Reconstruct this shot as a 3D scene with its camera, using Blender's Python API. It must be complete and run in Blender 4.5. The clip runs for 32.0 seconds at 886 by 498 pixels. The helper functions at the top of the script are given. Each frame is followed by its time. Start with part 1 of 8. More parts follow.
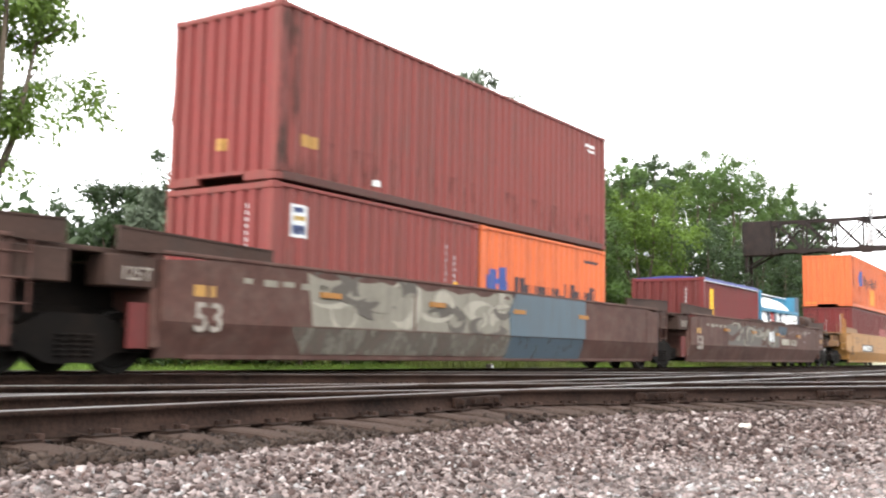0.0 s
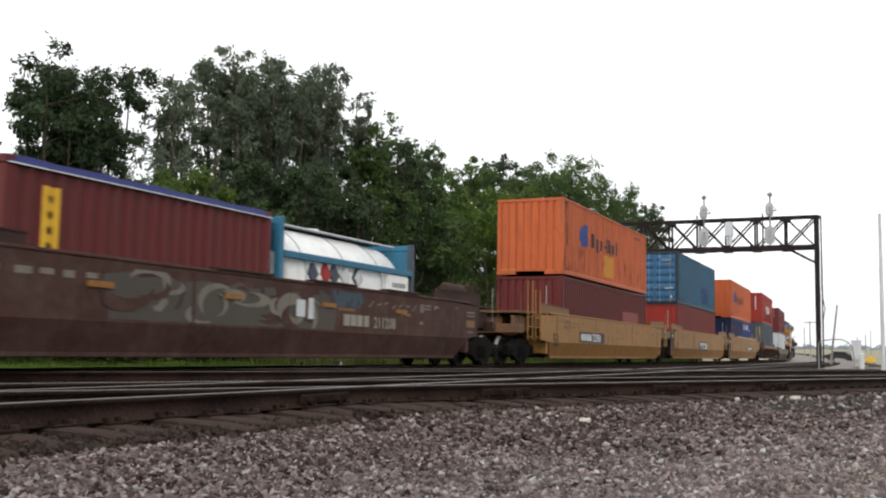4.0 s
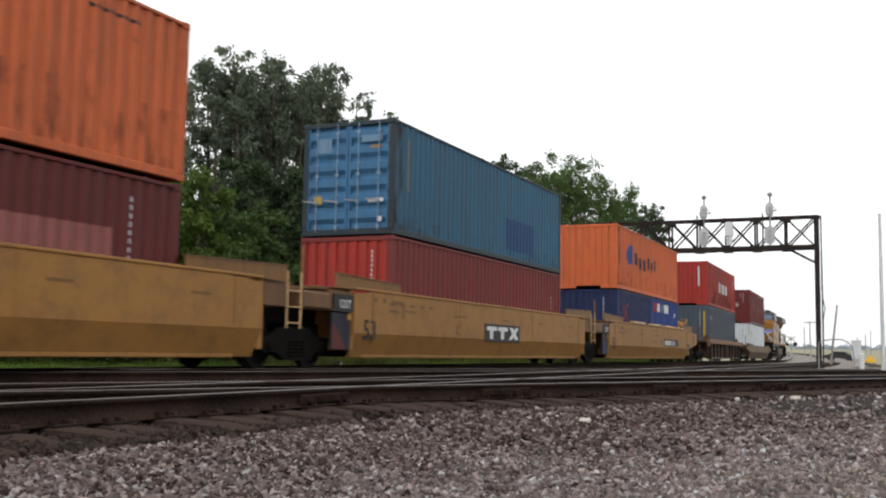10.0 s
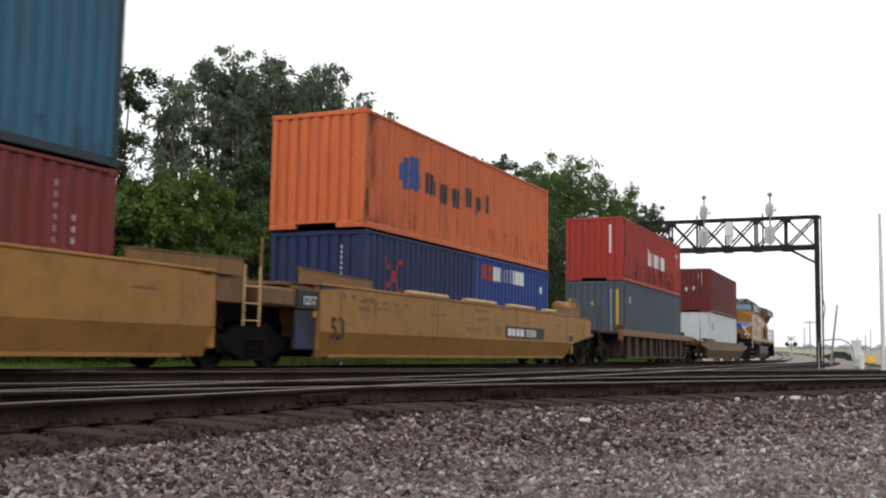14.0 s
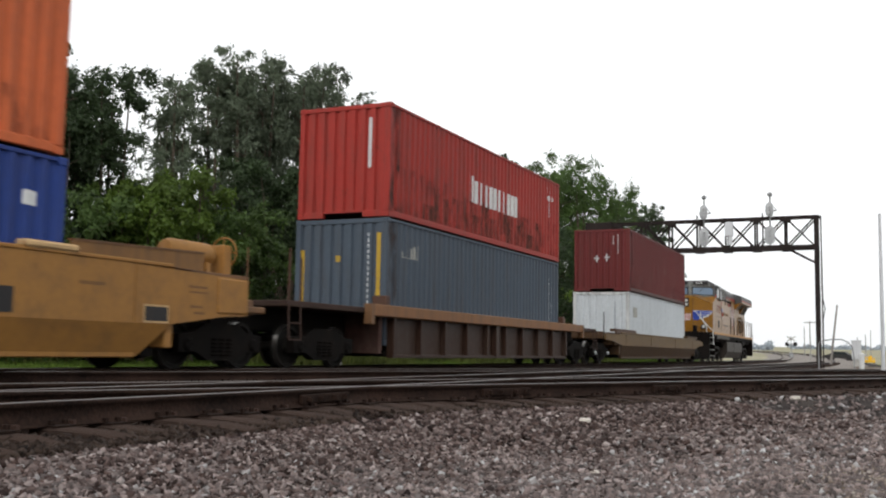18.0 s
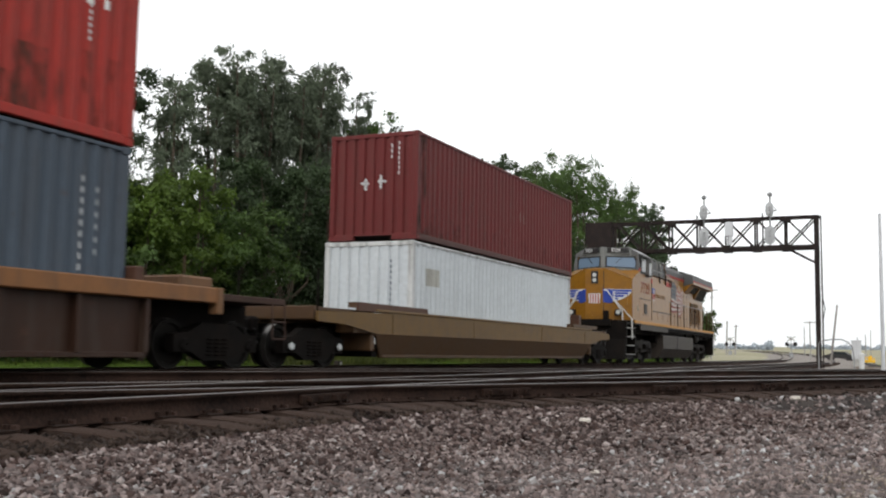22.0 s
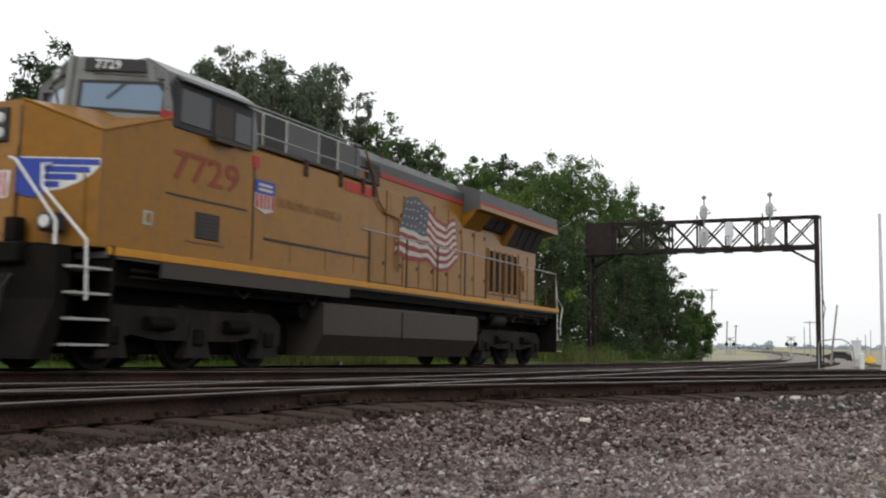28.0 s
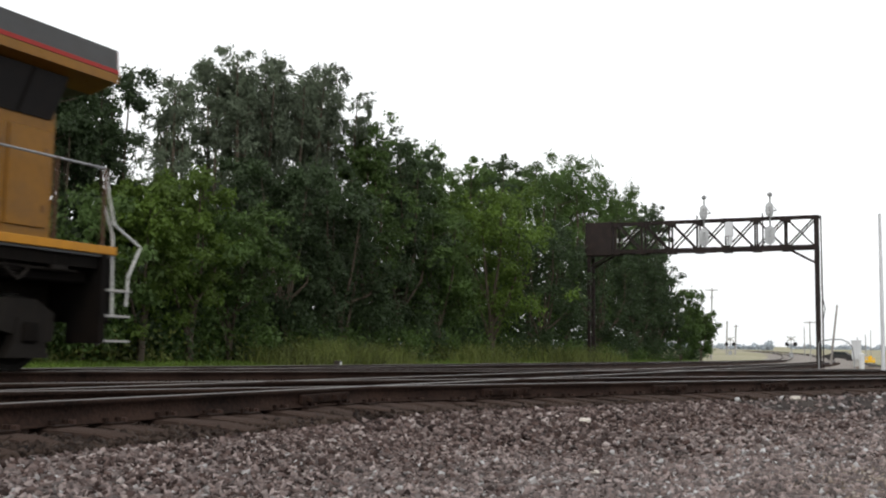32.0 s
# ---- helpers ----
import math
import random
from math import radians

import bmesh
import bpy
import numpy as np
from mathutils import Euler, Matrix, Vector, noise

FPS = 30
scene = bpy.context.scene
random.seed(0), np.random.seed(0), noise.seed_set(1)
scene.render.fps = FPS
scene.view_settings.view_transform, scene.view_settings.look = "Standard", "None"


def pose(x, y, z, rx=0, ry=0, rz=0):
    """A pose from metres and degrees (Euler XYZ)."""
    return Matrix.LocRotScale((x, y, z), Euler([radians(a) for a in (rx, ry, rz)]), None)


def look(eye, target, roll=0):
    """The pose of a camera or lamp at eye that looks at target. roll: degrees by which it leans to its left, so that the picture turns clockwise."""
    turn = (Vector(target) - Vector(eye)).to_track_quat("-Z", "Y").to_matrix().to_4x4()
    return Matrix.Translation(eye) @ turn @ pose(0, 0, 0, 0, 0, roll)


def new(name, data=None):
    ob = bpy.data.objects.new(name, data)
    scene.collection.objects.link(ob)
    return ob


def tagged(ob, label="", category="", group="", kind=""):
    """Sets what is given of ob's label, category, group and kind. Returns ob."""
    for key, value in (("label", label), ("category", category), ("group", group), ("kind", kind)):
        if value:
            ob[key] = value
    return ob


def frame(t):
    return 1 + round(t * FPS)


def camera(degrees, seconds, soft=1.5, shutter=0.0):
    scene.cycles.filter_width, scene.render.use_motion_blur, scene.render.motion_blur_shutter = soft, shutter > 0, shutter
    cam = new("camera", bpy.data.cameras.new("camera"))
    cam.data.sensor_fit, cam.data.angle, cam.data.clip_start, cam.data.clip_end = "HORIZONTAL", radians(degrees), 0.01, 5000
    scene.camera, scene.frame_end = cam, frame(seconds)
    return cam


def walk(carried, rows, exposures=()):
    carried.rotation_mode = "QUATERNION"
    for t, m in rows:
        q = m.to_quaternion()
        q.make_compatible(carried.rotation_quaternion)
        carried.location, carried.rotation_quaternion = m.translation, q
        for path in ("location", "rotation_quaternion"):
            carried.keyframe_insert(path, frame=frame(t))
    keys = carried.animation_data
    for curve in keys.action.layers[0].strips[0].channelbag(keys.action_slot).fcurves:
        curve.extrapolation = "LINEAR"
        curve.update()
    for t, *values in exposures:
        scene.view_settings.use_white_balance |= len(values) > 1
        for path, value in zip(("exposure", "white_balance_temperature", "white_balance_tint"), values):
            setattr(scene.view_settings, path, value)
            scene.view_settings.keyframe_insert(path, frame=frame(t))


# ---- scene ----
# The line of the train's track: x runs along the rails, y away from the camera, 0 is the rail top beside the camera.
GRADE = -0.00977
TRACK_Y, BEND, CURVE = 12.085, -21.52, 0.000632


def rail_z(x):
    """Rail level: a gentle fall that levels out far off."""
    return GRADE * max(-60.0, min(150.0, x))


def centre(s, lat=0.0):
    """Place and heading on the train's track, s metres along and lat metres to the far side."""
    e = s - BEND
    if e <= 0:
        x, y, th = s, TRACK_Y, 0.0
    else:
        n = 24
        q = (np.arange(n) + 0.5) * (e / n)
        a = CURVE * np.where(q < 40, q * q / 80, q - 20)
        x, y = BEND + float(np.cos(a).sum()) * e / n, TRACK_Y + float(np.sin(a).sum()) * e / n
        th = CURVE * (e * e / 80 if e < 40 else e - 20)
    return x - math.sin(th) * lat, y + math.cos(th) * lat, th


def shift(t):
    """How far along the track the train stands at t seconds."""
    d = t - 16
    return -(5.156 * d - 0.00749 * d * d + 0.0000983 * d ** 3)


# ---- camera ----
EYE = (0.0, 0.0, 0.38)


def aim(yaw, pitch, roll):
    a, b = radians(yaw), radians(pitch)
    way = Vector((math.sin(a) * math.cos(b), math.cos(a) * math.cos(b), math.sin(b)))
    return look(EYE, Vector(EYE) + way * 20, roll)


cam = camera(47.27, 32.0, soft=2.1, shutter=0.5)
walk(cam, [(0.0, aim(55.60, 5.32, 0.71)), (0.5, aim(57.93, 5.34, 0.73)), (1.0, aim(60.37, 5.36, 0.73)), (1.5, aim(62.82, 5.36, 0.73)),
           (1.7, aim(63.80, 5.35, 0.72)), (1.85, aim(64.08, 5.34, 0.70)), (2.0, aim(64.12, 5.32, 0.70)), (2.5, aim(64.11, 5.246, 0.761)),
           (4.0, aim(64.11, 5.246, 0.761)), (32.0, aim(64.11, 5.246, 0.761))],
     exposures=[(0.0, 1.61), (0.5, 1.57), (1.0, 1.47), (1.5, 1.14), (2.0, 0.76), (2.5, 0.43), (3.0, 0.24), (4.0, 0.09), (5.0, 0.08), (7.0, 0.07), (9.0, 0.03), (13.0, 0.02),
                (18.0, -0.02), (20.0, 0.05), (22.8, 0.04), (24.0, -0.10), (30.2, -0.10), (31.5, 0.04), (32.0, 0.04)])

# ---- world and sun: a bright overcast day ----
world = bpy.data.worlds.new("overcast_sky")
scene.world = world
world.use_nodes = True
wn, wl = world.node_tree.nodes, world.node_tree.links
wn.clear()
sky = wn.new("ShaderNodeTexSky")
sky.sky_type, sky.sun_disc, sky.sun_elevation, sky.sun_rotation = "NISHITA", False, radians(34), radians(-68)
sky.dust_density, sky.air_density = 4.0, 1.0
hsv = wn.new("ShaderNodeHueSaturation")
hsv.inputs["Saturation"].default_value = 0.12
bg = wn.new("ShaderNodeBackground")
bg.inputs["Strength"].default_value = 0.05
cloud = wn.new("ShaderNodeBackground")
cloud.inputs["Color"].default_value = (0.975, 0.99, 1.0, 1)
cloud.inputs["Strength"].default_value = 1.0
both = wn.new("ShaderNodeAddShader")
wo = wn.new("ShaderNodeOutputWorld")
wl.new(sky.outputs[0], hsv.inputs["Color"])
wl.new(hsv.outputs[0], bg.inputs["Color"])
wl.new(bg.outputs[0], both.inputs[0])
wl.new(cloud.outputs[0], both.inputs[1])
wl.new(both.outputs[0], wo.inputs[0])

sun_data = bpy.data.lights.new("sun", "SUN")
sun_data.energy, sun_data.angle, sun_data.color = 0.85, radians(16), (1.0, 0.95, 0.88)
sun = new("sun", sun_data)
sun.matrix_world = look((-40, -16, 28), (0, 0, 0))

# ---- materials ----
MATS = {}


def mat(name, colour, rough=0.6, metal=0.0, vary=0.12, scale=3.0, bump=0.15, grime=None, grime_amount=0.0, streak=0.0, island=0.0, spec=0.13,
        fine=None, spots=0.0):
    """A painted, rusty or stony surface: two scales of noise in the colour, streaks of dirt down its height, a fine relief."""
    if name in MATS:
        return MATS[name]
    m = bpy.data.materials.new(name)
    m.use_nodes = True
    n, l = m.node_tree.nodes, m.node_tree.links
    b = n["Principled BSDF"]
    b.inputs["Metallic"].default_value = metal
    b.inputs["Specular IOR Level"].default_value = spec
    co = n.new("ShaderNodeTexCoord")
    big = n.new("ShaderNodeTexNoise")
    big.inputs["Scale"].default_value, big.inputs["Detail"].default_value = scale * 0.25, 5
    small = n.new("ShaderNodeTexNoise")
    small.inputs["Scale"].default_value, small.inputs["Detail"].default_value = fine or scale * 6, 6
    l.new(co.outputs["Object"], big.inputs["Vector"])
    l.new(co.outputs["Object"], small.inputs["Vector"])
    add = n.new("ShaderNodeMath")
    add.operation = "ADD"
    l.new(big.outputs[0], add.inputs[0])
    l.new(small.outputs[0], add.inputs[1])
    ramp = n.new("ShaderNodeMapRange")
    ramp.inputs["From Min"].default_value, ramp.inputs["From Max"].default_value = 0.7, 1.3
    ramp.inputs["To Min"].default_value, ramp.inputs["To Max"].default_value = 1 - vary, 1 + vary
    l.new(add.outputs[0], ramp.inputs["Value"])
    tint = n.new("ShaderNodeVectorMath")
    tint.operation = "SCALE"
    tint.inputs[0].default_value = colour[:3]
    l.new(ramp.outputs[0], tint.inputs["Scale"])
    last = tint.outputs[0]
    if island:
        geo = n.new("ShaderNodeNewGeometry")
        r2 = n.new("ShaderNodeMapRange")
        r2.inputs["To Min"].default_value, r2.inputs["To Max"].default_value = 1 - island, 1 + island
        l.new(geo.outputs["Random Per Island"], r2.inputs["Value"])
        t2 = n.new("ShaderNodeVectorMath")
        t2.operation = "SCALE"
        l.new(last, t2.inputs[0])
        l.new(r2.outputs[0], t2.inputs["Scale"])
        last = t2.outputs[0]
    if grime:
        mp = n.new("ShaderNodeMapping")
        mp.inputs["Scale"].default_value = (3.0, 3.0, 0.35) if streak else (1.3, 1.3, 1.3)
        l.new(co.outputs["Object"], mp.inputs["Vector"])
        st = n.new("ShaderNodeTexNoise")
        st.inputs["Scale"].default_value, st.inputs["Detail"].default_value, st.inputs["Roughness"].default_value = 1.6, 8, 0.65
        l.new(mp.outputs[0], st.inputs["Vector"])
        mr = n.new("ShaderNodeMapRange")
        mr.inputs["From Min"].default_value, mr.inputs["From Max"].default_value = 0.46, 0.76
        mr.inputs["To Max"].default_value = grime_amount
        l.new(st.outputs[0], mr.inputs["Value"])
        mx = n.new("ShaderNodeMix")
        mx.data_type = "RGBA"
        l.new(mr.outputs[0], mx.inputs["Factor"])
        l.new(last, mx.inputs["A"])
        mx.inputs["B"].default_value = (*grime, 1)
        last = mx.outputs["Result"]
    if spots:
        sn = n.new("ShaderNodeTexNoise")
        sn.inputs["Scale"].default_value, sn.inputs["Detail"].default_value, sn.inputs["Roughness"].default_value = 2.6, 7, 0.7
        l.new(co.outputs["Object"], sn.inputs["Vector"])
        sr = n.new("ShaderNodeMapRange")
        sr.inputs["From Min"].default_value, sr.inputs["From Max"].default_value = 0.62, 0.70
        sr.inputs["To Max"].default_value = spots
        l.new(sn.outputs[0], sr.inputs["Value"])
        sm = n.new("ShaderNodeMix")
        sm.data_type = "RGBA"
        l.new(sr.outputs[0], sm.inputs["Factor"])
        l.new(last, sm.inputs["A"])
        sm.inputs["B"].default_value = (0.065, 0.028, 0.016, 1)
        last = sm.outputs["Result"]
    l.new(last, b.inputs["Base Color"])
    rr = n.new("ShaderNodeMapRange")
    rr.inputs["To Min"].default_value, rr.inputs["To Max"].default_value = max(0.05, rough - 0.12), min(1, rough + 0.12)
    l.new(small.outputs[0], rr.inputs["Value"])
    l.new(rr.outputs[0], b.inputs["Roughness"])
    if bump:
        bp = n.new("ShaderNodeBump")
        bp.inputs["Strength"].default_value, bp.inputs["Distance"].default_value = bump, 0.02
        l.new(small.outputs[0], bp.inputs["Height"])
        l.new(bp.outputs[0], b.inputs["Normal"])
    MATS[name] = m
    return m


DIRT = (0.055, 0.042, 0.033)


def paint(name, colour, dirt=0.5, rough=0.55, streak=1.0):
    return mat("paint_" + name, colour, rough, vary=0.10, scale=1.2, bump=0.06, grime=DIRT, grime_amount=dirt, streak=streak, fine=9, spec=0.2, spots=dirt * 0.9)


orange = paint("orange", (0.48, 0.110, 0.037), 0.40)
orange_old = paint("orange_old", (0.45, 0.105, 0.036), 0.5)
maroon = paint("maroon", (0.092, 0.017, 0.016), 0.30)
brown_red = paint("brown_red", (0.155, 0.036, 0.031), 0.45)
light_red = paint("light_red", (0.150, 0.026, 0.024), 0.4)
bright_red = paint("bright_red", (0.29, 0.028, 0.021), 0.5)
dark_red = paint("dark_red", (0.112, 0.018, 0.018), 0.35)
sea_blue = paint("sea_blue", (0.028, 0.100, 0.168), 0.42)
pale_blue = paint("pale_blue", (0.12, 0.21, 0.31), 0.4)
bar_blue = paint("bar_blue", (0.19, 0.27, 0.36), 0.4)
door_blue = paint("door_blue", (0.042, 0.132, 0.255), 0.45)
navy = paint("navy", (0.012, 0.022, 0.075), 0.35)
royal = paint("royal", (0.016, 0.040, 0.18), 0.25)
slate = paint("slate", (0.056, 0.074, 0.098), 0.40)
strip_yellow = paint("strip_yellow", (0.42, 0.27, 0.03), 0.4)
rim_steel = mat("rim_steel", (0.20, 0.19, 0.18), 0.35, 0.9, vary=0.25, scale=8)
off_white = paint("off_white", (0.52, 0.54, 0.55), 0.30)
white = paint("white", (0.60, 0.61, 0.61), 0.22)
black = paint("black", (0.022, 0.021, 0.022), 0.30)
yellow_label = paint("yellow_label", (0.72, 0.42, 0.03), 0.35)
car_yellow = paint("car_yellow", (0.275, 0.134, 0.036), 0.45, 0.55, 0.0)
mark_brown = paint("mark_brown", (0.16, 0.080, 0.028), 0.4)
pad_yellow = paint("pad_yellow", (0.48, 0.32, 0.16), 0.3)
car_brown = mat("paint_car_brown", (0.062, 0.031, 0.025), 0.7, vary=0.30, scale=2.2, bump=0.12, grime=(0.115, 0.082, 0.068), grime_amount=0.55, fine=7, spots=0.6)
deck_brown = paint("deck_brown", (0.070, 0.033, 0.021), 0.60)
beam_tan = paint("beam_tan", (0.190, 0.086, 0.034), 0.60)
deck_tan = paint("deck_tan", (0.140, 0.072, 0.034), 0.60)
loco_yellow = paint("loco_yellow", (0.228, 0.103, 0.0112), 0.36, 0.32, 0.0)
loco_stripe = paint("loco_stripe", (0.44, 0.195, 0.014), 0.3, 0.45)
loco_grey = paint("loco_grey", (0.070, 0.071, 0.073), 0.35, 0.5, 0.0)
roof_grey = mat("roof_grey", (0.070, 0.071, 0.073), 0.30, vary=0.12, scale=1.2, bump=0.04, grime=DIRT, grime_amount=0.25, fine=9, spec=0.5)
cab_grey = paint("cab_grey", (0.165, 0.172, 0.166), 0.30, 0.5, 0.0)
loco_red = paint("loco_red", (0.34, 0.030, 0.025), 0.25)
loco_tank = paint("loco_tank", (0.038, 0.031, 0.026), 0.55)
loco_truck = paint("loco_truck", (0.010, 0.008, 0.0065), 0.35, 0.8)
low_tan = paint("low_tan", (0.120, 0.070, 0.024), 0.5, 0.55, 0.0)
low_brown = paint("low_brown", (0.068, 0.037, 0.018), 0.45, 0.55, 0.0)
ochre = paint("ochre", (0.48, 0.215, 0.03), 0.25)
stanchion_brown = paint("stanchion_brown", (0.070, 0.035, 0.018), 0.4)
rust_yellow = paint("rust_yellow", (0.185, 0.092, 0.032), 0.5)
mark_faint = paint("mark_faint", (0.165, 0.140, 0.122), 0.6)
worn_yellow = paint("worn_yellow", (0.30, 0.165, 0.045), 0.5)
dull_red = paint("dull_red", (0.20, 0.028, 0.026), 0.4)
pale_grey = paint("pale_grey", (0.34, 0.34, 0.31), 0.45)
rusty_white = paint("rusty_white", (0.50, 0.51, 0.51), 0.95)
box_white = paint("box_white", (0.49, 0.525, 0.55), 0.13)
base_rust = paint("base_rust", (0.060, 0.020, 0.016), 0.5)
flag_blue = paint("flag_blue", (0.070, 0.078, 0.100), 0.30)
flag_red = paint("flag_red", (0.22, 0.040, 0.036), 0.35)
flag_white = paint("flag_white", (0.44, 0.41, 0.37), 0.30)
rib_brown = paint("rib_brown", (0.031, 0.0145, 0.009), 0.6)
wing_blue = paint("wing_blue", (0.03, 0.06, 0.30), 0.15)
graffiti_grey = paint("graffiti_grey", (0.17, 0.155, 0.125), 0.50)
graffiti_dark = paint("graffiti_dark", (0.070, 0.060, 0.050), 0.45)
graffiti_blue = paint("graffiti_blue", (0.060, 0.085, 0.105), 0.50)
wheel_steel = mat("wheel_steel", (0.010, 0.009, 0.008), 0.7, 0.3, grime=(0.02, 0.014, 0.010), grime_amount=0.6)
tread_steel = mat("tread_steel", (0.42, 0.41, 0.40), 0.3, 1.0, vary=0.05)
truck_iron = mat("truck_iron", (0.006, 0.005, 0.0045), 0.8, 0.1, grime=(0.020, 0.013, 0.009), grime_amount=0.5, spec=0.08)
bridge_iron = mat("bridge_iron", (0.022, 0.017, 0.016), 0.75, 0.1, vary=0.25, grime=(0.05, 0.032, 0.026), grime_amount=0.4)
rust_iron = mat("rust_iron", (0.050, 0.030, 0.024), 0.75, 0.1, vary=0.25, grime=(0.035, 0.028, 0.025), grime_amount=0.6)
galvanised = mat("galvanised", (0.48, 0.49, 0.50), 0.45, 0.7, vary=0.1)
mast_grey = mat("mast_grey", (0.27, 0.275, 0.28), 0.6, 0.2, vary=0.2)
target_grey = mat("target_grey", (0.42, 0.43, 0.44), 0.6, 0.0, vary=0.2)
step_grey = mat("step_grey", (0.34, 0.33, 0.32), 0.6, 0.2, vary=0.2)
silver_rail = mat("silver_rail", (0.62, 0.62, 0.60), 0.4, 0.3, vary=0.08)
rail_side = mat("rail_rust", (0.020, 0.011, 0.008), 0.9, 0.0, vary=0.7, scale=5, bump=0.5, grime=(0.042, 0.026, 0.019), grime_amount=0.6)
rail_top = mat("rail_worn_top", (0.17, 0.158, 0.152), 0.36, 1.0, vary=0.08, scale=6, bump=0.05)
pale_rock = mat("pale_rock", (0.50, 0.46, 0.41), 0.8, vary=0.12, scale=9, bump=0.3)
bark = mat("bark", (0.085, 0.068, 0.052), 0.9, vary=0.3, scale=4, bump=0.8)
wood_pole = mat("wood_pole", (0.27, 0.25, 0.235), 0.85, vary=0.2, scale=3, bump=0.4)
far_pole = mat("far_pole", (0.28, 0.27, 0.26), 0.85, vary=0.1)
cabinet_grey = mat("cabinet_grey", (0.55, 0.56, 0.58), 0.5, 0.2, vary=0.06)
concrete = mat("concrete", (0.38, 0.37, 0.35), 0.85, vary=0.15, scale=2, bump=0.3)
asphalt = mat("asphalt", (0.21, 0.195, 0.18), 0.9, vary=0.2, scale=1.5, bump=0.3)
tarp_blue = paint("tarp_blue", (0.035, 0.045, 0.18), 0.25, 0.5)
tank_skin = paint("tank_skin", (0.80, 0.80, 0.78), 0.14, 0.35)
frame_cyan = paint("frame_cyan", (0.035, 0.155, 0.25), 0.35)


def stain_mat(name, colour, low, high):
    """Patchy stain with gaps: dirt and rust in runs down a sheet, clear between."""
    m = bpy.data.materials.new(name)
    m.use_nodes = True
    n, l = m.node_tree.nodes, m.node_tree.links
    b = n["Principled BSDF"]
    b.inputs["Base Color"].default_value = (*colour, 1)
    b.inputs["Roughness"].default_value = 0.85
    co = n.new("ShaderNodeTexCoord")
    mp = n.new("ShaderNodeMapping")
    mp.inputs["Scale"].default_value = (2.2, 2.2, 0.8)
    a = n.new("ShaderNodeTexNoise")
    a.inputs["Scale"].default_value, a.inputs["Detail"].default_value, a.inputs["Roughness"].default_value = 1.7, 9, 0.68
    mr = n.new("ShaderNodeMapRange")
    mr.inputs["From Min"].default_value, mr.inputs["From Max"].default_value, mr.inputs["To Max"].default_value = low, high, 0.75
    l.new(co.outputs["Object"], mp.inputs["Vector"])
    l.new(mp.outputs[0], a.inputs["Vector"])
    l.new(a.outputs[0], mr.inputs["Value"])
    l.new(mr.outputs[0], b.inputs["Alpha"])
    return m


stain_dark = stain_mat("stain_dark", (0.060, 0.026, 0.017), 0.52, 0.80)
mural_soft = stain_mat("mural_soft", (0.150, 0.135, 0.108), 0.30, 0.56)
mural_dark = stain_mat("mural_dark", (0.075, 0.066, 0.054), 0.34, 0.56)
mural_blue = stain_mat("mural_blue", (0.055, 0.085, 0.110), 0.18, 0.42)
stain_run = stain_mat("stain_run", (0.165, 0.072, 0.013), 0.34, 0.95)
faded_red = paint("faded_red", (0.22, 0.050, 0.022), 0.6)
stain_low = stain_mat("stain_low", (0.075, 0.030, 0.018), 0.40, 0.66)
stain_edge = stain_mat("stain_edge", (0.045, 0.026, 0.019), 0.46, 0.68)


def leafy(name, colour, spread):
    """Leaves: each one a little different, letting some light through."""
    m = bpy.data.materials.new(name)
    m.use_nodes = True
    n, l = m.node_tree.nodes, m.node_tree.links
    b = n["Principled BSDF"]
    geo = n.new("ShaderNodeNewGeometry")
    ramp = n.new("ShaderNodeValToRGB")
    ramp.color_ramp.elements[0].color = (*[c * (1 - spread) for c in colour], 1)
    ramp.color_ramp.elements[1].color = (*[min(1, c * (1 + spread)) for c in colour], 1)
    l.new(geo.outputs["Random Per Island"], ramp.inputs[0])
    co = n.new("ShaderNodeTexCoord")
    big = n.new("ShaderNodeTexNoise")
    big.inputs["Scale"].default_value = 0.5
    l.new(co.outputs["Object"], big.inputs["Vector"])
    mr = n.new("ShaderNodeMapRange")
    mr.inputs["From Min"].default_value, mr.inputs["From Max"].default_value = 0.3, 0.7
    mr.inputs["To Min"].default_value, mr.inputs["To Max"].default_value = 0.6, 1.5
    l.new(big.outputs[0], mr.inputs["Value"])
    sc = n.new("ShaderNodeVectorMath")
    sc.operation = "SCALE"
    l.new(ramp.outputs[0], sc.inputs[0])
    l.new(mr.outputs[0], sc.inputs["Scale"])
    l.new(sc.outputs[0], b.inputs["Base Color"])
    b.inputs["Roughness"].default_value = 0.6
    b.inputs["Specular IOR Level"].default_value = 0.25
    tr = n.new("ShaderNodeBsdfTranslucent")
    l.new(sc.outputs[0], tr.inputs["Color"])
    mx = n.new("ShaderNodeMixShader")
    mx.inputs[0].default_value = 0.34
    l.new(b.outputs[0], mx.inputs[1])
    l.new(tr.outputs[0], mx.inputs[2])
    l.new(mx.outputs[0], n["Material Output"].inputs["Surface"])
    return m


leaf_dark = leafy("leaf_dark", (0.036, 0.058, 0.024), 0.16)
leaf_willow = leafy("leaf_willow", (0.092, 0.115, 0.076), 0.16)
leaf_mid = leafy("leaf_mid", (0.060, 0.102, 0.026), 0.16)
leaf_light = leafy("leaf_light", (0.086, 0.138, 0.023), 0.16)
leaf_weed = leafy("leaf_weed", (0.098, 0.116, 0.030), 0.5)
leaf_grass = leafy("leaf_grass", (0.105, 0.165, 0.026), 0.35)

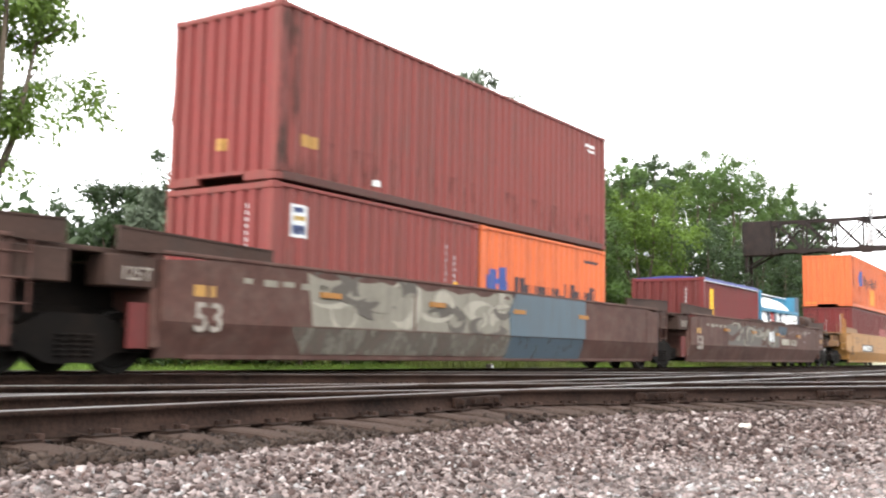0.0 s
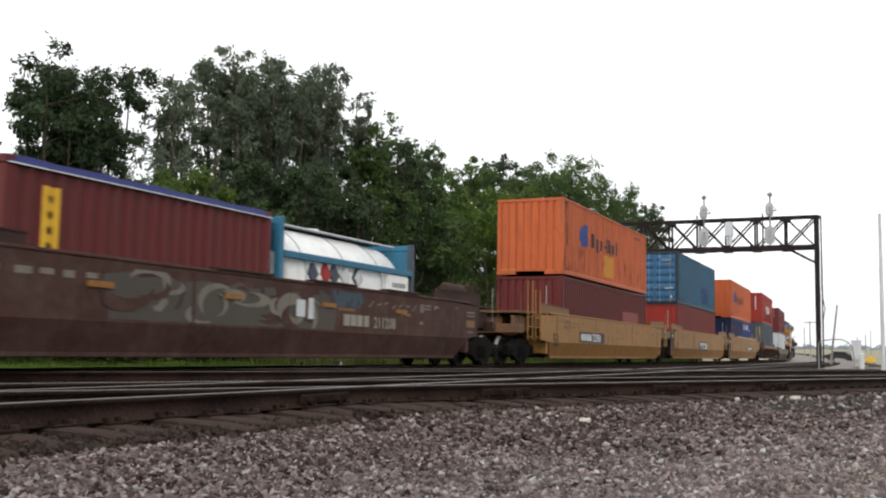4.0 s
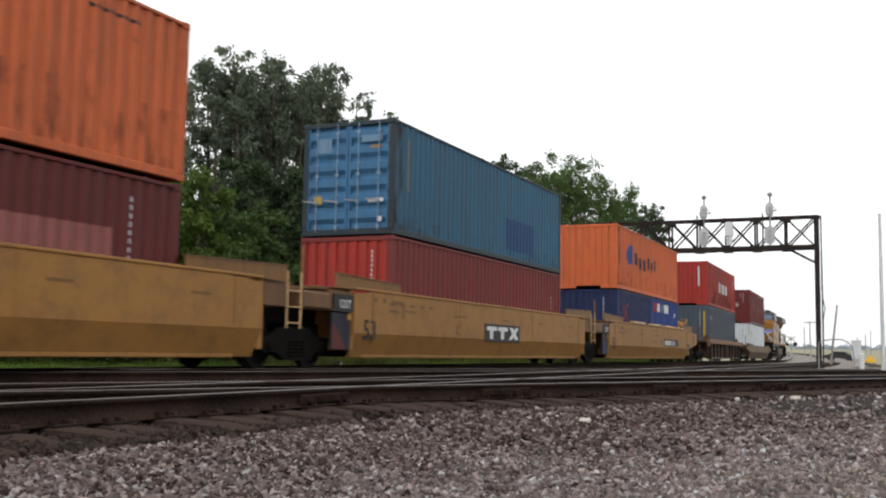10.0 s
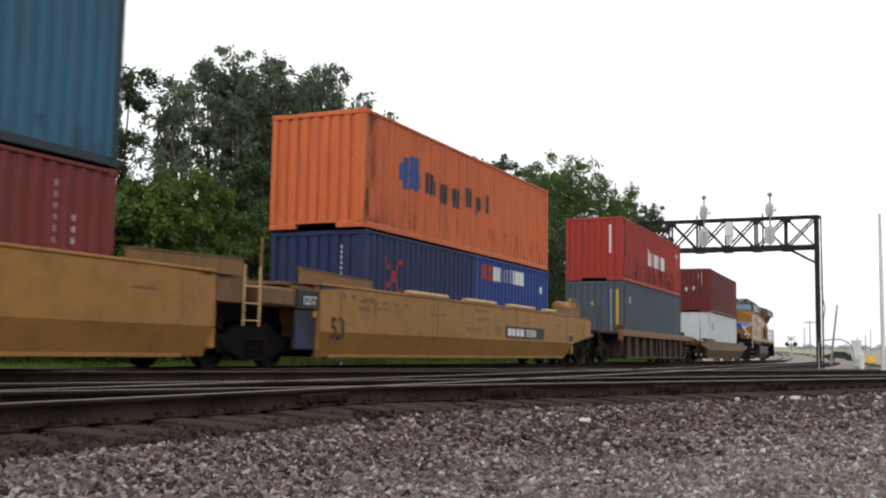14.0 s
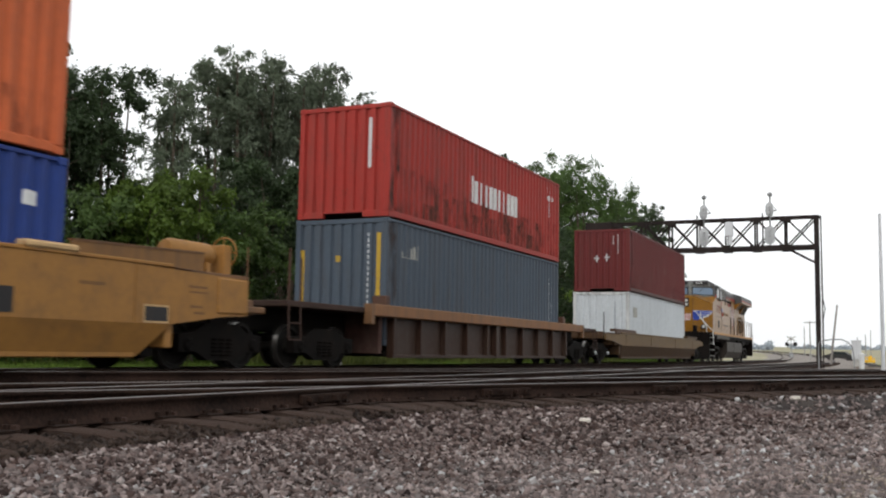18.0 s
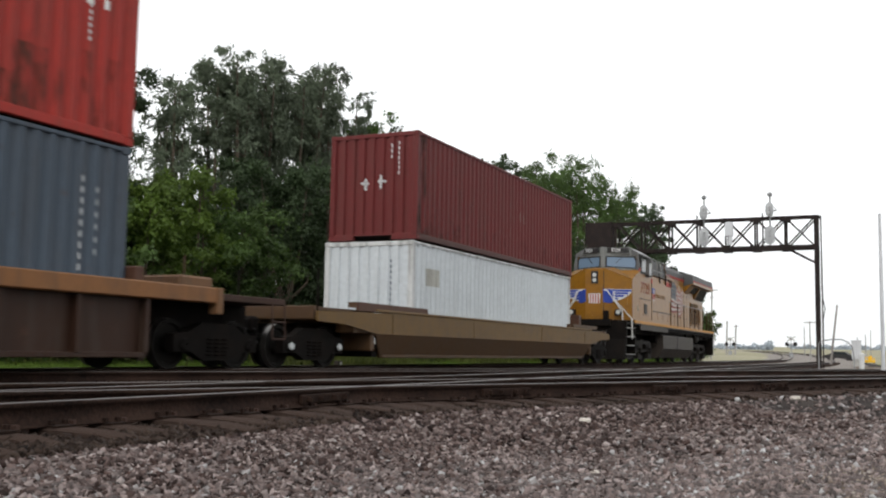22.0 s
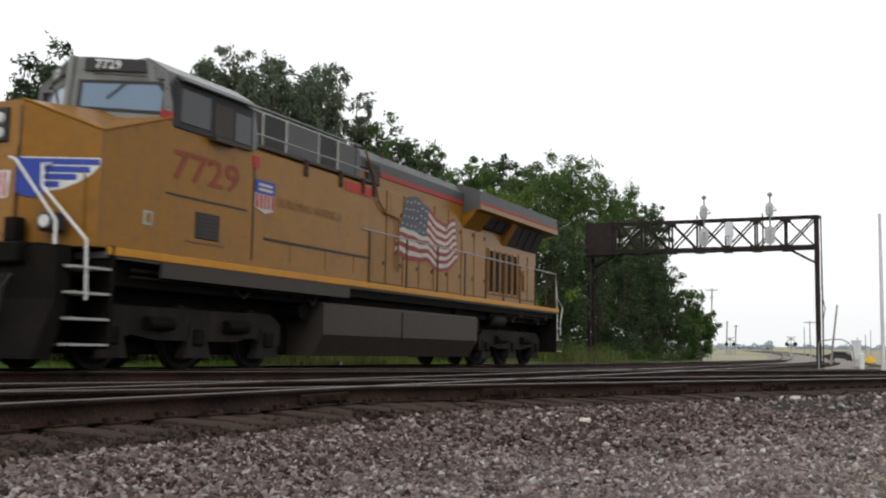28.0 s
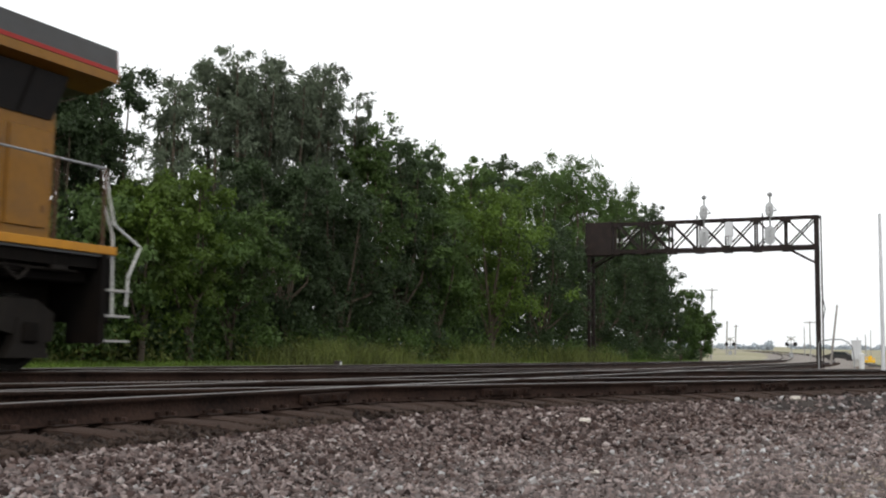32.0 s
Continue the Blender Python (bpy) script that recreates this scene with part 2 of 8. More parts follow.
glass = bpy.data.materials.new("window_glass")
glass.use_nodes = True
gb = glass.node_tree.nodes["Principled BSDF"]
gb.inputs["Base Color"].default_value = (0.020, 0.024, 0.028, 1)
gb.inputs["Roughness"].default_value = 0.06
gb.inputs["Specular IOR Level"].default_value = 0.45
# Windshields: a blue-grey base colour stands for the reflected sky.
screen_glass = glass.copy()
screen_glass.name = "windshield_glass"
screen_glass.node_tree.nodes["Principled BSDF"].inputs["Base Color"].default_value = (0.13, 0.19, 0.27, 1)
lamp_glass = bpy.data.materials.new("lamp_glass")
lamp_glass.use_nodes = True
lb = lamp_glass.node_tree.nodes["Principled BSDF"]
lb.inputs["Base Color"].default_value = (0.48, 0.49, 0.48, 1)
lb.inputs["Roughness"].default_value = 0.12


def ground_blend(name, base, layers):
    """One ground sheet: layers of (weight, low, high, third, scale), each laid over the last where its weight, broken up by noise, is high."""
    m = bpy.data.materials.new(name)
    m.use_nodes = True
    n, l = m.node_tree.nodes, m.node_tree.links
    b = n["Principled BSDF"]
    b.inputs["Roughness"].default_value, b.inputs["Specular IOR Level"].default_value = 0.95, 0.12
    co = n.new("ShaderNodeTexCoord")

    def noise(scale, detail=7):
        t = n.new("ShaderNodeTexNoise")
        t.inputs["Scale"].default_value, t.inputs["Detail"].default_value = scale, detail
        l.new(co.outputs["Object"], t.inputs["Vector"])
        return t.outputs[0]

    def span(v, lo, hi):
        r = n.new("ShaderNodeMapRange")
        r.inputs["From Min"].default_value, r.inputs["From Max"].default_value = lo, hi
        l.new(v, r.inputs["Value"])
        return r.outputs[0]

    def blend(f, p, q):
        x = n.new("ShaderNodeMix")
        x.data_type = "RGBA"
        l.new(f, x.inputs["Factor"])
        for key, c in (("A", p), ("B", q)):
            if isinstance(c, tuple):
                x.inputs[key].default_value = (*c, 1)
            else:
                l.new(c, x.inputs[key])
        return x.outputs["Result"]

    def tones(low, high, third, scale):
        return blend(span(noise(scale * 0.06, 5), 0.45, 0.62), blend(span(noise(scale), 0.35, 0.65), low, high), third)

    last = tones(*base)
    for weight, low, high, third, scale in layers:
        at = n.new("ShaderNodeAttribute")
        at.attribute_name = weight
        add = n.new("ShaderNodeMath")
        add.operation = "ADD"
        l.new(at.outputs["Fac"], add.inputs[0])
        l.new(noise(2.3), add.inputs[1])
        last = blend(span(add.outputs[0], 0.90, 1.10), last, tones(low, high, third, scale))
    l.new(last, b.inputs["Base Color"])
    bp = n.new("ShaderNodeBump")
    bp.inputs["Strength"].default_value, bp.inputs["Distance"].default_value = 0.6, 0.03
    l.new(noise(20), bp.inputs["Height"])
    l.new(bp.outputs[0], b.inputs["Normal"])
    return m


ground_sheet = ground_blend("ground_sheet", ((0.045, 0.085, 0.018), (0.11, 0.16, 0.032), (0.13, 0.15, 0.05), 5), [
    ("field", (0.24, 0.23, 0.16), (0.34, 0.315, 0.23), (0.25, 0.235, 0.15), 0.6),
    # Near-black base below the stones: shade between them put into the colour.
    ("ballast", (0.014, 0.011, 0.010), (0.036, 0.028, 0.026), (0.042, 0.034, 0.030), 22),
    ("far_gravel", (0.17, 0.15, 0.135), (0.27, 0.245, 0.225), (0.22, 0.20, 0.18), 3),
    ("dirt", (0.085, 0.068, 0.054), (0.165, 0.134, 0.108), (0.125, 0.096, 0.068), 14),
    ("oily", (0.010, 0.008, 0.007), (0.026, 0.019, 0.015), (0.017, 0.012, 0.009), 16)])


def grained_wood(name, dark, pale):
    """Old split wood: cracks and grey weathering drawn out along the piece's length (its y)."""
    m = bpy.data.materials.new(name)
    m.use_nodes = True
    n, l = m.node_tree.nodes, m.node_tree.links
    b = n["Principled BSDF"]
    b.inputs["Roughness"].default_value, b.inputs["Specular IOR Level"].default_value = 0.92, 0.08
    co = n.new("ShaderNodeTexCoord")
    mp = n.new("ShaderNodeMapping")
    mp.inputs["Scale"].default_value = (26, 1.6, 26)
    l.new(co.outputs["Object"], mp.inputs["Vector"])
    grain = n.new("ShaderNodeTexNoise")
    grain.inputs["Scale"].default_value, grain.inputs["Detail"].default_value, grain.inputs["Roughness"].default_value = 1.0, 6, 0.65
    l.new(mp.outputs[0], grain.inputs["Vector"])
    patch = n.new("ShaderNodeTexNoise")
    patch.inputs["Scale"].default_value, patch.inputs["Detail"].default_value = 3.0, 5
    l.new(co.outputs["Object"], patch.inputs["Vector"])
    info = n.new("ShaderNodeObjectInfo")
    add = n.new("ShaderNodeMath")
    add.operation = "MULTIPLY_ADD"
    add.inputs[1].default_value = 0.45
    l.new(info.outputs["Random"], add.inputs[0])
    l.new(grain.outputs[0], add.inputs[2])
    two = n.new("ShaderNodeMath")
    two.operation = "MULTIPLY_ADD"
    two.inputs[1].default_value = 0.5
    l.new(patch.outputs[0], two.inputs[0])
    l.new(add.outputs[0], two.inputs[2])
    ramp = n.new("ShaderNodeValToRGB")
    ramp.color_ramp.elements[0].position, ramp.color_ramp.elements[0].color = 0.62, (*dark, 1)
    ramp.color_ramp.elements[1].position, ramp.color_ramp.elements[1].color = 1.15 / 1.3, (*pale, 1)
    l.new(two.outputs[0], ramp.inputs[0])
    l.new(ramp.outputs[0], b.inputs["Base Color"])
    bp = n.new("ShaderNodeBump")
    bp.inputs["Strength"].default_value, bp.inputs["Distance"].default_value = 1.0, 0.025
    l.new(grain.outputs[0], bp.inputs["Height"])
    l.new(bp.outputs[0], b.inputs["Normal"])
    return m


tie_wood = grained_wood("tie_wood", (0.006, 0.004, 0.003), (0.046, 0.031, 0.025))


def stone_mat(name, tones):
    m = bpy.data.materials.new(name)
    m.use_nodes = True
    n, l = m.node_tree.nodes, m.node_tree.links
    b = n["Principled BSDF"]
    b.inputs["Roughness"].default_value = 0.85
    b.inputs["Specular IOR Level"].default_value = 0.15
    geo = n.new("ShaderNodeNewGeometry")
    ramp = n.new("ShaderNodeValToRGB")
    e = ramp.color_ramp.elements
    e[0].position, e[0].color = 0.0, (*tones[0], 1)
    e[1].position, e[1].color = 1.0, (*tones[-1], 1)
    for i, c in enumerate(tones[1:-1]):
        k = e.new((i + 1) / (len(tones) - 1))
        k.color = (*c, 1)
    l.new(geo.outputs["Random Per Island"], ramp.inputs[0])
    co = n.new("ShaderNodeTexCoord")
    a = n.new("ShaderNodeTexNoise")
    a.inputs["Scale"].default_value, a.inputs["Detail"].default_value = 60, 4
    c = n.new("ShaderNodeTexNoise")
    c.inputs["Scale"].default_value, c.inputs["Detail"].default_value = 0.5, 4
    l.new(co.outputs["Object"], a.inputs["Vector"])
    l.new(co.outputs["Object"], c.inputs["Vector"])
    add = n.new("ShaderNodeMath")
    add.operation = "ADD"
    l.new(a.outputs[0], add.inputs[0])
    l.new(c.outputs[0], add.inputs[1])
    mr = n.new("ShaderNodeMapRange")
    mr.inputs["From Min"].default_value, mr.inputs["From Max"].default_value = 0.6, 1.4
    mr.inputs["To Min"].default_value, mr.inputs["To Max"].default_value = 0.7, 1.3
    l.new(add.outputs[0], mr.inputs["Value"])
    sc = n.new("ShaderNodeVectorMath")
    sc.operation = "SCALE"
    l.new(ramp.outputs[0], sc.inputs[0])
    l.new(mr.outputs[0], sc.inputs["Scale"])
    l.new(sc.outputs[0], b.inputs["Base Color"])
    return m


# Tones differ at random; their extremes are widened to stand for shadow contrast.
STONE_TONES = [(0.013, 0.008, 0.007), (0.118, 0.084, 0.077), (0.024, 0.015, 0.013), (0.165, 0.127, 0.119), (0.015, 0.010, 0.009), (0.078, 0.050, 0.043), (0.222, 0.180, 0.170), (0.030, 0.019, 0.017), (0.054, 0.035, 0.031), (0.35, 0.305, 0.29)]
stone_pink = stone_mat("ballast_stone", STONE_TONES)
# The same tones lifted, for the paler stones on the path side.
stone_paler = stone_mat("paler_stone", [tuple(min(0.4, k * 1.30 + 0.045) for k in t) for t in STONE_TONES])
stone_oily = stone_mat("oily_stone", [(0.010, 0.006, 0.005), (0.030, 0.019, 0.014), (0.017, 0.011, 0.008), (0.055, 0.039, 0.031), (0.020, 0.013, 0.010)])
stone_dirt = stone_mat("dirt_stone", [(0.105, 0.083, 0.066), (0.205, 0.168, 0.140), (0.155, 0.122, 0.096), (0.26, 0.22, 0.187), (0.34, 0.31, 0.28)])


# ---- mesh tools ----
class Shape:
    """Collects the faces of one mesh."""

    def __init__(self):
        self.v, self.f = [], []

    def face(self, pts):
        i = len(self.v)
        self.v += [tuple(p) for p in pts]
        self.f.append(tuple(range(i, i + len(pts))))

    def box(self, x0, x1, y0, y1, z0, z1, c=0.0):
        """A box, its edges chamfered by c."""
        if c <= 0:
            i = len(self.v)
            self.v += [(x, y, z) for z in (z0, z1) for y in (y0, y1) for x in (x0, x1)]
            self.f += [tuple(i + k for k in q) for q in ((0, 2, 3, 1), (4, 5, 7, 6), (0, 1, 5, 4), (2, 6, 7, 3), (0, 4, 6, 2), (1, 3, 7, 5))]
            return self
        bm = bmesh.new()
        bmesh.ops.create_cube(bm, size=1.0)
        for w in bm.verts:
            w.co = ((x0 + x1) / 2 + w.co.x * (x1 - x0), (y0 + y1) / 2 + w.co.y * (y1 - y0), (z0 + z1) / 2 + w.co.z * (z1 - z0))
        bmesh.ops.bevel(bm, geom=bm.edges[:], offset=c, segments=1, affect="EDGES")
        self.take(bm)
        return self

    def take(self, bm, m=None):
        i = len(self.v)
        bm.verts.index_update()
        self.v += [tuple(m @ w.co if m else w.co) for w in bm.verts]
        self.f += [tuple(i + w.index for w in f.verts) for f in bm.faces]
        bm.free()
        return self

    def prism(self, pts, axis, a, b):
        """A flat outline swept along an axis from a to b. Outline in the other two axes, in order x, y, z."""
        def put(p, w):
            return {"x": (w, p[0], p[1]), "y": (p[0], w, p[1]), "z": (p[0], p[1], w)}[axis]
        n, i = len(pts), len(self.v)
        self.v += [put(p, a) for p in pts] + [put(p, b) for p in pts]
        self.f += [tuple(range(i + n - 1, i - 1, -1)), tuple(range(i + n, i + 2 * n))]
        self.f += [(i + k, i + (k + 1) % n, i + n + (k + 1) % n, i + n + k) for k in range(n)]
        return self

    def tube(self, p, q, r, seg=8, r2=None):
        """A round bar from p to q."""
        p, q = Vector(p), Vector(q)
        d = (q - p)
        if d.length < 1e-6:
            return self
        rot = d.to_track_quat("Z", "Y").to_matrix()
        i = len(self.v)
        for w, rad in ((p, r), (q, r if r2 is None else r2)):
            for k in range(seg):
                a = 2 * math.pi * k / seg
                self.v.append(tuple(w + rot @ Vector((math.cos(a) * rad, math.sin(a) * rad, 0))))
        self.f += [tuple(range(i + seg - 1, i - 1, -1)), tuple(range(i + seg, i + 2 * seg))]
        self.f += [(i + k, i + (k + 1) % seg, i + seg + (k + 1) % seg, i + seg + k) for k in range(seg)]
        return self

    def pipe(self, pts, r, seg=6):
        for p, q in zip(pts, pts[1:]):
            self.tube(p, q, r, seg)
        return self

    def lathe(self, prof, axis="y", seg=20, at=(0, 0, 0)):
        """An outline of (radius, along) turned about an axis."""
        i, n = len(self.v), len(prof)
        for k in range(seg):
            a = 2 * math.pi * k / seg
            c, s = math.cos(a), math.sin(a)
            for r, w in prof:
                p = {"y": (r * c, w, r * s), "z": (r * c, r * s, w), "x": (w, r * c, r * s)}[axis]
                self.v.append((p[0] + at[0], p[1] + at[1], p[2] + at[2]))
        for k in range(seg):
            j = (k + 1) % seg
            self.f += [(i + k * n + m, i + k * n + m + 1, i + j * n + m + 1, i + j * n + m) for m in range(n - 1)]
        return self

    def beam(self, p, q, w, h):
        """A rectangular bar from p to q."""
        p, q = Vector(p), Vector(q)
        d = q - p
        rot = d.to_track_quat("X", "Z").to_matrix()
        i = len(self.v)
        for e in (p, q):
            for y, z in ((-w, -h), (w, -h), (w, h), (-w, h)):
                self.v.append(tuple(e + rot @ Vector((0, y / 2, z / 2))))
        self.f += [(i + 3, i + 2, i + 1, i), (i + 4, i + 5, i + 6, i + 7)] + [(i + k, i + (k + 1) % 4, i + 4 + (k + 1) % 4, i + 4 + k) for k in range(4)]
        return self

    def mesh(self, name, material, smooth=False):
        me = bpy.data.meshes.new(name)
        me.from_pydata(self.v, [], self.f)
        bm = bmesh.new()
        bm.from_mesh(me)
        bmesh.ops.recalc_face_normals(bm, faces=bm.faces[:])
        bm.to_mesh(me)
        bm.free()
        me.materials.append(material)
        if smooth:
            me.polygons.foreach_set("use_smooth", [True] * len(me.polygons))
            me.set_sharp_from_angle(angle=radians(38))
        return me


def part(name, shape, material, parent=None, label="", at=None, smooth=False):
    """One mesh object, under a thing or part where one is given."""
    data = shape if isinstance(shape, bpy.types.Mesh) else shape.mesh(name, material, smooth)
    ob = new(name, data)
    if parent is not None:
        ob.parent = parent
    if at is not None:
        ob.matrix_basis = at
    if label:
        ob["label"] = label
    return ob


def thing(name, label, category, group="", kind=""):
    return tagged(new(name), label, category, group, kind)


def fast_mesh(name, verts, faces, material):
    """A mesh from arrays: verts (n, 3), faces (m, k)."""
    verts, faces = np.asarray(verts, np.float32), np.asarray(faces, np.int32)
    me = bpy.data.meshes.new(name)
    k = faces.shape[1]
    me.vertices.add(len(verts))
    me.vertices.foreach_set("co", verts.ravel())
    me.loops.add(faces.size)
    me.loops.foreach_set("vertex_index", faces.ravel())
    me.polygons.add(len(faces))
    me.polygons.foreach_set("loop_start", np.arange(0, faces.size, k, dtype=np.int32))
    me.polygons.foreach_set("loop_total", np.full(len(faces), k, dtype=np.int32))
    me.update(calc_edges=True)
    me.materials.append(material)
    return me


def words(text, height, material, name, parent, at, label=""):
    """Flat lettering with the built-in font, height metres tall, its face to -y."""
    cu = bpy.data.curves.new("lettering", "FONT")
    cu.body, cu.size, cu.extrude, cu.resolution_u, cu.offset = text, height / 0.73, 0.002, 2, height * 0.022
    tmp = bpy.data.objects.new("lettering", cu)
    scene.collection.objects.link(tmp)
    bpy.context.view_layer.update()
    me = bpy.data.meshes.new_from_object(tmp.evaluated_get(bpy.context.evaluated_depsgraph_get()))
    bpy.data.objects.remove(tmp)
    bpy.data.curves.remove(cu)
    me.materials.clear()
    me.materials.append(material)
    for w in me.vertices:
        w.co = (w.co.x, -w.co.z, w.co.y)
    me.update()
    ob = new(name, me)
    ob.parent = parent
    ob.matrix_basis = at
    if label:
        ob["label"] = label
    return ob


MOVING = []     # (thing, place along the train, height): ride along with the train
WHEELS = []     # (wheelset, place in its truck, radius)


# ---- ground ----
P_LAT = -6.0                      # the nearer parallel track, beside the train's track
CROSS = (12.0, 5.25, -0.36)       # the crossing line: a point on it and its slope
CROSS_2 = (17.0, 9.5, -0.36)      # its second track


def track_lat(x, y):
    """Distance from the train's track, to its far side, of a place (near enough for a gentle curve)."""
    e = np.maximum(0.0, x - BEND)
    yc = TRACK_Y + CURVE * np.where(e < 40, e ** 3 / 240, 0.5 * (e - 20) ** 2 + 66.67)
    return y - yc


def cross_dist(x, y, line):
    x0, y0, k = line
    return (y - y0 - k * (x - x0)) / math.sqrt(1 + k * k)


def soft_step(v, a, b):
    u = np.clip((v - a) / (b - a), 0, 1)
    return u * u * (3 - 2 * u)


def ground_height(x, y):
    """Height of the ground: the ballast bed of the tracks, the lower gravel before them, the grass behind."""
    x, y = np.asarray(x, float), np.asarray(y, float)
    base = GRADE * np.clip(x, -60, 150)
    lat = track_lat(x, y)
    q1, q2 = cross_dist(x, y, CROSS), cross_dist(x, y, CROSS_2)
    bed = np.maximum(soft_step(lat, P_LAT - 3.1, P_LAT - 1.6), np.maximum(soft_step(q1, -3.0, -1.55) * soft_step(x, 0, 6), soft_step(q2, -2.9, -1.35) * soft_step(x, 0, 6)))
    bed = bed * (1 - soft_step(x, 150, 260))
    low = -0.43 + 0.10 * soft_step(x, 16, 40)
    front = low + (-0.250 - low) * bed
    far = soft_step(lat, 1.5, 3.6)
    grass = -0.42 + 0.24 * soft_step(lat, 4.0, 9.0)
    z = front * (1 - far) + grass * far
    heaps = 0.020 * np.sin(1.9 * x + 0.8 * y) + 0.022 * np.sin(2.7 * y - 1.1 * x + 1.3) + 0.016 * np.sin(4.3 * x - 3.1 * y + 0.4) + 0.012 * np.sin(7.1 * x + 5.3 * y)
    return base + z + heaps * (1 - bed) * (1 - far) * soft_step(-x, -60, -40)


def axis_steps(knots):
    out = []
    for a, b, d in knots:
        out += list(np.arange(a, b, d))
    return np.array(out + [knots[-1][1]])


gx = axis_steps([(-3000, -200, 400), (-200, -30, 17), (-30, -4, 1.3), (-4, 34, 0.35), (34, 120, 2), (120, 300, 9), (300, 1000, 70), (1000, 4000, 500)])
gy = axis_steps([(-3000, -200, 400), (-200, -10, 19), (-10, -1, 1.0), (-1, 17, 0.3), (17, 40, 1.0), (40, 120, 5), (120, 400, 28), (400, 3000, 325)])
GX, GY = np.meshgrid(gx, gy, indexing="ij")
rs = np.random.RandomState(4)
GZ = ground_height(GX, GY) + rs.normal(0, 0.008, GX.shape) * (np.abs(GX) < 60)
nx, ny = len(gx), len(gy)
ids = np.arange(nx * ny).reshape(nx, ny)
gf = np.stack([ids[:-1, :-1], ids[1:, :-1], ids[1:, 1:], ids[:-1, 1:]], -1).reshape(-1, 4)
ground_mesh = fast_mesh("ground", np.stack([GX, GY, GZ], -1).reshape(-1, 3), gf, ground_sheet)
g_lat, g_q1, g_q2 = track_lat(GX, GY), cross_dist(GX, GY, CROSS), cross_dist(GX, GY, CROSS_2)


def lay(name, weight):
    at = ground_mesh.attributes.new(name, "FLOAT", "POINT")
    at.data.foreach_set("value", np.asarray(weight, np.float32).ravel())


g_beds = np.maximum.reduce([soft_step(2.3 - np.abs(g_lat), 0, 0.6), soft_step(2.0 - np.abs(g_lat - P_LAT), 0, 0.5), soft_step(2.0 - np.abs(g_q1), 0, 0.5), soft_step(2.0 - np.abs(g_q2), 0, 0.5)])
g_near = 1 - soft_step(GX, 110, 150)
lay("field", np.maximum(soft_step(GX, 105, 135), np.maximum(soft_step(np.abs(GX), 230, 270), soft_step(np.abs(GY), 110, 130))))
lay("ballast", soft_step(3.4 - g_lat, 0, 0.8) * (1 - soft_step(GX, 66, 82) * (np.abs(g_lat + 3) > 8)) * (np.abs(GX) < 255) * (np.abs(GY) < 118))
lay("far_gravel", soft_step(GX, 52, 66) * soft_step(7.5 - np.abs(g_lat + 3), 0, 1.5))
lay("dirt", np.maximum(soft_step(-g_q1, 5.7, 6.7) * (g_lat < P_LAT - 3), soft_step(GX, 58, 64) * (g_lat < P_LAT - 3)) * (1 - soft_step(GX, 76, 92)))
lay("oily", np.maximum(g_beds, soft_step(2.2 - g_lat, 0, 0.4) * soft_step(g_lat - P_LAT + 2.0, 0, 0.4)) * (1 - soft_step(GX, 44, 70) * 0.8) * g_near)
ground = tagged(new("ground", ground_mesh), "gravel and grass ground beside the railway", "ground", kind="structure")


# ---- railway tracks ----
def sweep_rail(path, side, z_add=0.0):
    """Rail section swept along a path of (x, y, z, heading), side metres from its middle."""
    web = [(-0.070, -0.172), (0.070, -0.172), (0.070, -0.160), (0.012, -0.140), (0.009, -0.045), (0.036, -0.036), (0.036, -0.005), (0.030, -0.0005),
           (-0.030, -0.0005), (-0.036, -0.005), (-0.036, -0.036), (-0.009, -0.045), (-0.012, -0.140), (-0.070, -0.160)]
    n = len(web)
    verts, faces, tops = [], [], []
    for x, y, z, th in path:
        for a, h in web:
            verts.append((x - math.sin(th) * (side + a), y + math.cos(th) * (side + a), z + h + z_add))
    for i in range(len(path) - 1):
        for k in range(n):
            j = (k + 1) % n
            faces.append((i * n + k, (i + 1) * n + k, (i + 1) * n + j, i * n + j))
            tops.append(1 if k in (6, 7, 8) else 0)
    me = fast_mesh("rail", verts, faces, rail_side)
    me.materials.append(rail_top)
    me.polygons.foreach_set("material_index", np.array(tops, np.int32))
    return me


def old_ties(y0, y1, seed):
    """Weathered ties: split ends of uneven length, worn and wavy tops."""
    r, out = random.Random(seed), []
    for _ in range(5):
        s, n, i = Shape(), 9, 0
        a, b = y0 + r.uniform(-0.16, 0.16), y1 + r.uniform(-0.12, 0.12)
        for k in range(n + 1):
            y = a + (b - a) * k / n
            w = 0.11 + r.uniform(-0.018, 0.006) - (0.02 if k in (0, n) else 0)
            worn = 0.0 if abs(abs(y) - 0.75) < 0.30 else r.uniform(-0.028, 0.0)
            end = 0.035 if k in (0, n) else 0.0
            s.v += [(-w, y + r.uniform(-0.03, 0.03), -0.35), (-w, y, -0.185 + worn - end), (-w * 0.7, y + r.uniform(-0.03, 0.03), -0.173 + worn - end), (w * 0.7, y + r.uniform(-0.03, 0.03), -0.173 + worn * 0.6 - end), (w, y, -0.186 + worn - end), (w, y, -0.35)]
        for k in range(n):
            s.f += [(k * 6 + j, k * 6 + (j + 1) % 6, k * 6 + 6 + (j + 1) % 6, k * 6 + 6 + j) for j in range(6)]
        s.f += [tuple(range(6)), tuple(n * 6 + j for j in range(5, -1, -1))]
        out.append(s.mesh("tie", tie_wood))
    return out


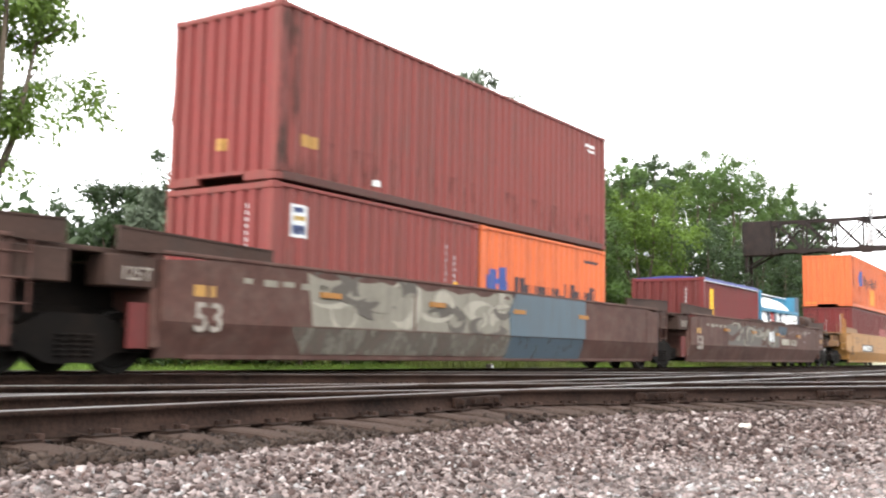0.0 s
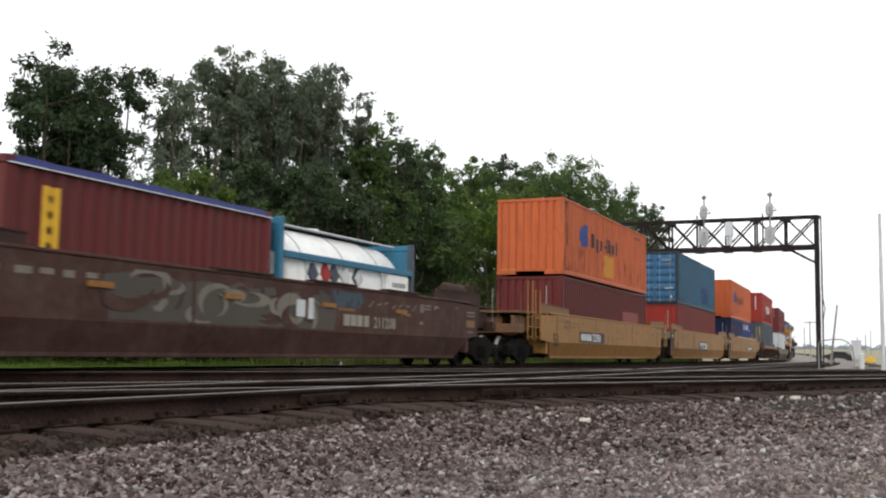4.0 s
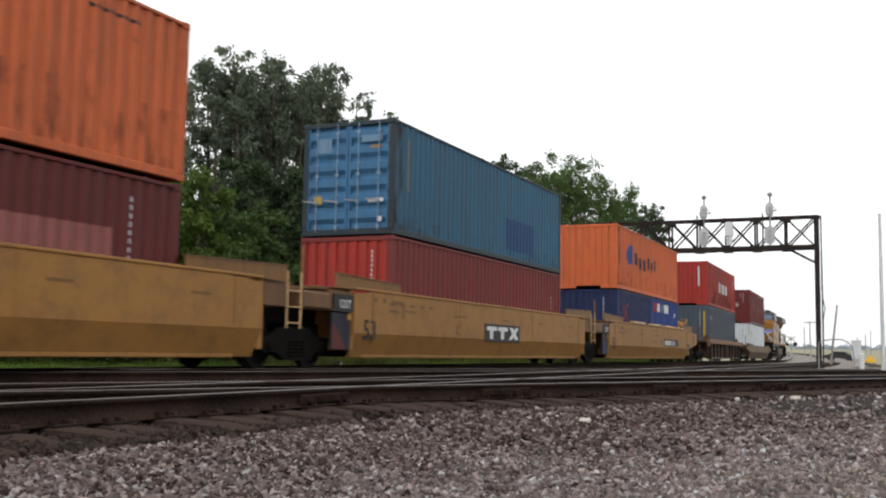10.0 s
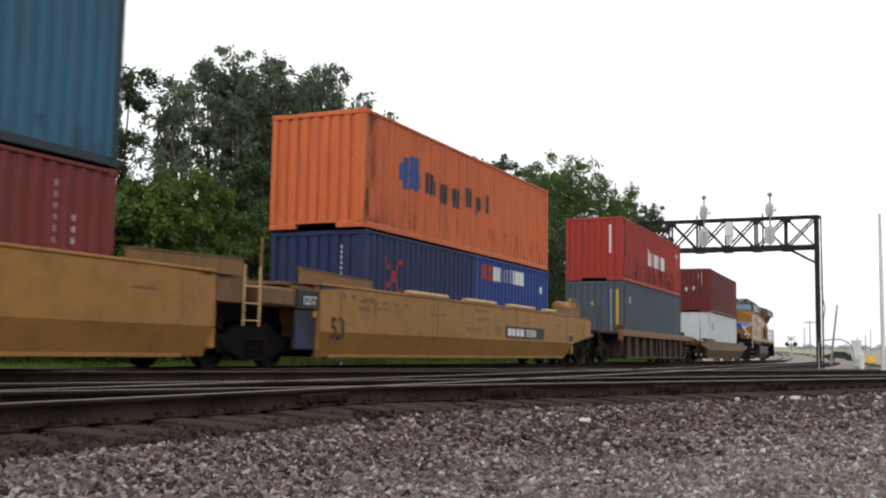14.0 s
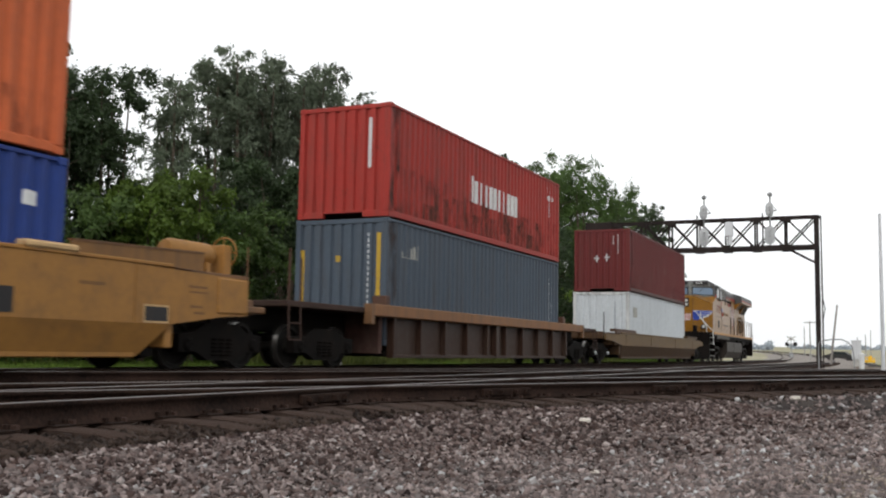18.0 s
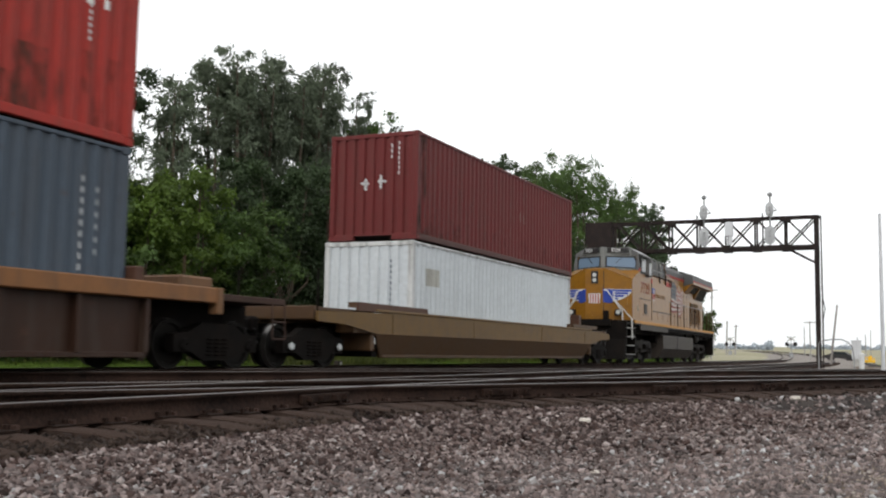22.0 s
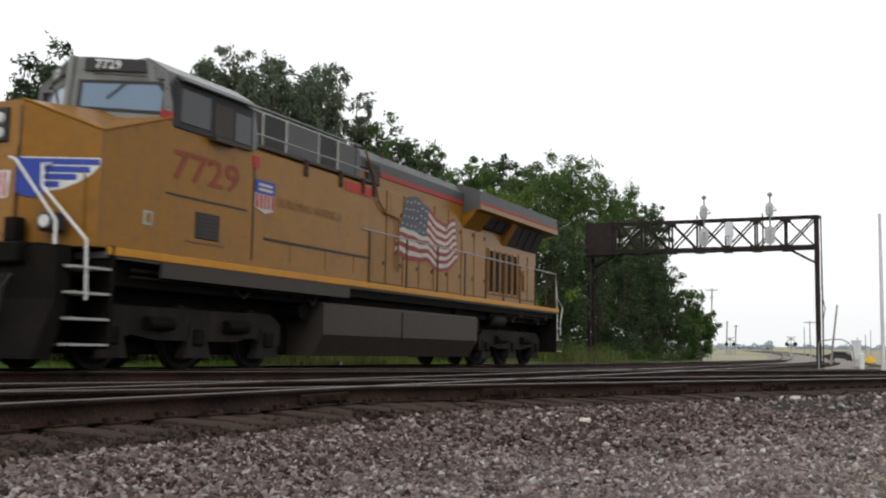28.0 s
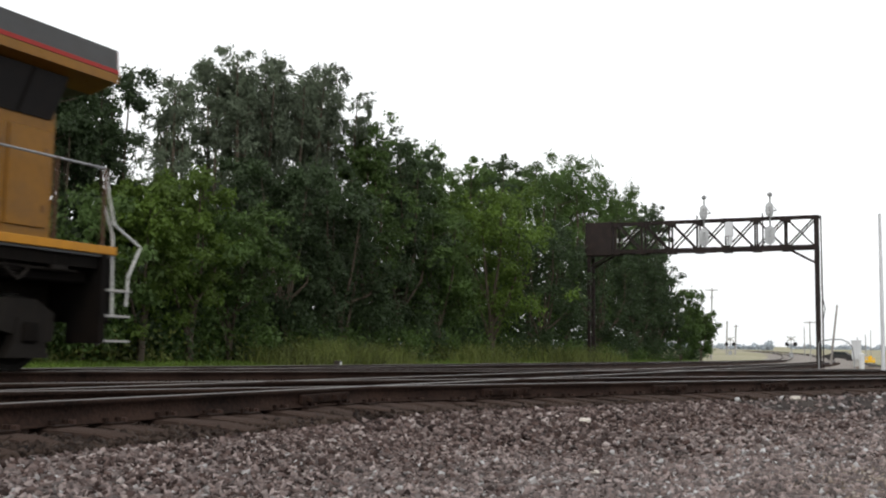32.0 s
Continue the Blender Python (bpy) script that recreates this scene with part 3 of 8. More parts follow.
tie_shapes = old_ties(-1.30, 1.30, 1)
plate_shape = Shape()
for sy in (-0.75, 0.75):
    plate_shape.box(-0.09, 0.09, sy - 0.18, sy + 0.18, -0.172, -0.158)
    for ax in (-0.06, 0.06):
        for ay in (-0.10, 0.10):
            plate_shape.box(ax - 0.014, ax + 0.014, sy + ay - 0.016, sy + ay + 0.016, -0.158, -0.125)
plate_mesh = plate_shape.mesh("tie_plates", rail_side)
anchor_mesh = Shape().box(0.125, 0.155, -0.86, -0.64, -0.19, -0.135).box(0.125, 0.155, 0.64, 0.86, -0.19, -0.135).mesh("rail_anchors", rust_iron)


long_tie_shapes = old_ties(-1.58, 1.42, 2)


def lay_track(name, label, line, s0, s1, near0, near1, z_add=0.0, tie_mesh=None, joints=()):
    """A track: two rails on ties. line(s) gives x, y, heading; the ties of the stretch near0 to near1 are pieces of their own."""
    track = thing(name, label, "railway track", "tracks of the junction", "structure")
    steps = list(np.arange(s0, min(90, s1), 1.5)) + list(np.arange(90, s1 + 1, 6))
    path = []
    for s in steps:
        x, y, th = line(s)
        path.append((x, y, rail_z(x), th))
    for side in (-0.7525, 0.7525):
        part("rail", sweep_rail(path, side, z_add), None, track)
    for s in joints:
        x, y, th = line(s)
        for side in (-0.7525, 0.7525):
            for a in (-0.045, 0.045):
                bar = Shape().box(-0.42, 0.42, side + a - 0.022, side + a + 0.022, -0.135, -0.050, 0.006)
                for k in (-0.32, -0.12, 0.12, 0.32):
                    bar.box(k - 0.022, k + 0.022, side + a * 2 - 0.03, side + a * 2 + 0.03, -0.112, -0.070)
                part("joint_bar", bar, rail_side, track, at=pose(x, y, rail_z(x) + z_add, 0, 0, math.degrees(th)))
    rest, r = Shape(), random.Random(7)
    plates = Shape()
    s = s0
    while s < min(s1, 130):
        x, y, th = line(s)
        m = pose(x + r.uniform(-0.04, 0.04), y + r.uniform(-0.05, 0.05), rail_z(x) - 0.002 + z_add, r.uniform(-0.5, 0.5), 0, math.degrees(th) + r.uniform(-2.2, 2.2))
        if near0 < s < near1:
            tie = part("tie", r.choice(tie_mesh or tie_shapes), None, track, at=m)
            part("tie_plates", plate_mesh, None, tie)
            part("rail_anchors", anchor_mesh, None, tie)
        else:
            i = len(rest.v)
            rest.v += [tuple(m @ Vector((a, b, c))) for c in (-0.35, -0.172) for b in (-1.3, 1.3) for a in (-0.11, 0.11)]
            rest.f += [tuple(i + k for k in q) for q in ((0, 2, 3, 1), (4, 5, 7, 6), (0, 1, 5, 4), (2, 6, 7, 3), (0, 4, 6, 2), (1, 3, 7, 5))]
        s += 0.52
    if rest.f:
        tagged(part("far_ties", rest, tie_wood, track), kind="stuff")
    return track


def cross_line(line):
    x0, y0, k = line
    th = math.atan(k)
    return lambda s: (x0 + math.cos(th) * s, y0 + math.sin(th) * s, th)


lay_track("train_track", "railway track with worn steel rails on dark ties", lambda s: centre(s), -60, 420, 4, 24)
lay_track("near_track", "railway track with shiny rails on dark weathered wooden ties", lambda s: centre(s, P_LAT), -60, 420, 0, 26, 0.0, long_tie_shapes, (2.5, 8.4, 14.3, 22.0, 30.0))
lay_track("crossing_track", "railway track crossing the main line at an angle", cross_line(CROSS), -30, 60, -6, 22, 0.003, long_tie_shapes, (-3.6, -0.4, 3.1, 6.2, 11.5))
lay_track("second_crossing_track", "second railway track crossing the main line", cross_line(CROSS_2), -30, 60, -9, 6, 0.003)


# ---- shipping containers ----
WAVE = 0.278
WIDE, LONG40, LONG20 = 2.438, 12.192, 6.058


def wave_points(a, b, depth, pitch=WAVE, fold=(0.26, 0.50, 0.76)):
    """Trapezoid corrugation between a and b: (along, depth inwards)."""
    n = max(2, round((b - a) / pitch))
    p = (b - a) / n
    pts = []
    for i in range(n):
        o = a + i * p
        pts += [(o, 0.0), (o + fold[0] * p, 0.0), (o + fold[1] * p, depth), (o + fold[2] * p, depth)]
    pts.append((b, 0.0))
    return pts


def wave_depth(pts, w):
    for (a, d), (b, e) in zip(pts, pts[1:]):
        if a <= w <= b:
            return d + (e - d) * (w - a) / max(1e-6, b - a)
    return 0.0


def wave_sheet(pts, z0, z1, put, thick=0.02):
    s = Shape()
    i, n = 0, len(pts)
    s.v = [put(w, d, z) for z in (z0, z1) for w, d in pts] + [put(w, d + thick, z) for z in (z0, z1) for w, d in pts]
    for k in range(n - 1):
        s.f.append((k, k + 1, n + k + 1, n + k))
        s.f.append((2 * n + k, 3 * n + k, 3 * n + k + 1, 2 * n + k + 1))
    return s


def decal(name, parent, material, pts, put, w0, w1, z0, z1, label="", lift=0.004, skew=0.0):
    """Paint on a corrugated sheet between w0 and w1, following its folds; skew leans it."""
    marks = sorted({w0, w1, *[w for w, d in pts if w0 < w < w1]})
    s = Shape()
    for z in (z0, z1):
        s.v += [put(w, wave_depth(pts, w) - lift, z) for w in marks]
    n = len(marks)
    s.f = [(k, k + 1, n + k + 1, n + k) for k in range(n - 1)]
    return part(name, s, material, parent, label)


def container(name, label, length, high, skin, end_skin=None, doors=False, marks=(), rails=None, group="shipping containers", end_marks=(), stained=0.0, roofed=True, base=None):
    """A steel container: posts, rails, corner castings, corrugated walls, roof, and doors or a plain end at -x. Its base is z = 0."""
    c = thing(name, label, "shipping container", group)
    rails = rails or skin
    end_skin = end_skin or skin
    hx, hy = length / 2, WIDE / 2
    for sx in (-1, 1):
        for sy in (-1, 1):
            a, b = sorted((sx * (hx - 0.15), sx * (hx - 0.004)))
            e, f = sorted((sy * (hy - 0.14), sy * (hy - 0.004)))
            p = Shape().box(a, b, e, f, 0.117, high - 0.117, 0.018)
            part("corner_post", p, rails, c)
            a, b = sorted((sx * (hx - 0.178), sx * hx))
            e, f = sorted((sy * (hy - 0.162), sy * hy))
            for z in (0, high - 0.118):
                k = Shape().box(a, b, e, f, z, z + 0.118, 0.012)
                y = sy * (hy + 0.0015)
                k.face([((a + b) / 2 + u, y, z + 0.06 + w) for u, w in ((-0.035, -0.022), (0.035, -0.022), (0.035, 0.022), (-0.035, 0.022))])
                part("corner_casting", k, rails, c)
    for sy in (-1, 1):
        e, f = sorted((sy * (hy - 0.10), sy * (hy - 0.012)))
        part("top_rail", Shape().box(-hx + 0.17, hx - 0.17, e, f, high - 0.075, high - 0.010, 0.012), rails, c)
        e, f = sorted((sy * (hy - 0.12), sy * (hy - 0.006)))
        part("bottom_rail", Shape().box(-hx + 0.17, hx - 0.17, e, f, 0.012, 0.155, 0.014), base or rails, c)
    pts = wave_points(-hx + 0.15, hx - 0.15, 0.042, fold=(0.28, 0.46, 0.82))
    near = lambda w, d, z: (w, -hy + 0.022 + d, z)
    away = lambda w, d, z: (w, hy - 0.022 - d, z)
    part("side_panel", wave_sheet(pts, 0.15, high - 0.07, near), skin, c)
    part("side_panel", wave_sheet(pts, 0.15, high - 0.07, away), skin, c)
    for sx in (-1, 1):
        a, b = sorted((sx * (hx - 0.12), sx * (hx - 0.01)))
        part("end_header", Shape().box(a, b, -hy + 0.15, hy - 0.15, high - 0.12, high - 0.010, 0.014), rails, c)
        sill = Shape()
        if doors and sx < 0:
            sill.box(a, b, -hy + 0.15, hy - 0.15, 0.005, 0.15, 0.014)
        else:
            # the sill stops either side of the gooseneck tunnel
            sill.box(a, b, -hy + 0.15, -0.52, 0.005, 0.16, 0.012).box(a, b, 0.52, hy - 0.15, 0.005, 0.16, 0.012).box(a, b, -0.52, 0.52, 0.12, 0.18)
        part("end_sill", sill, rails, c)
    epts = wave_points(-hy + 0.13, hy - 0.13, 0.050, 0.27, (0.52, 0.62, 0.90))
    eput = lambda w, d, z: (-hx + 0.022 + d, w, z)
    part("end_panel", wave_sheet(epts, 0.15, high - 0.10, lambda w, d, z: (hx - 0.022 - d, w, z)), end_skin, c)
    if doors:
        for y0, y1 in ((-hy + 0.12, -0.012), (0.012, hy - 0.12)):
            leaf = Shape()
            lo = -hx + 0.03
            leaf.box(lo + 0.075, lo + 0.10, y0, y1, 0.15, high - 0.11)
            pressed = []
            h = (high - 0.40) / 6
            for k in range(6):
                z = 0.20 + k * h
                pressed.append(Shape().prism([(lo + 0.075, z + 0.09), (lo, z + 0.20), (lo, z + h - 0.04), (lo + 0.075, z + h + 0.02)], "y", y0 + 0.06, y1 - 0.06))
            leaf.box(lo, lo + 0.085, y0, y0 + 0.06, 0.15, high - 0.11).box(lo, lo + 0.085, y1 - 0.06, y1, 0.15, high - 0.11)
            d = part("door", leaf, end_skin, c, "blue steel container door")
            for s in pressed:
                part("door_panel", s, end_skin, d)
            for y in (y0 + 0.27, y1 - 0.27):
                bar = Shape().tube((lo - 0.028, y, 0.10), (lo - 0.028, y, high - 0.06), 0.014, 8)
                for z in (0.16, 0.75, 1.4, high - 0.3):
                    bar.box(lo - 0.04, lo + 0.01, y - 0.04, y + 0.04, z, z + 0.06)
                part("locking_bar", bar, bar_blue, d, "blue painted locking bar")
                part("door_handle", Shape().beam((lo - 0.045, y, 0.80), (lo - 0.045, y + 0.34, 0.84), 0.012, 0.03), mast_grey, d)
        for y in (-hy + 0.10, hy - 0.10):
            for z in (0.4, 0.95, 1.5, 2.05):
                part("door_hinge", Shape().box(-hx + 0.005, -hx + 0.03, y - 0.05, y + 0.05, z, z + 0.10), rails, c)
    else:
        part("end_panel", wave_sheet(epts, 0.15, high - 0.10, eput), end_skin, c)
    if roofed:
        rp = wave_points(-hx + 0.12, hx - 0.12, 0.02, 0.21)
        roof = Shape()
        roof.v = [(w, y, high - 0.012 - d) for y in (-hy + 0.05, hy - 0.05) for w, d in rp] 
        n = len(rp)
        roof.f = [(k, k + 1, n + k + 1, n + k) for k in range(n - 1)]
        part("roof", roof, skin, c)
    part("floor_frame", Shape().box(-hx + 0.16, hx - 0.16, -hy + 0.13, hy - 0.13, 0.12, 0.17), rust_iron, c)
    if stained:
        decal("dirt_stain", c, stain_dark, pts, near, -hx + 0.16, hx - 0.16, 0.16, stained, "", 0.003)
        if stained > 1.2:
            for k in range(14):
                a = -hx + 1.8 + k * 0.62
                decal("dirt_stain", c, stain_low, pts, near, a, a + 0.62, 0.16, 0.55 + 0.55 * abs(math.sin(k * 1.3)), "", 0.0035)
        decal("dirt_stain", c, stain_edge, pts, near, -hx + 0.155, -hx + 0.55, 0.16, high - 0.09, "", 0.0045)
        s = Shape()
        s.face([(-hx + 0.02, -hy + 0.0005, 0.13), (-hx + 0.145, -hy + 0.0005, 0.13), (-hx + 0.145, -hy + 0.0005, high - 0.12), (-hx + 0.02, -hy + 0.0005, high - 0.12)])
        part("dirt_stain", s, stain_edge, c)
    for m in marks:
        nm, material, w0, w1, z0, z1 = m[:6]
        decal(nm, c, material, pts, near, w0, w1, z0, z1, m[6] if len(m) > 6 else "")
    for m in end_marks:
        nm, material, w0, w1, z0, z1 = m[:6]
        if doors:
            part(nm, Shape().box(-hx + 0.018, -hx + 0.028, w0, w1, z0, z1), material, c, m[6] if len(m) > 6 else "")
        else:
            decal(nm, c, material, epts, eput, w0, w1, z0, z1, m[6] if len(m) > 6 else "")
    return c


def letter_blocks(material, w0, w1, z0, z1, widths, talls, gap=0.22):
    """Plain blocks of the size of a painted word's letters."""
    out, total = [], sum(widths) + gap * (len(widths) - 1)
    u = (w1 - w0) / total
    w = w0
    for wd, (lo, hi) in zip(widths, talls):
        a, b, e, f = w, w + wd * u, z0 + lo * (z1 - z0), z0 + hi * (z1 - z0)
        if wd < 0.6:
            out.append(("lettering_block", material, a, b, e, f))
        else:
            k = (b - a) * 0.36
            out.append(("lettering_block", material, a, a + k, e, f))
            out.append(("lettering_block", material, b - k, b, e, f))
        w += (wd + gap) * u
    return out


def code_marks(w, z0, z1, n, material=None, height=0.09):
    """An upright row of small unreadable marks."""
    n = int(n * 1.5)
    step = (z1 - z0) / n
    return [("code_mark", material or off_white, w, w + 0.036, z0 + i * step, z0 + i * step + min(height, step * 0.62)) for i in range(n)]


WORD = [1.0, 0.8, 0.9, 0.8, 0.9, 0.45, 0.75, 0.35, 0.8, 0.85, 0.9]
TALL = [(0, 1), (0, 0.72), (-0.25, 0.72), (0, 0.72), (-0.25, 0.72), (0.28, 0.42), (0, 1), (0, 1), (-0.25, 0.72), (0, 0.72), (0, 1)]


def ship_mark(material, w0, w1, z0, z1):
    """A two-part blue emblem on the orange boxes, as plain blocks."""
    u, h = (w1 - w0) / 10, z1 - z0
    return [("emblem_block", material, w0 + 1.0 * u, w0 + 4.2 * u, z0 + 0.05 * h, z1 - 0.1 * h), ("emblem_block", material, w0, w0 + 1.0 * u, z0 + 0.25 * h, z1 - 0.3 * h),
            ("emblem_block", material, w0 + 5.0 * u, w0 + 8.6 * u, z0 + 0.1 * h, z1), ("emblem_block", material, w0 + 4.2 * u, w0 + 5.0 * u, z0 + 0.42 * h, z0 + 0.60 * h),
            ("emblem_block", material, w0 + 8.6 * u, w1, z0 + 0.2 * h, z0 + 0.55 * h)]


def ride(ob, u, z=0.0):
    MOVING.append((ob, u, z))
    return ob


frame_dark = paint("frame_dark", (0.020, 0.034, 0.044), 0.6)
slate_navy = paint("slate_navy", (0.012, 0.014, 0.026), 0.4)
LETTER = paint("letter_navy", (0.035, 0.025, 0.030), 0.25)
FADED = paint("faded_patch", (0.22, 0.075, 0.070), 0.3)
EMBLEM = paint("emblem_blue", (0.035, 0.065, 0.22), 0.25)
BLUE_PATCH = paint("blue_patch", (0.016, 0.052, 0.135), 0.25)


def stack():
    """All the boxes of the train, from its head to its tail."""
    base = 0.40
    # the first double stack: two short boxes below one long tall one
    b = container("shipping_container", "long maroon-brown corrugated steel container, top of stack", LONG40, 2.896, brown_red, light_red, stained=0.8, base=base_rust,
                  marks=[("label_patch", worn_yellow, -5.45, -5.08, 0.62, 0.82, "yellow label"), ("scuff_mark", white, -3.55, -3.35, 0.25, 0.36)]
                  + [("code_mark", white, 4.95 + 0.13 * i, 5.05 + 0.13 * i, 2.50, 2.58) for i in range(5)] + [("code_mark", white, 5.1, 5.45, 2.38, 2.44)],
                  end_marks=[("label_patch", worn_yellow, -0.12, 0.12, 0.55, 0.75, "yellow label")])
    ride(b, -67.42, base + 2.616)
    b = container("shipping_container", "short maroon-brown corrugated container in a rail well", LONG20, 2.591, brown_red, light_red,
                  marks=[("label_patch", off_white, -2.6, -2.15, 1.75, 2.28, "pale label with a blue emblem"), ("emblem_block", royal, -2.56, -2.2, 1.8, 1.95),
                         ("emblem_block", yellow_label, -2.52, -2.25, 2.02, 2.10), ("emblem_block", royal, -2.5, -2.3, 2.15, 2.24)]
                  + code_marks(1.9, 1.2, 2.1, 5) + code_marks(2.2, 1.2, 1.9, 4) + [("label_patch", yellow_label, 2.2, 2.3, 1.25, 1.35)],
                  end_marks=code_marks(-0.62, 0.9, 2.3, 9))
    ride(b, -70.50, base)
    b = container("shipping_container", "short bright orange corrugated container with dark lettering blocks", LONG20, 2.591, orange,
                  marks=letter_blocks(LETTER, -1.55, 2.55, 1.12, 1.62, WORD, TALL) + ship_mark(EMBLEM, -2.72, -1.85, 1.15, 1.78) + [("code_mark", LETTER, 1.8, 2.6, 2.20, 2.27)])
    ride(b, -64.34, base)
    # half-height look: an open-top box under a blue tarpaulin
    b = container("open_top_container", "short maroon open-top container under a blue tarpaulin", LONG20, 2.48, dark_red, maroon,
                  marks=[("label_patch", yellow_label, -2.35, -2.05, 0.95, 2.15, "yellow label strip")] + [("code_mark", black, -2.27, -2.13, 1.05 + 0.22 * i, 1.15 + 0.22 * i) for i in range(5)],
                  end_marks=code_marks(-0.62, 0.9, 2.2, 7), roofed=False)
    tarp = Shape()
    n = 14
    for i in range(n + 1):
        x = -3.0 + 6.0 * i / n
        zc = 2.50 + 0.012 * math.sin(i * 2.1)
        tarp.v += [(x, -1.225, 2.36 + 0.012 * math.sin(i * 1.7)), (x, -1.21, zc - 0.02), (x, 0, zc + 0.05), (x, 1.21, zc - 0.02), (x, 1.225, 2.36)]
    tarp.f = [(i * 5 + k, (i + 1) * 5 + k, (i + 1) * 5 + k + 1, i * 5 + k + 1) for i in range(n) for k in range(4)]
    tarp.f += [(0, 1, 2, 3, 4), tuple(n * 5 + k for k in (4, 3, 2, 1, 0))]
    part("tarpaulin", tarp, tarp_blue, b, "blue tarpaulin cover")
    part("tarpaulin_edge", Shape().tube((-3.0, -1.235, 2.37), (3.0, -1.235, 2.37), 0.012), white, b)
    ride(b, -50.80, base)
    ride(tank_container(), -44.69, base)
    b = container("shipping_container", "long orange corrugated container with dark lettering blocks and a yellow patch", LONG40, 2.65, orange_old, orange, stained=1.1,
                  marks=letter_blocks(LETTER, -2.65, 1.05, 1.25, 1.78, WORD, TALL) + ship_mark(EMBLEM, -4.10, -3.02, 1.10, 2.0)
                  + [("paint_patch", ochre, -0.95, 0.62, 0.30, 1.14, "faded yellow paint patch")] + [("code_mark", LETTER, 3.9 + 0.14 * i, 4.0 + 0.14 * i, 2.28, 2.34) for i in range(8)],
                  end_marks=[("paint_patch", ochre, 0.52, 1.10, 0.02, 0.20, "yellow painted sill")])
    ride(b, -24.48, base + 2.65)
    b = container("shipping_container", "long dark maroon corrugated container in a rail well", LONG40, 2.591, maroon, dark_red,
                  marks=[("paint_patch", FADED, 2.05, 4.6, 1.30, 1.72, "faded pink paint patch")] + code_marks(5.0, 1.0, 2.3, 7), end_marks=code_marks(-0.62, 0.9, 2.3, 9))
    ride(b, -24.53, base)
    b = container("shipping_container", "long sea-blue corrugated container with steel doors", LONG40, 2.70, sea_blue, door_blue, doors=True, rails=frame_dark, stained=0.5,
                  marks=[("paint_patch", BLUE_PATCH, 1.10, 3.45, 0.36, 1.28, "darker blue paint patch"), ("scratch", worn_yellow, -5.25, -5.19, 1.1, 2.35)],
                  end_marks=[("label_patch", pale_blue, 0.45, 0.85, 1.98, 2.32), ("label_patch", strip_yellow, 0.70, 0.90, 0.75, 0.95), ("label_patch", white, -0.95, -0.55, 0.76, 0.84), ("label_patch", pale_blue, -0.9, -0.35, 2.18, 2.34),
                             ("label_patch", white, -0.92, -0.80, 0.30, 0.42), ("label_patch", worn_yellow, -0.88, -0.60, 2.03, 2.09)])
    ride(b, -5.09, base + 2.616)
    b = container("shipping_container", "long brick-red corrugated container in a rail well", LONG40, 2.591, light_red, bright_red,
                  marks=code_marks(4.95, 0.9, 2.35, 6) + code_marks(5.3, 1.4, 1.9, 2), end_marks=code_marks(-0.72, 0.9, 2.3, 9))
    ride(b, -5.09, base)
    b = container("shipping_container", "long orange corrugated container with a blue emblem, top of stack", LONG40, 2.635, orange, orange, stained=0.8,
                  marks=letter_blocks(LETTER, -2.95, 1.05, 1.20, 1.72, WORD, TALL) + ship_mark(EMBLEM, -4.35, -3.25, 1.08, 1.98))
    ride(b, 14.46, base + 2.616)
    b = container("shipping_container", "short navy corrugated container with a sprayed orange cross", LONG20, 2.591, navy, navy,
                  marks=[("sprayed_cross", bright_red, -2.05 + 0.14 * i, -1.91 + 0.14 * i, 1.25 + 0.14 * i, 1.37 + 0.14 * i) for i in range(6)]
                  + [("sprayed_cross", bright_red, -2.05 + 0.14 * i, -1.91 + 0.14 * i, 1.95 - 0.14 * i, 2.07 - 0.14 * i) for i in range(6) if i != 2] , end_marks=code_marks(-0.62, 0.9, 2.3, 8))
    ride(b, 11.50, base)
    b = container("shipping_container", "short royal-blue corrugated container with white and red lettering blocks", LONG20, 2.591, royal, royal,
                  marks=letter_blocks(white, -1.62, 0.75, 1.98, 2.38, [0.8, 0.85, 0.9, 0.8, 0.9], [(0, 1)] * 5, 0.16)
                  + [("emblem_block", bright_red, -2.58, -2.20, 1.98, 2.38), ("emblem_block", bright_red, -2.20, -1.72, 1.96, 2.12), ("emblem_block", bright_red, -2.12, -1.72, 2.20, 2.38), ("label_patch", white, 2.3, 2.55, 1.85, 2.05)])
    ride(b, 17.62, base)
    b = container("shipping_container", "long bright red weathered container with white lettering blocks", LONG40, 2.65, bright_red, bright_red, stained=1.25,
                  marks=[("lettering_block", white, -1.42, -1.35, 1.0, 1.75), ("lettering_block", white, -1.27, -1.20, 1.0, 1.72)] + letter_blocks(white, -1.05, 2.20, 1.0, 1.62, [0.9, 0.9, 0.85, 0.9, 0.85], [(0, 1)] * 5, 0.24)
                  + [("code_mark", white, 4.9 + 0.16 * i, 5.0 + 0.16 * i, 2.2 - 0.25 * (i % 2), 2.35 - 0.25 * (i % 2)) for i in range(4)] + code_marks(5.1, 1.4, 2.0, 4),
                  end_marks=[("paint_patch", off_white, -0.73, -0.62, 1.15, 2.32, "white painted strip")])
    ride(b, 36.23, 3.396)
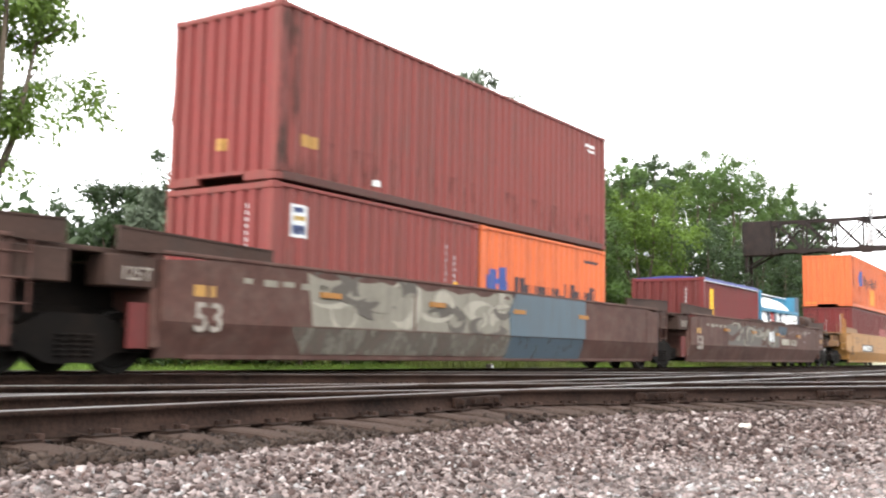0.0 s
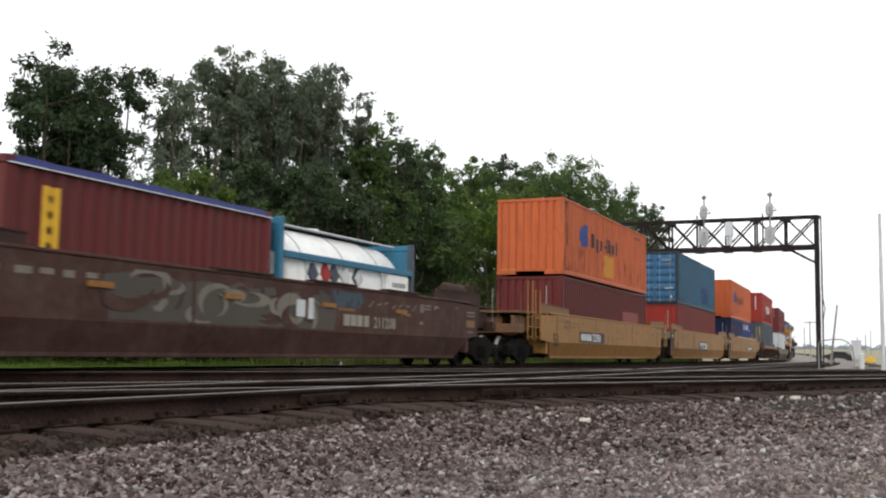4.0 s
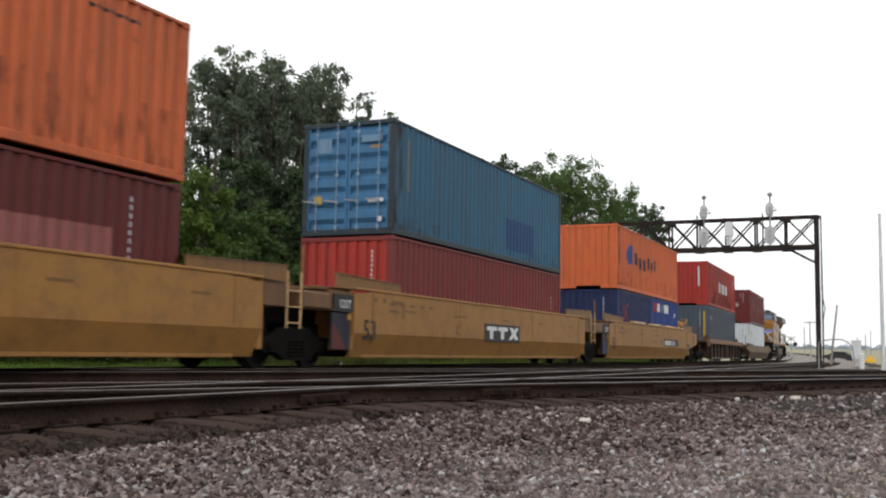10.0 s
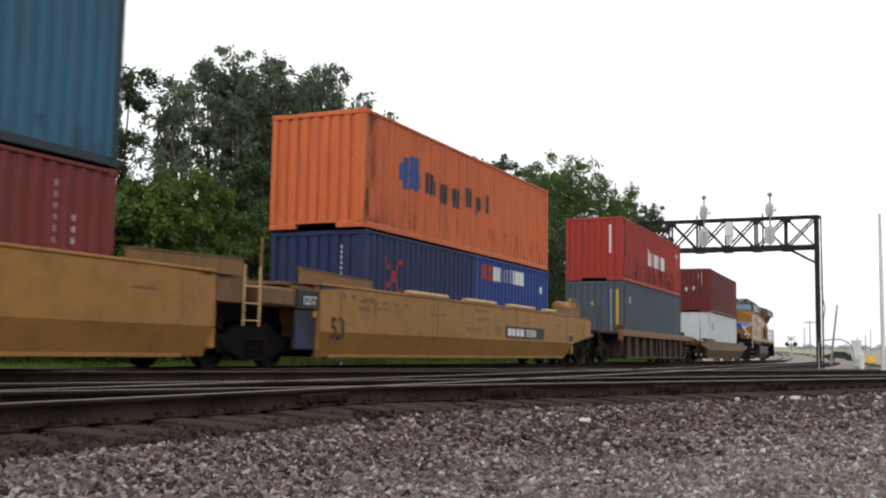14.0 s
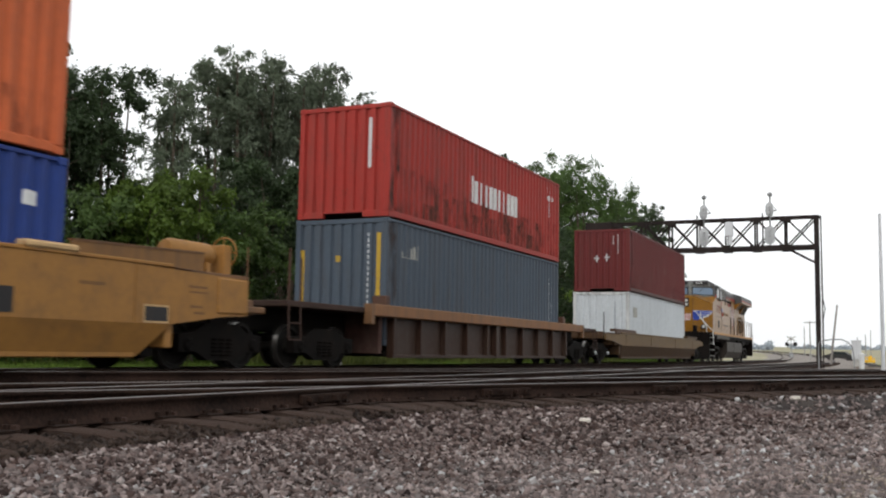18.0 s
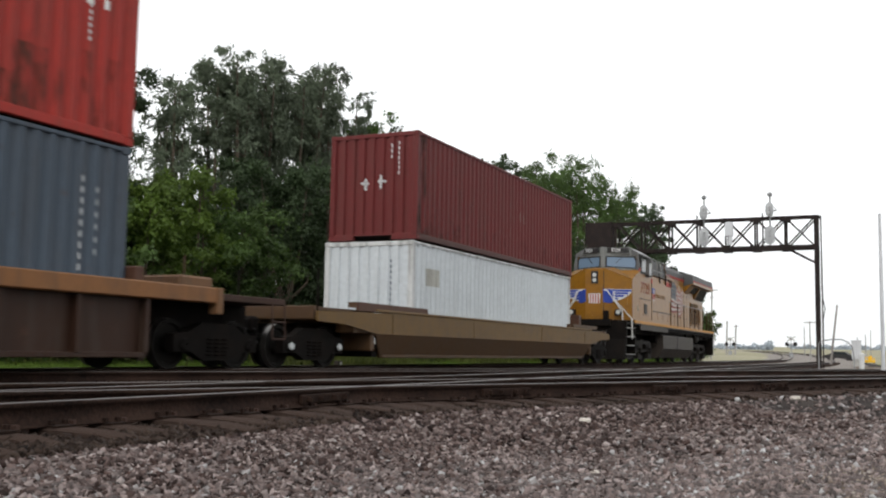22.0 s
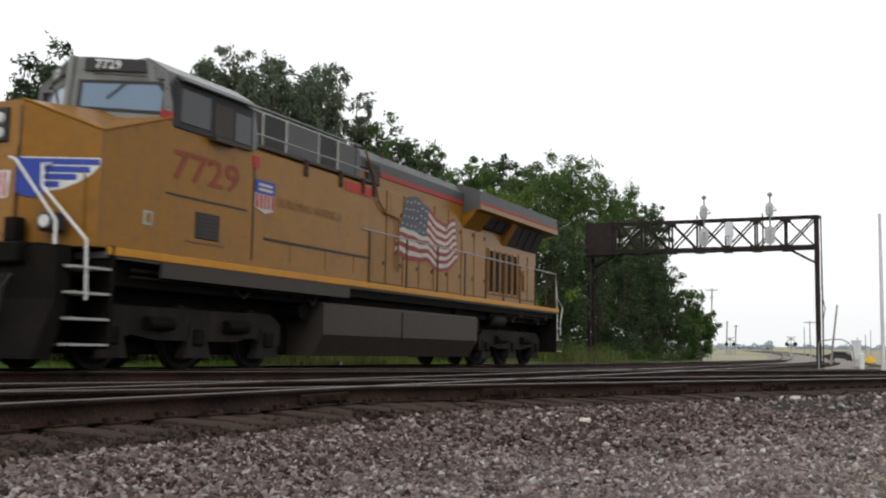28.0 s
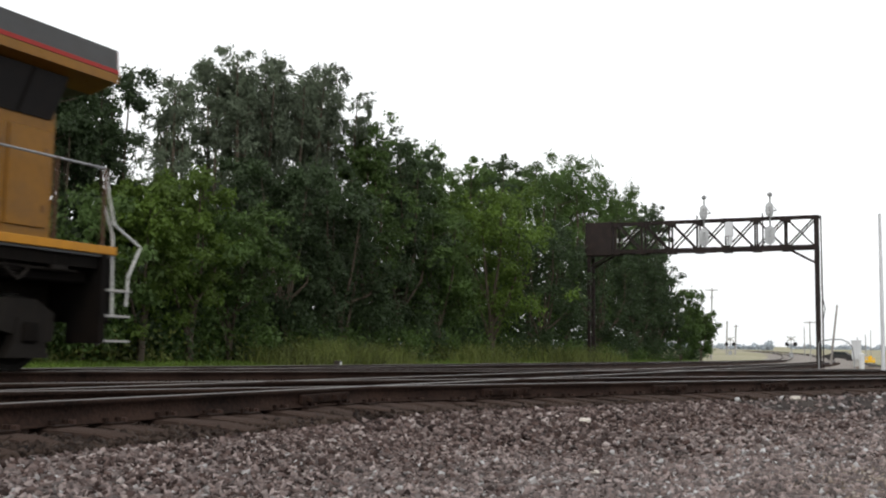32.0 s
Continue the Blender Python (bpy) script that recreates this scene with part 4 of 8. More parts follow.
    b = container("shipping_container", "long slate-grey corrugated container with yellow strips", LONG40, 2.896, slate, slate, stained=0.9,
                  marks=[("paint_patch", pale_grey, -5.25 + 0.2 * i, -5.18 + 0.2 * i, 2.05, 2.20 + 0.05 * i) for i in range(5)] + [("paint_patch", pale_grey, -5.25, -4.38, 2.05, 2.07)] + code_marks(5.15, 0.8, 2.4, 7) + code_marks(5.45, 1.2, 2.3, 4),
                  end_marks=[("label_patch", strip_yellow, 1.0, 1.08, 0.9, 2.2), ("label_patch", strip_yellow, -1.05, -0.92, 0.9, 2.55, "yellow strip"), ("label_patch", strip_yellow, 0.0, 0.12, 1.9, 2.05)]
                  + code_marks(-0.75, 0.3, 2.6, 12))
    ride(b, 36.19, 0.475)
    b = container("shipping_container", "long dark red corrugated container with white chalk marks", LONG40, 2.65, dark_red, dark_red, stained=0.7, base=base_rust,
                  marks=[("chalk_mark", mark_faint, 0.98, 1.03, 1.25, 1.55), ("chalk_mark", mark_faint, 1.10, 1.15, 1.30, 1.52), ("chalk_mark", mark_faint, 1.27, 1.34, 1.25, 1.5)],
                  end_marks=[("chalk_mark", off_white, 0.20, 0.26, 1.25, 1.54), ("chalk_mark", off_white, 0.12, 0.34, 1.38, 1.44), ("chalk_mark", off_white, -0.24, -0.18, 1.27, 1.60), ("chalk_mark", off_white, -0.34, -0.10, 1.42, 1.48)] + code_marks(-0.52, 2.0, 2.4, 2) + code_marks(-0.72, 1.6, 2.45, 5))
    ride(b, 58.06, base + 2.63)
    b = container("shipping_container", "long white corrugated container with rust streaks", LONG40, 2.591, box_white, box_white, rails=rusty_white,
                  marks=[("paint_patch", pale_grey, -5.35, -4.55, 1.55, 1.98, "grey overpainted patch")] + code_marks(5.2, 1.2, 2.3, 5, slate), end_marks=code_marks(-0.62, 1.0, 2.2, 6, slate))
    ride(b, 57.90, base)


def tank_container():
    """A short tank box: a white barrel in a blue frame."""
    c = thing("tank_container", "short tank container, white barrel in a blue steel frame", "tank container", "shipping containers")
    h, hx, hy = 2.46, 2.80, WIDE / 2
    for sx in (-1, 1):
        for sy in (-1, 1):
            a, b = sorted((sx * (hx - 0.14), sx * hx))
            e, f = sorted((sy * (hy - 0.14), sy * hy))
            part("corner_post", Shape().box(a, b, e, f, 0, h, 0.015), frame_cyan if sx < 0 else slate, c)
    for sy in (-1, 1):
        e, f = sorted((sy * (hy - 0.10), sy * (hy + 0.02)))
        part("bottom_rail", Shape().box(-hx + 0.14, hx - 0.14, e, f, 0.02, 0.16, 0.01), frame_cyan, c)
        part("side_rail", Shape().box(-hx + 0.14, hx - 0.14, e, f, 1.70, 1.83, 0.01), frame_cyan, c, "blue side rail")
    for sx in (-1, 1):
        a, b = sorted((sx * (hx - 0.12), sx * (hx - 0.02)))
        part("end_rail", Shape().box(a, b, -hy + 0.14, hy - 0.14, h - 0.14, h - 0.01, 0.01), frame_cyan, c)
        part("end_rail", Shape().box(a, b, -hy + 0.14, hy - 0.14, 0.02, 0.16, 0.01), frame_cyan, c)
        part("end_plate", Shape().prism([(-hy + 0.12, 1.75), (-hy + 0.12, h - 0.1), (0.2, h - 0.1)], "x", sx * (hx - 0.10), sx * (hx - 0.06)), frame_cyan, c)
        part("end_plate", Shape().prism([(hy - 0.12, 1.75), (hy - 0.12, h - 0.1), (-0.2, h - 0.1)], "x", sx * (hx - 0.10), sx * (hx - 0.06)), frame_cyan, c)
    prof = [(0.02, -2.66), (0.7, -2.62), (1.05, -2.48), (1.17, -2.28), (1.17, 1.36), (1.13, 1.44), (1.13, 2.32), (1.0, 2.52), (0.6, 2.64), (0.02, 2.66)]
    barrel = part("barrel", Shape().lathe(prof, "x", 32, (0, 0, 1.28)), tank_skin, c, "white insulated barrel", smooth=True)
    for x in (-1.8, -0.2, 1.30):
        part("band", Shape().lathe([(1.172, x), (1.186, x), (1.186, x + 0.05), (1.172, x + 0.05)], "x", 32, (0, 0, 1.28)), galvanised, barrel)
    for x0, x1, z0, z1, m in ((-1.75, -1.38, 1.25, 1.68, slate), (-1.27, -0.90, 1.27, 1.70, loco_red), (-0.94, -0.56, 1.28, 1.70, slate), (-0.52, -0.14, 1.28, 1.70, white), (0.0, 0.40, 1.28, 1.70, slate), (0.03, 0.37, 1.31, 1.67, white)):
        part("hazard_label", Shape().prism([((x0 + x1) / 2, z0), (x1, (z0 + z1) / 2), ((x0 + x1) / 2, z1), (x0, (z0 + z1) / 2)], "y", -1.196 - 0.004 * (x1 - x0 < 0.35), -1.10), m, barrel)
    part("valve_panel", Shape().box(1.50, 2.55, -1.205, -1.05, 0.25, 1.70, 0.04), tank_skin, c, "white end panel")
    part("label_bar", Shape().box(1.72, 2.38, -1.213, -1.19, 1.40, 1.51), pale_grey, c)
    part("label_bar", Shape().box(1.86, 2.20, -1.213, -1.19, 1.26, 1.35), pale_grey, c)
    part("walkway", Shape().box(-2.5, 2.5, -0.55, 0.1, h - 0.03, h + 0.01), slate, c)
    part("walkway_rail", Shape().tube((-2.2, -0.75, h - 0.06), (2.6, -0.75, h - 0.06), 0.025), galvanised, c)
    part("manhole", Shape().lathe([(0.02, h + 0.10), (0.26, h + 0.10), (0.28, h + 0.06), (0.28, h - 0.12)], "z", 16), tank_skin, c)
    return c


# ---- rail cars ----
WHEEL_R = 0.42
_wheel = Shape()
for sy in (-1, 1):
    prof = [(0.10, 0.70), (0.30, 0.715), (0.34, 0.70), (0.445, 0.685), (0.445, 0.715), (0.42, 0.72), (0.415, 0.82), (0.35, 0.82), (0.32, 0.775), (0.16, 0.765), (0.13, 0.84), (0.0, 0.84)]
    _wheel.lathe([(r, sy * w) for r, w in prof], "y", 24)
_wheel.tube((0, -0.95, 0), (0, 0.95, 0), 0.085, 10)
wheel_mesh = _wheel.mesh("wheelset", wheel_steel, True)
wheel_mesh.materials.append(rim_steel)
for _face in wheel_mesh.polygons:
    _far = [math.hypot(wheel_mesh.vertices[k].co.x, wheel_mesh.vertices[k].co.z) for k in _face.vertices]
    _out = [abs(wheel_mesh.vertices[k].co.y) for k in _face.vertices]
    if min(_far) > 0.408 and min(_out) > 0.715:
        _face.material_index = 1
hub_meshes = {}
for sy in (-1, 1):
    _hub = Shape()
    for k in range(3):
        a = k * 2.094
        _hub.tube((0.06 * math.cos(a), sy * 1.12, 0.06 * math.sin(a)), (0.06 * math.cos(a), sy * 1.16, 0.06 * math.sin(a)), 0.018, 6)
    _hub.lathe([(0.115, sy * 0.93), (0.12, sy * 1.10), (0.09, sy * 1.135), (0.0, sy * 1.14)], "y", 14)
    hub_meshes[sy] = _hub.mesh("axle_cap", truck_iron, True)


def truck(parent, x, half=0.89, radius=WHEEL_R, axles=2, tall=1.0):
    """A bogie: cast side frames, bolster, springs and wheelsets that turn."""
    t = new("truck")
    t.parent = parent
    t.matrix_basis = pose(x, 0, 0)
    places = [-half, half] if axles == 2 else [-2 * half, 0, 2 * half]
    r = radius
    for sy in (-1, 1):
        s = Shape()
        y0, y1 = sorted((sy * 0.92, sy * 1.10))
        e = places[-1]
        if axles == 2:
            out = [(-e - 0.22, r - 0.13), (-e - 0.24, r + 0.17), (-e + 0.15, r + 0.20), (-0.42, r + 0.36), (0.42, r + 0.36), (e - 0.15, r + 0.20), (e + 0.24, r + 0.17), (e + 0.22, r - 0.13), (e - 0.2, r - 0.12),
                   (0.36, r - 0.27), (-0.36, r - 0.27), (-e + 0.2, r - 0.12)]
            s.prism(out, "y", y0, y1)
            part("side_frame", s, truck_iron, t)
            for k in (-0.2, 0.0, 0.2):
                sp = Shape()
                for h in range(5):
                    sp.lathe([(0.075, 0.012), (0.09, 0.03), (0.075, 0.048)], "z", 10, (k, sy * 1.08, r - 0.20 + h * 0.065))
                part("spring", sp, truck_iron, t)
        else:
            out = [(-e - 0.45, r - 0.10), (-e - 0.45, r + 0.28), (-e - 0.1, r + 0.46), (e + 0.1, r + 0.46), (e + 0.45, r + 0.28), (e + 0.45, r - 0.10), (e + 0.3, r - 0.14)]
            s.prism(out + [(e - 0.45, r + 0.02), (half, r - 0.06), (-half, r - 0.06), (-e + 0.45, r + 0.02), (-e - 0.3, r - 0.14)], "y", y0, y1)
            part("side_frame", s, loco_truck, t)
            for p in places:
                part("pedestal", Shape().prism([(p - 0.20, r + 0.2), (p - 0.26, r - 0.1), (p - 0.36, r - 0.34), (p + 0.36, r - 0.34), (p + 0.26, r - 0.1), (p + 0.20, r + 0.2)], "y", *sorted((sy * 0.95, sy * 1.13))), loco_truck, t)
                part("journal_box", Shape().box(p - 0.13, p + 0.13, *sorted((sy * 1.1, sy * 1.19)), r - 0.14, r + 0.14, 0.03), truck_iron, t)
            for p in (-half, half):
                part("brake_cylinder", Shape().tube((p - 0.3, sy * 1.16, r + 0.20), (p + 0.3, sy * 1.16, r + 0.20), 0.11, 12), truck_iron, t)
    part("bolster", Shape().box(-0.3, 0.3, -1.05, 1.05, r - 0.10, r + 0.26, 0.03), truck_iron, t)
    for p in places:
        w = part("wheelset", wheel_mesh, None, t)
        k = radius / WHEEL_R
        w.scale = (k, 1, k)
        w.matrix_basis = pose(p, 0, radius) @ Matrix.Diagonal((k, 1, k, 1))
        WHEELS.append((w, p, radius))
        for sy in (-1, 1):
            part("axle_cap", hub_meshes[sy], None, t, at=pose(p, 0, radius))
    return t


def coupler(parent, x, sx):
    c = Shape().box(*sorted((x, x - sx * 0.75)), -0.09, 0.09, 0.72, 0.94, 0.02)
    c.box(*sorted((x - sx * 0.02, x + sx * 0.26)), -0.17, 0.17, 0.66, 1.0, 0.05)
    part("coupler", c, truck_iron, parent)
    hose = [(x - sx * 0.1, -0.3, 0.75), (x + sx * 0.05, -0.32, 0.5), (x + sx * 0.2, -0.28, 0.38), (x + sx * 0.32, -0.2, 0.45)]
    part("air_hose", Shape().pipe(hose, 0.022), black, parent)


def slab(pts, lat0, lat1):
    """A plate with an outline in x and z, between two distances from the middle."""
    return Shape().prism(pts, "y", lat0, lat1)


def well_car(name, label, skin, low_skin, ends, trucks, deck, sheet=1.66, half=8.15, group="well cars", reach=10.45, plate_skin=None):
    """One unit of a stack train: two deep side sills with the well between, an end frame at each end. ends: 'hinge' or 'coupler' at -x and +x."""
    c = thing(name, label, "well car", group)
    ext = [reach if e == "coupler" else half for e in ends]
    for sy in (-1, 1):
        lo, hi = sorted((sy * 1.36, sy * 1.42))
        up = [(-half, 0.72), (half, 0.72)]
        if ends[1] == "coupler":
            up += [(half + 1.25, 0.88), (ext[1], 0.92)] if reach > half + 1.4 else [(ext[1], 0.78)]
        up += [(ext[1], sheet - 0.12), (half - 1.0, sheet - 0.05), (0, sheet), (-half + 1.0, sheet - 0.05), (-ext[0], sheet - 0.12)]
        if ends[0] == "coupler":
            up += [(-ext[0], 0.92), (-half - 1.25, 0.88)] if reach > half + 1.4 else [(-ext[0], 0.78)]
        part("side_sill", slab(up, lo, hi), skin, c)
        low = Shape()
        a, b = half, half
        cut = 0.55
        q = [(-a, 0.72, 1.42), (b, 0.72, 1.42), (b - (cut if ends[1] == "coupler" else 0.05), 0.22, 1.24), (-a + (cut if ends[0] == "coupler" else 0.05), 0.22, 1.24)]
        low.v = [(x, sy * y, z) for x, z, y in q] + [(x, sy * (y - 0.05), z) for x, z, y in q]
        low.f = [(0, 1, 2, 3), (7, 6, 5, 4), (0, 4, 5, 1), (1, 5, 6, 2), (2, 6, 7, 3), (3, 7, 4, 0)]
        part("lower_panel", low, low_skin, c)
        part("top_chord", Shape().box(-half, half, *sorted((sy * 1.30, sy * 1.44)), sheet - 0.05, sheet + 0.01, 0.015), skin, c)
        part("bottom_chord", Shape().box(-half + 0.6, half - 0.6, *sorted((sy * 1.12, sy * 1.26)), 0.20, 0.30, 0.015), low_skin, c)
        for x in (-half + 0.8, -half / 3, half / 3, half - 0.8):
            part("sill_stay", Shape().box(x - 0.03, x + 0.03, *sorted((sy * 1.43, sy * 1.30)), 0.74, sheet - 0.08), skin, c)
        # weathered plates over the ends of the well
        for sx in (-1, 1):
            x0, x1 = sorted((sx * (half - 2.1), sx * (half + 0.75)))
            lo0, lo1 = (sheet - 0.05, sheet - 0.02) if sx < 0 else (sheet - 0.02, sheet - 0.05)
            hi0, hi1 = (sheet + 0.24, sheet + 0.17) if sx < 0 else (sheet + 0.17, sheet + 0.24)
            if sheet > 1.5:
                rim = part("deck_plate", Shape().prism([(x0, lo0), (x1, lo1), (x1, hi1), (x0, hi0)], "y", *sorted((sy * 1.41, sy * 1.37))), plate_skin or deck, c, "raised side plate over the end of the well")
                part("plate_edge", Shape().beam((x0, sy * 1.37, hi0 + 0.012), (x1, sy * 1.37, hi1 + 0.012), 0.11, 0.025), deck, rim)
                for k in (0.2, 0.5, 0.8):
                    x = x0 + (x1 - x0) * k
                    part("plate_stay", Shape().box(x - 0.03, x + 0.03, *sorted((sy * 1.37, sy * 1.22)), sheet - 0.04, sheet + 0.14), deck, rim)
            else:
                part("deck_plate", Shape().prism([(x0, sheet + 0.02), (x1, sheet + 0.02), (x1, sheet + 0.13), (x0, sheet + 0.13)], "y", *sorted((sy * 1.40, sy * 1.15))), deck, c)
    for x in (-half + 0.3, -half * 0.6, -half * 0.2, half * 0.2, half * 0.6, half - 0.3):
        part("cross_member", Shape().box(x - 0.12, x + 0.12, -1.22, 1.22, 0.22, 0.34), truck_iron, c)
    for sx, e in zip((-1, 1), ends):
        x0, x1 = sorted((sx * half, sx * (half + 1.9)))
        part("bulkhead", Shape().box(*sorted((sx * (half - 0.05), sx * (half + 0.12))), -1.36, 1.36, 0.35, sheet - 0.02, 0.02), low_skin, c)
        part("end_beam", Shape().box(x0, x1, -0.55, 0.55, 0.85, sheet - 0.20, 0.03), deck if e == "coupler" else truck_iron, c)
        part("end_deck", Shape().box(*sorted((sx * half, sx * (half + (1.15 if e == "hinge" else 2.2)))), -1.25, 1.25, sheet - 0.10, sheet - 0.03, 0.01), deck, c)
        part("shoulder", Shape().box(*sorted((sx * half, sx * (half + 0.85))), -1.36, -0.9, sheet - 0.52, sheet - 0.10, 0.02), deck, c)
        # This sill block also closes the see-through gap behind the wheels.
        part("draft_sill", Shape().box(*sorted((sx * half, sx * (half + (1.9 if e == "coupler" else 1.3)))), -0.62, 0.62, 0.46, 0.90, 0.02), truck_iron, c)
        if e == "coupler":
            if reach < half + 1.4:
                for sy in (-1, 1):
                    part("end_frame", Shape().box(*sorted((sx * (reach - 0.1), sx * 10.4)), *sorted((sy * 0.95, sy * 1.05)), 1.02, sheet - 0.18, 0.02), deck, c)
            part("end_post", Shape().box(*sorted((sx * 10.2, sx * 10.45)), -1.30, 1.30, 0.95, 1.22, 0.02), deck, c)
            coupler(c, sx * 11.35, sx)
    for x in trucks:
        truck(c, x)
    return c


def numerals(c, text, x, z, h, material, y=-1.428, tilt=0):
    return words(text, h, material, "painted_number", c, pose(x, y, z), "")


def end_ladder(c, x, skin, top=2.05, width=0.42):
    """A ladder and its grab posts at the end of a car."""
    l = Shape()
    for k in (-width / 2, width / 2):
        l.beam((x + k, -1.40, 0.75), (x + k, -1.40, top), 0.03, 0.025)
    for z in np.arange(0.85, 1.7, 0.30):
        l.tube((x - width / 2, -1.41, z), (x + width / 2, -1.41, z), 0.014, 6)
    part("ladder", l, skin, c)


def reservoir(c, x, skin, z=2.0):
    """The brake reservoir and hand brake on an end deck."""
    part("air_reservoir", Shape().lathe([(0.02, x - 0.62), (0.17, x - 0.58), (0.21, x - 0.48), (0.21, x + 0.48), (0.17, x + 0.58), (0.02, x + 0.62)], "x", 16, (0, -0.55, z)), skin, c, "rounded brake air tank", smooth=True)
    for k in (-0.35, 0.35):
        part("reservoir_stand", Shape().box(x + k - 0.05, x + k + 0.05, -0.75, -0.35, z - 0.42, z - 0.15), skin, c)
    ring = Shape()
    for k in range(14):
        a, b = k * math.tau / 14, (k + 1) * math.tau / 14
        ring.tube((x + 0.95, -0.6 + 0.28 * math.cos(a), z + 0.08 + 0.28 * math.sin(a)), (x + 0.95, -0.6 + 0.28 * math.cos(b), z + 0.08 + 0.28 * math.sin(b)), 0.016, 5)
    for k in range(4):
        a = k * math.tau / 4
        ring.tube((x + 0.95, -0.6, z + 0.08), (x + 0.95, -0.6 + 0.28 * math.cos(a), z + 0.08 + 0.28 * math.sin(a)), 0.012, 5)
    part("hand_brake", ring, skin, c)
    part("brake_box", Shape().box(x + 0.72, x + 0.93, -0.8, -0.4, z - 0.42, z + 0.2, 0.02), skin, c)


def end_rails(c, x, sx, skin, base=1.15, top=2.15):
    for y in (-1.25, -0.5, 0.5, 1.25):
        part("grab_post", Shape().tube((x, y, base), (x, y, top), 0.012, 6), skin, c)


reflector_orange = paint("reflector_orange", (0.26, 0.115, 0.025), 0.5)
faded_white = paint("faded_white", (0.25, 0.22, 0.19), 0.6)
graffiti_pale = paint("graffiti_pale", (0.27, 0.25, 0.205), 0.55)


def sprayed(c, seed, x0, x1, z0, z1, fill, dark, pale):
    """A sprayed mural on the side sill: a wavy field of paint with curved bands and loops over it, all as thin plates."""
    r = random.Random(seed)
    n = 24
    edge = [(x0 + (x1 - x0) * k / n, z1 - abs(0.10 * math.sin(k * 0.9 + seed)) - r.uniform(0, 0.04)) for k in range(n + 1)]
    part("mural_field", Shape().prism([(x0 + 0.15, z0), (x1 - 0.1, z0)] + edge[::-1], "y", -1.4235, -1.40), fill, c, "faded sprayed mural")
    for i in range(int((x1 - x0) * 5)):
        cx, cz = r.uniform(x0 + 0.3, x1 - 0.3), r.uniform(z0 + 0.1, z1 - 0.15)
        rx, rz, a0, span, w = r.uniform(0.15, 0.62), r.uniform(0.10, 0.34), r.uniform(0, 6.28), r.uniform(1.4, 4.2), r.uniform(0.25, 0.95)
        bow, k = Shape(), 9
        y = -1.4262 - 0.0004 * i
        for j in range(k):
            b0, b1 = a0 + span * j / k, a0 + span * (j + 1) / k
            t0, t1 = 1 + w * math.sin(math.pi * j / k), 1 + w * math.sin(math.pi * (j + 1) / k)
            f = [(cx + rx * q * math.cos(b), cz + rz * q * math.sin(b)) for q, b in ((1, b0), (t0, b0), (t1, b1), (1, b1))]
            bow.face([(max(x0, min(x1, x)), y, max(z0, min(z1, z))) for x, z in f])
        part("mural_band", bow, (dark, pale, dark, pale, fill)[i % 5], c)


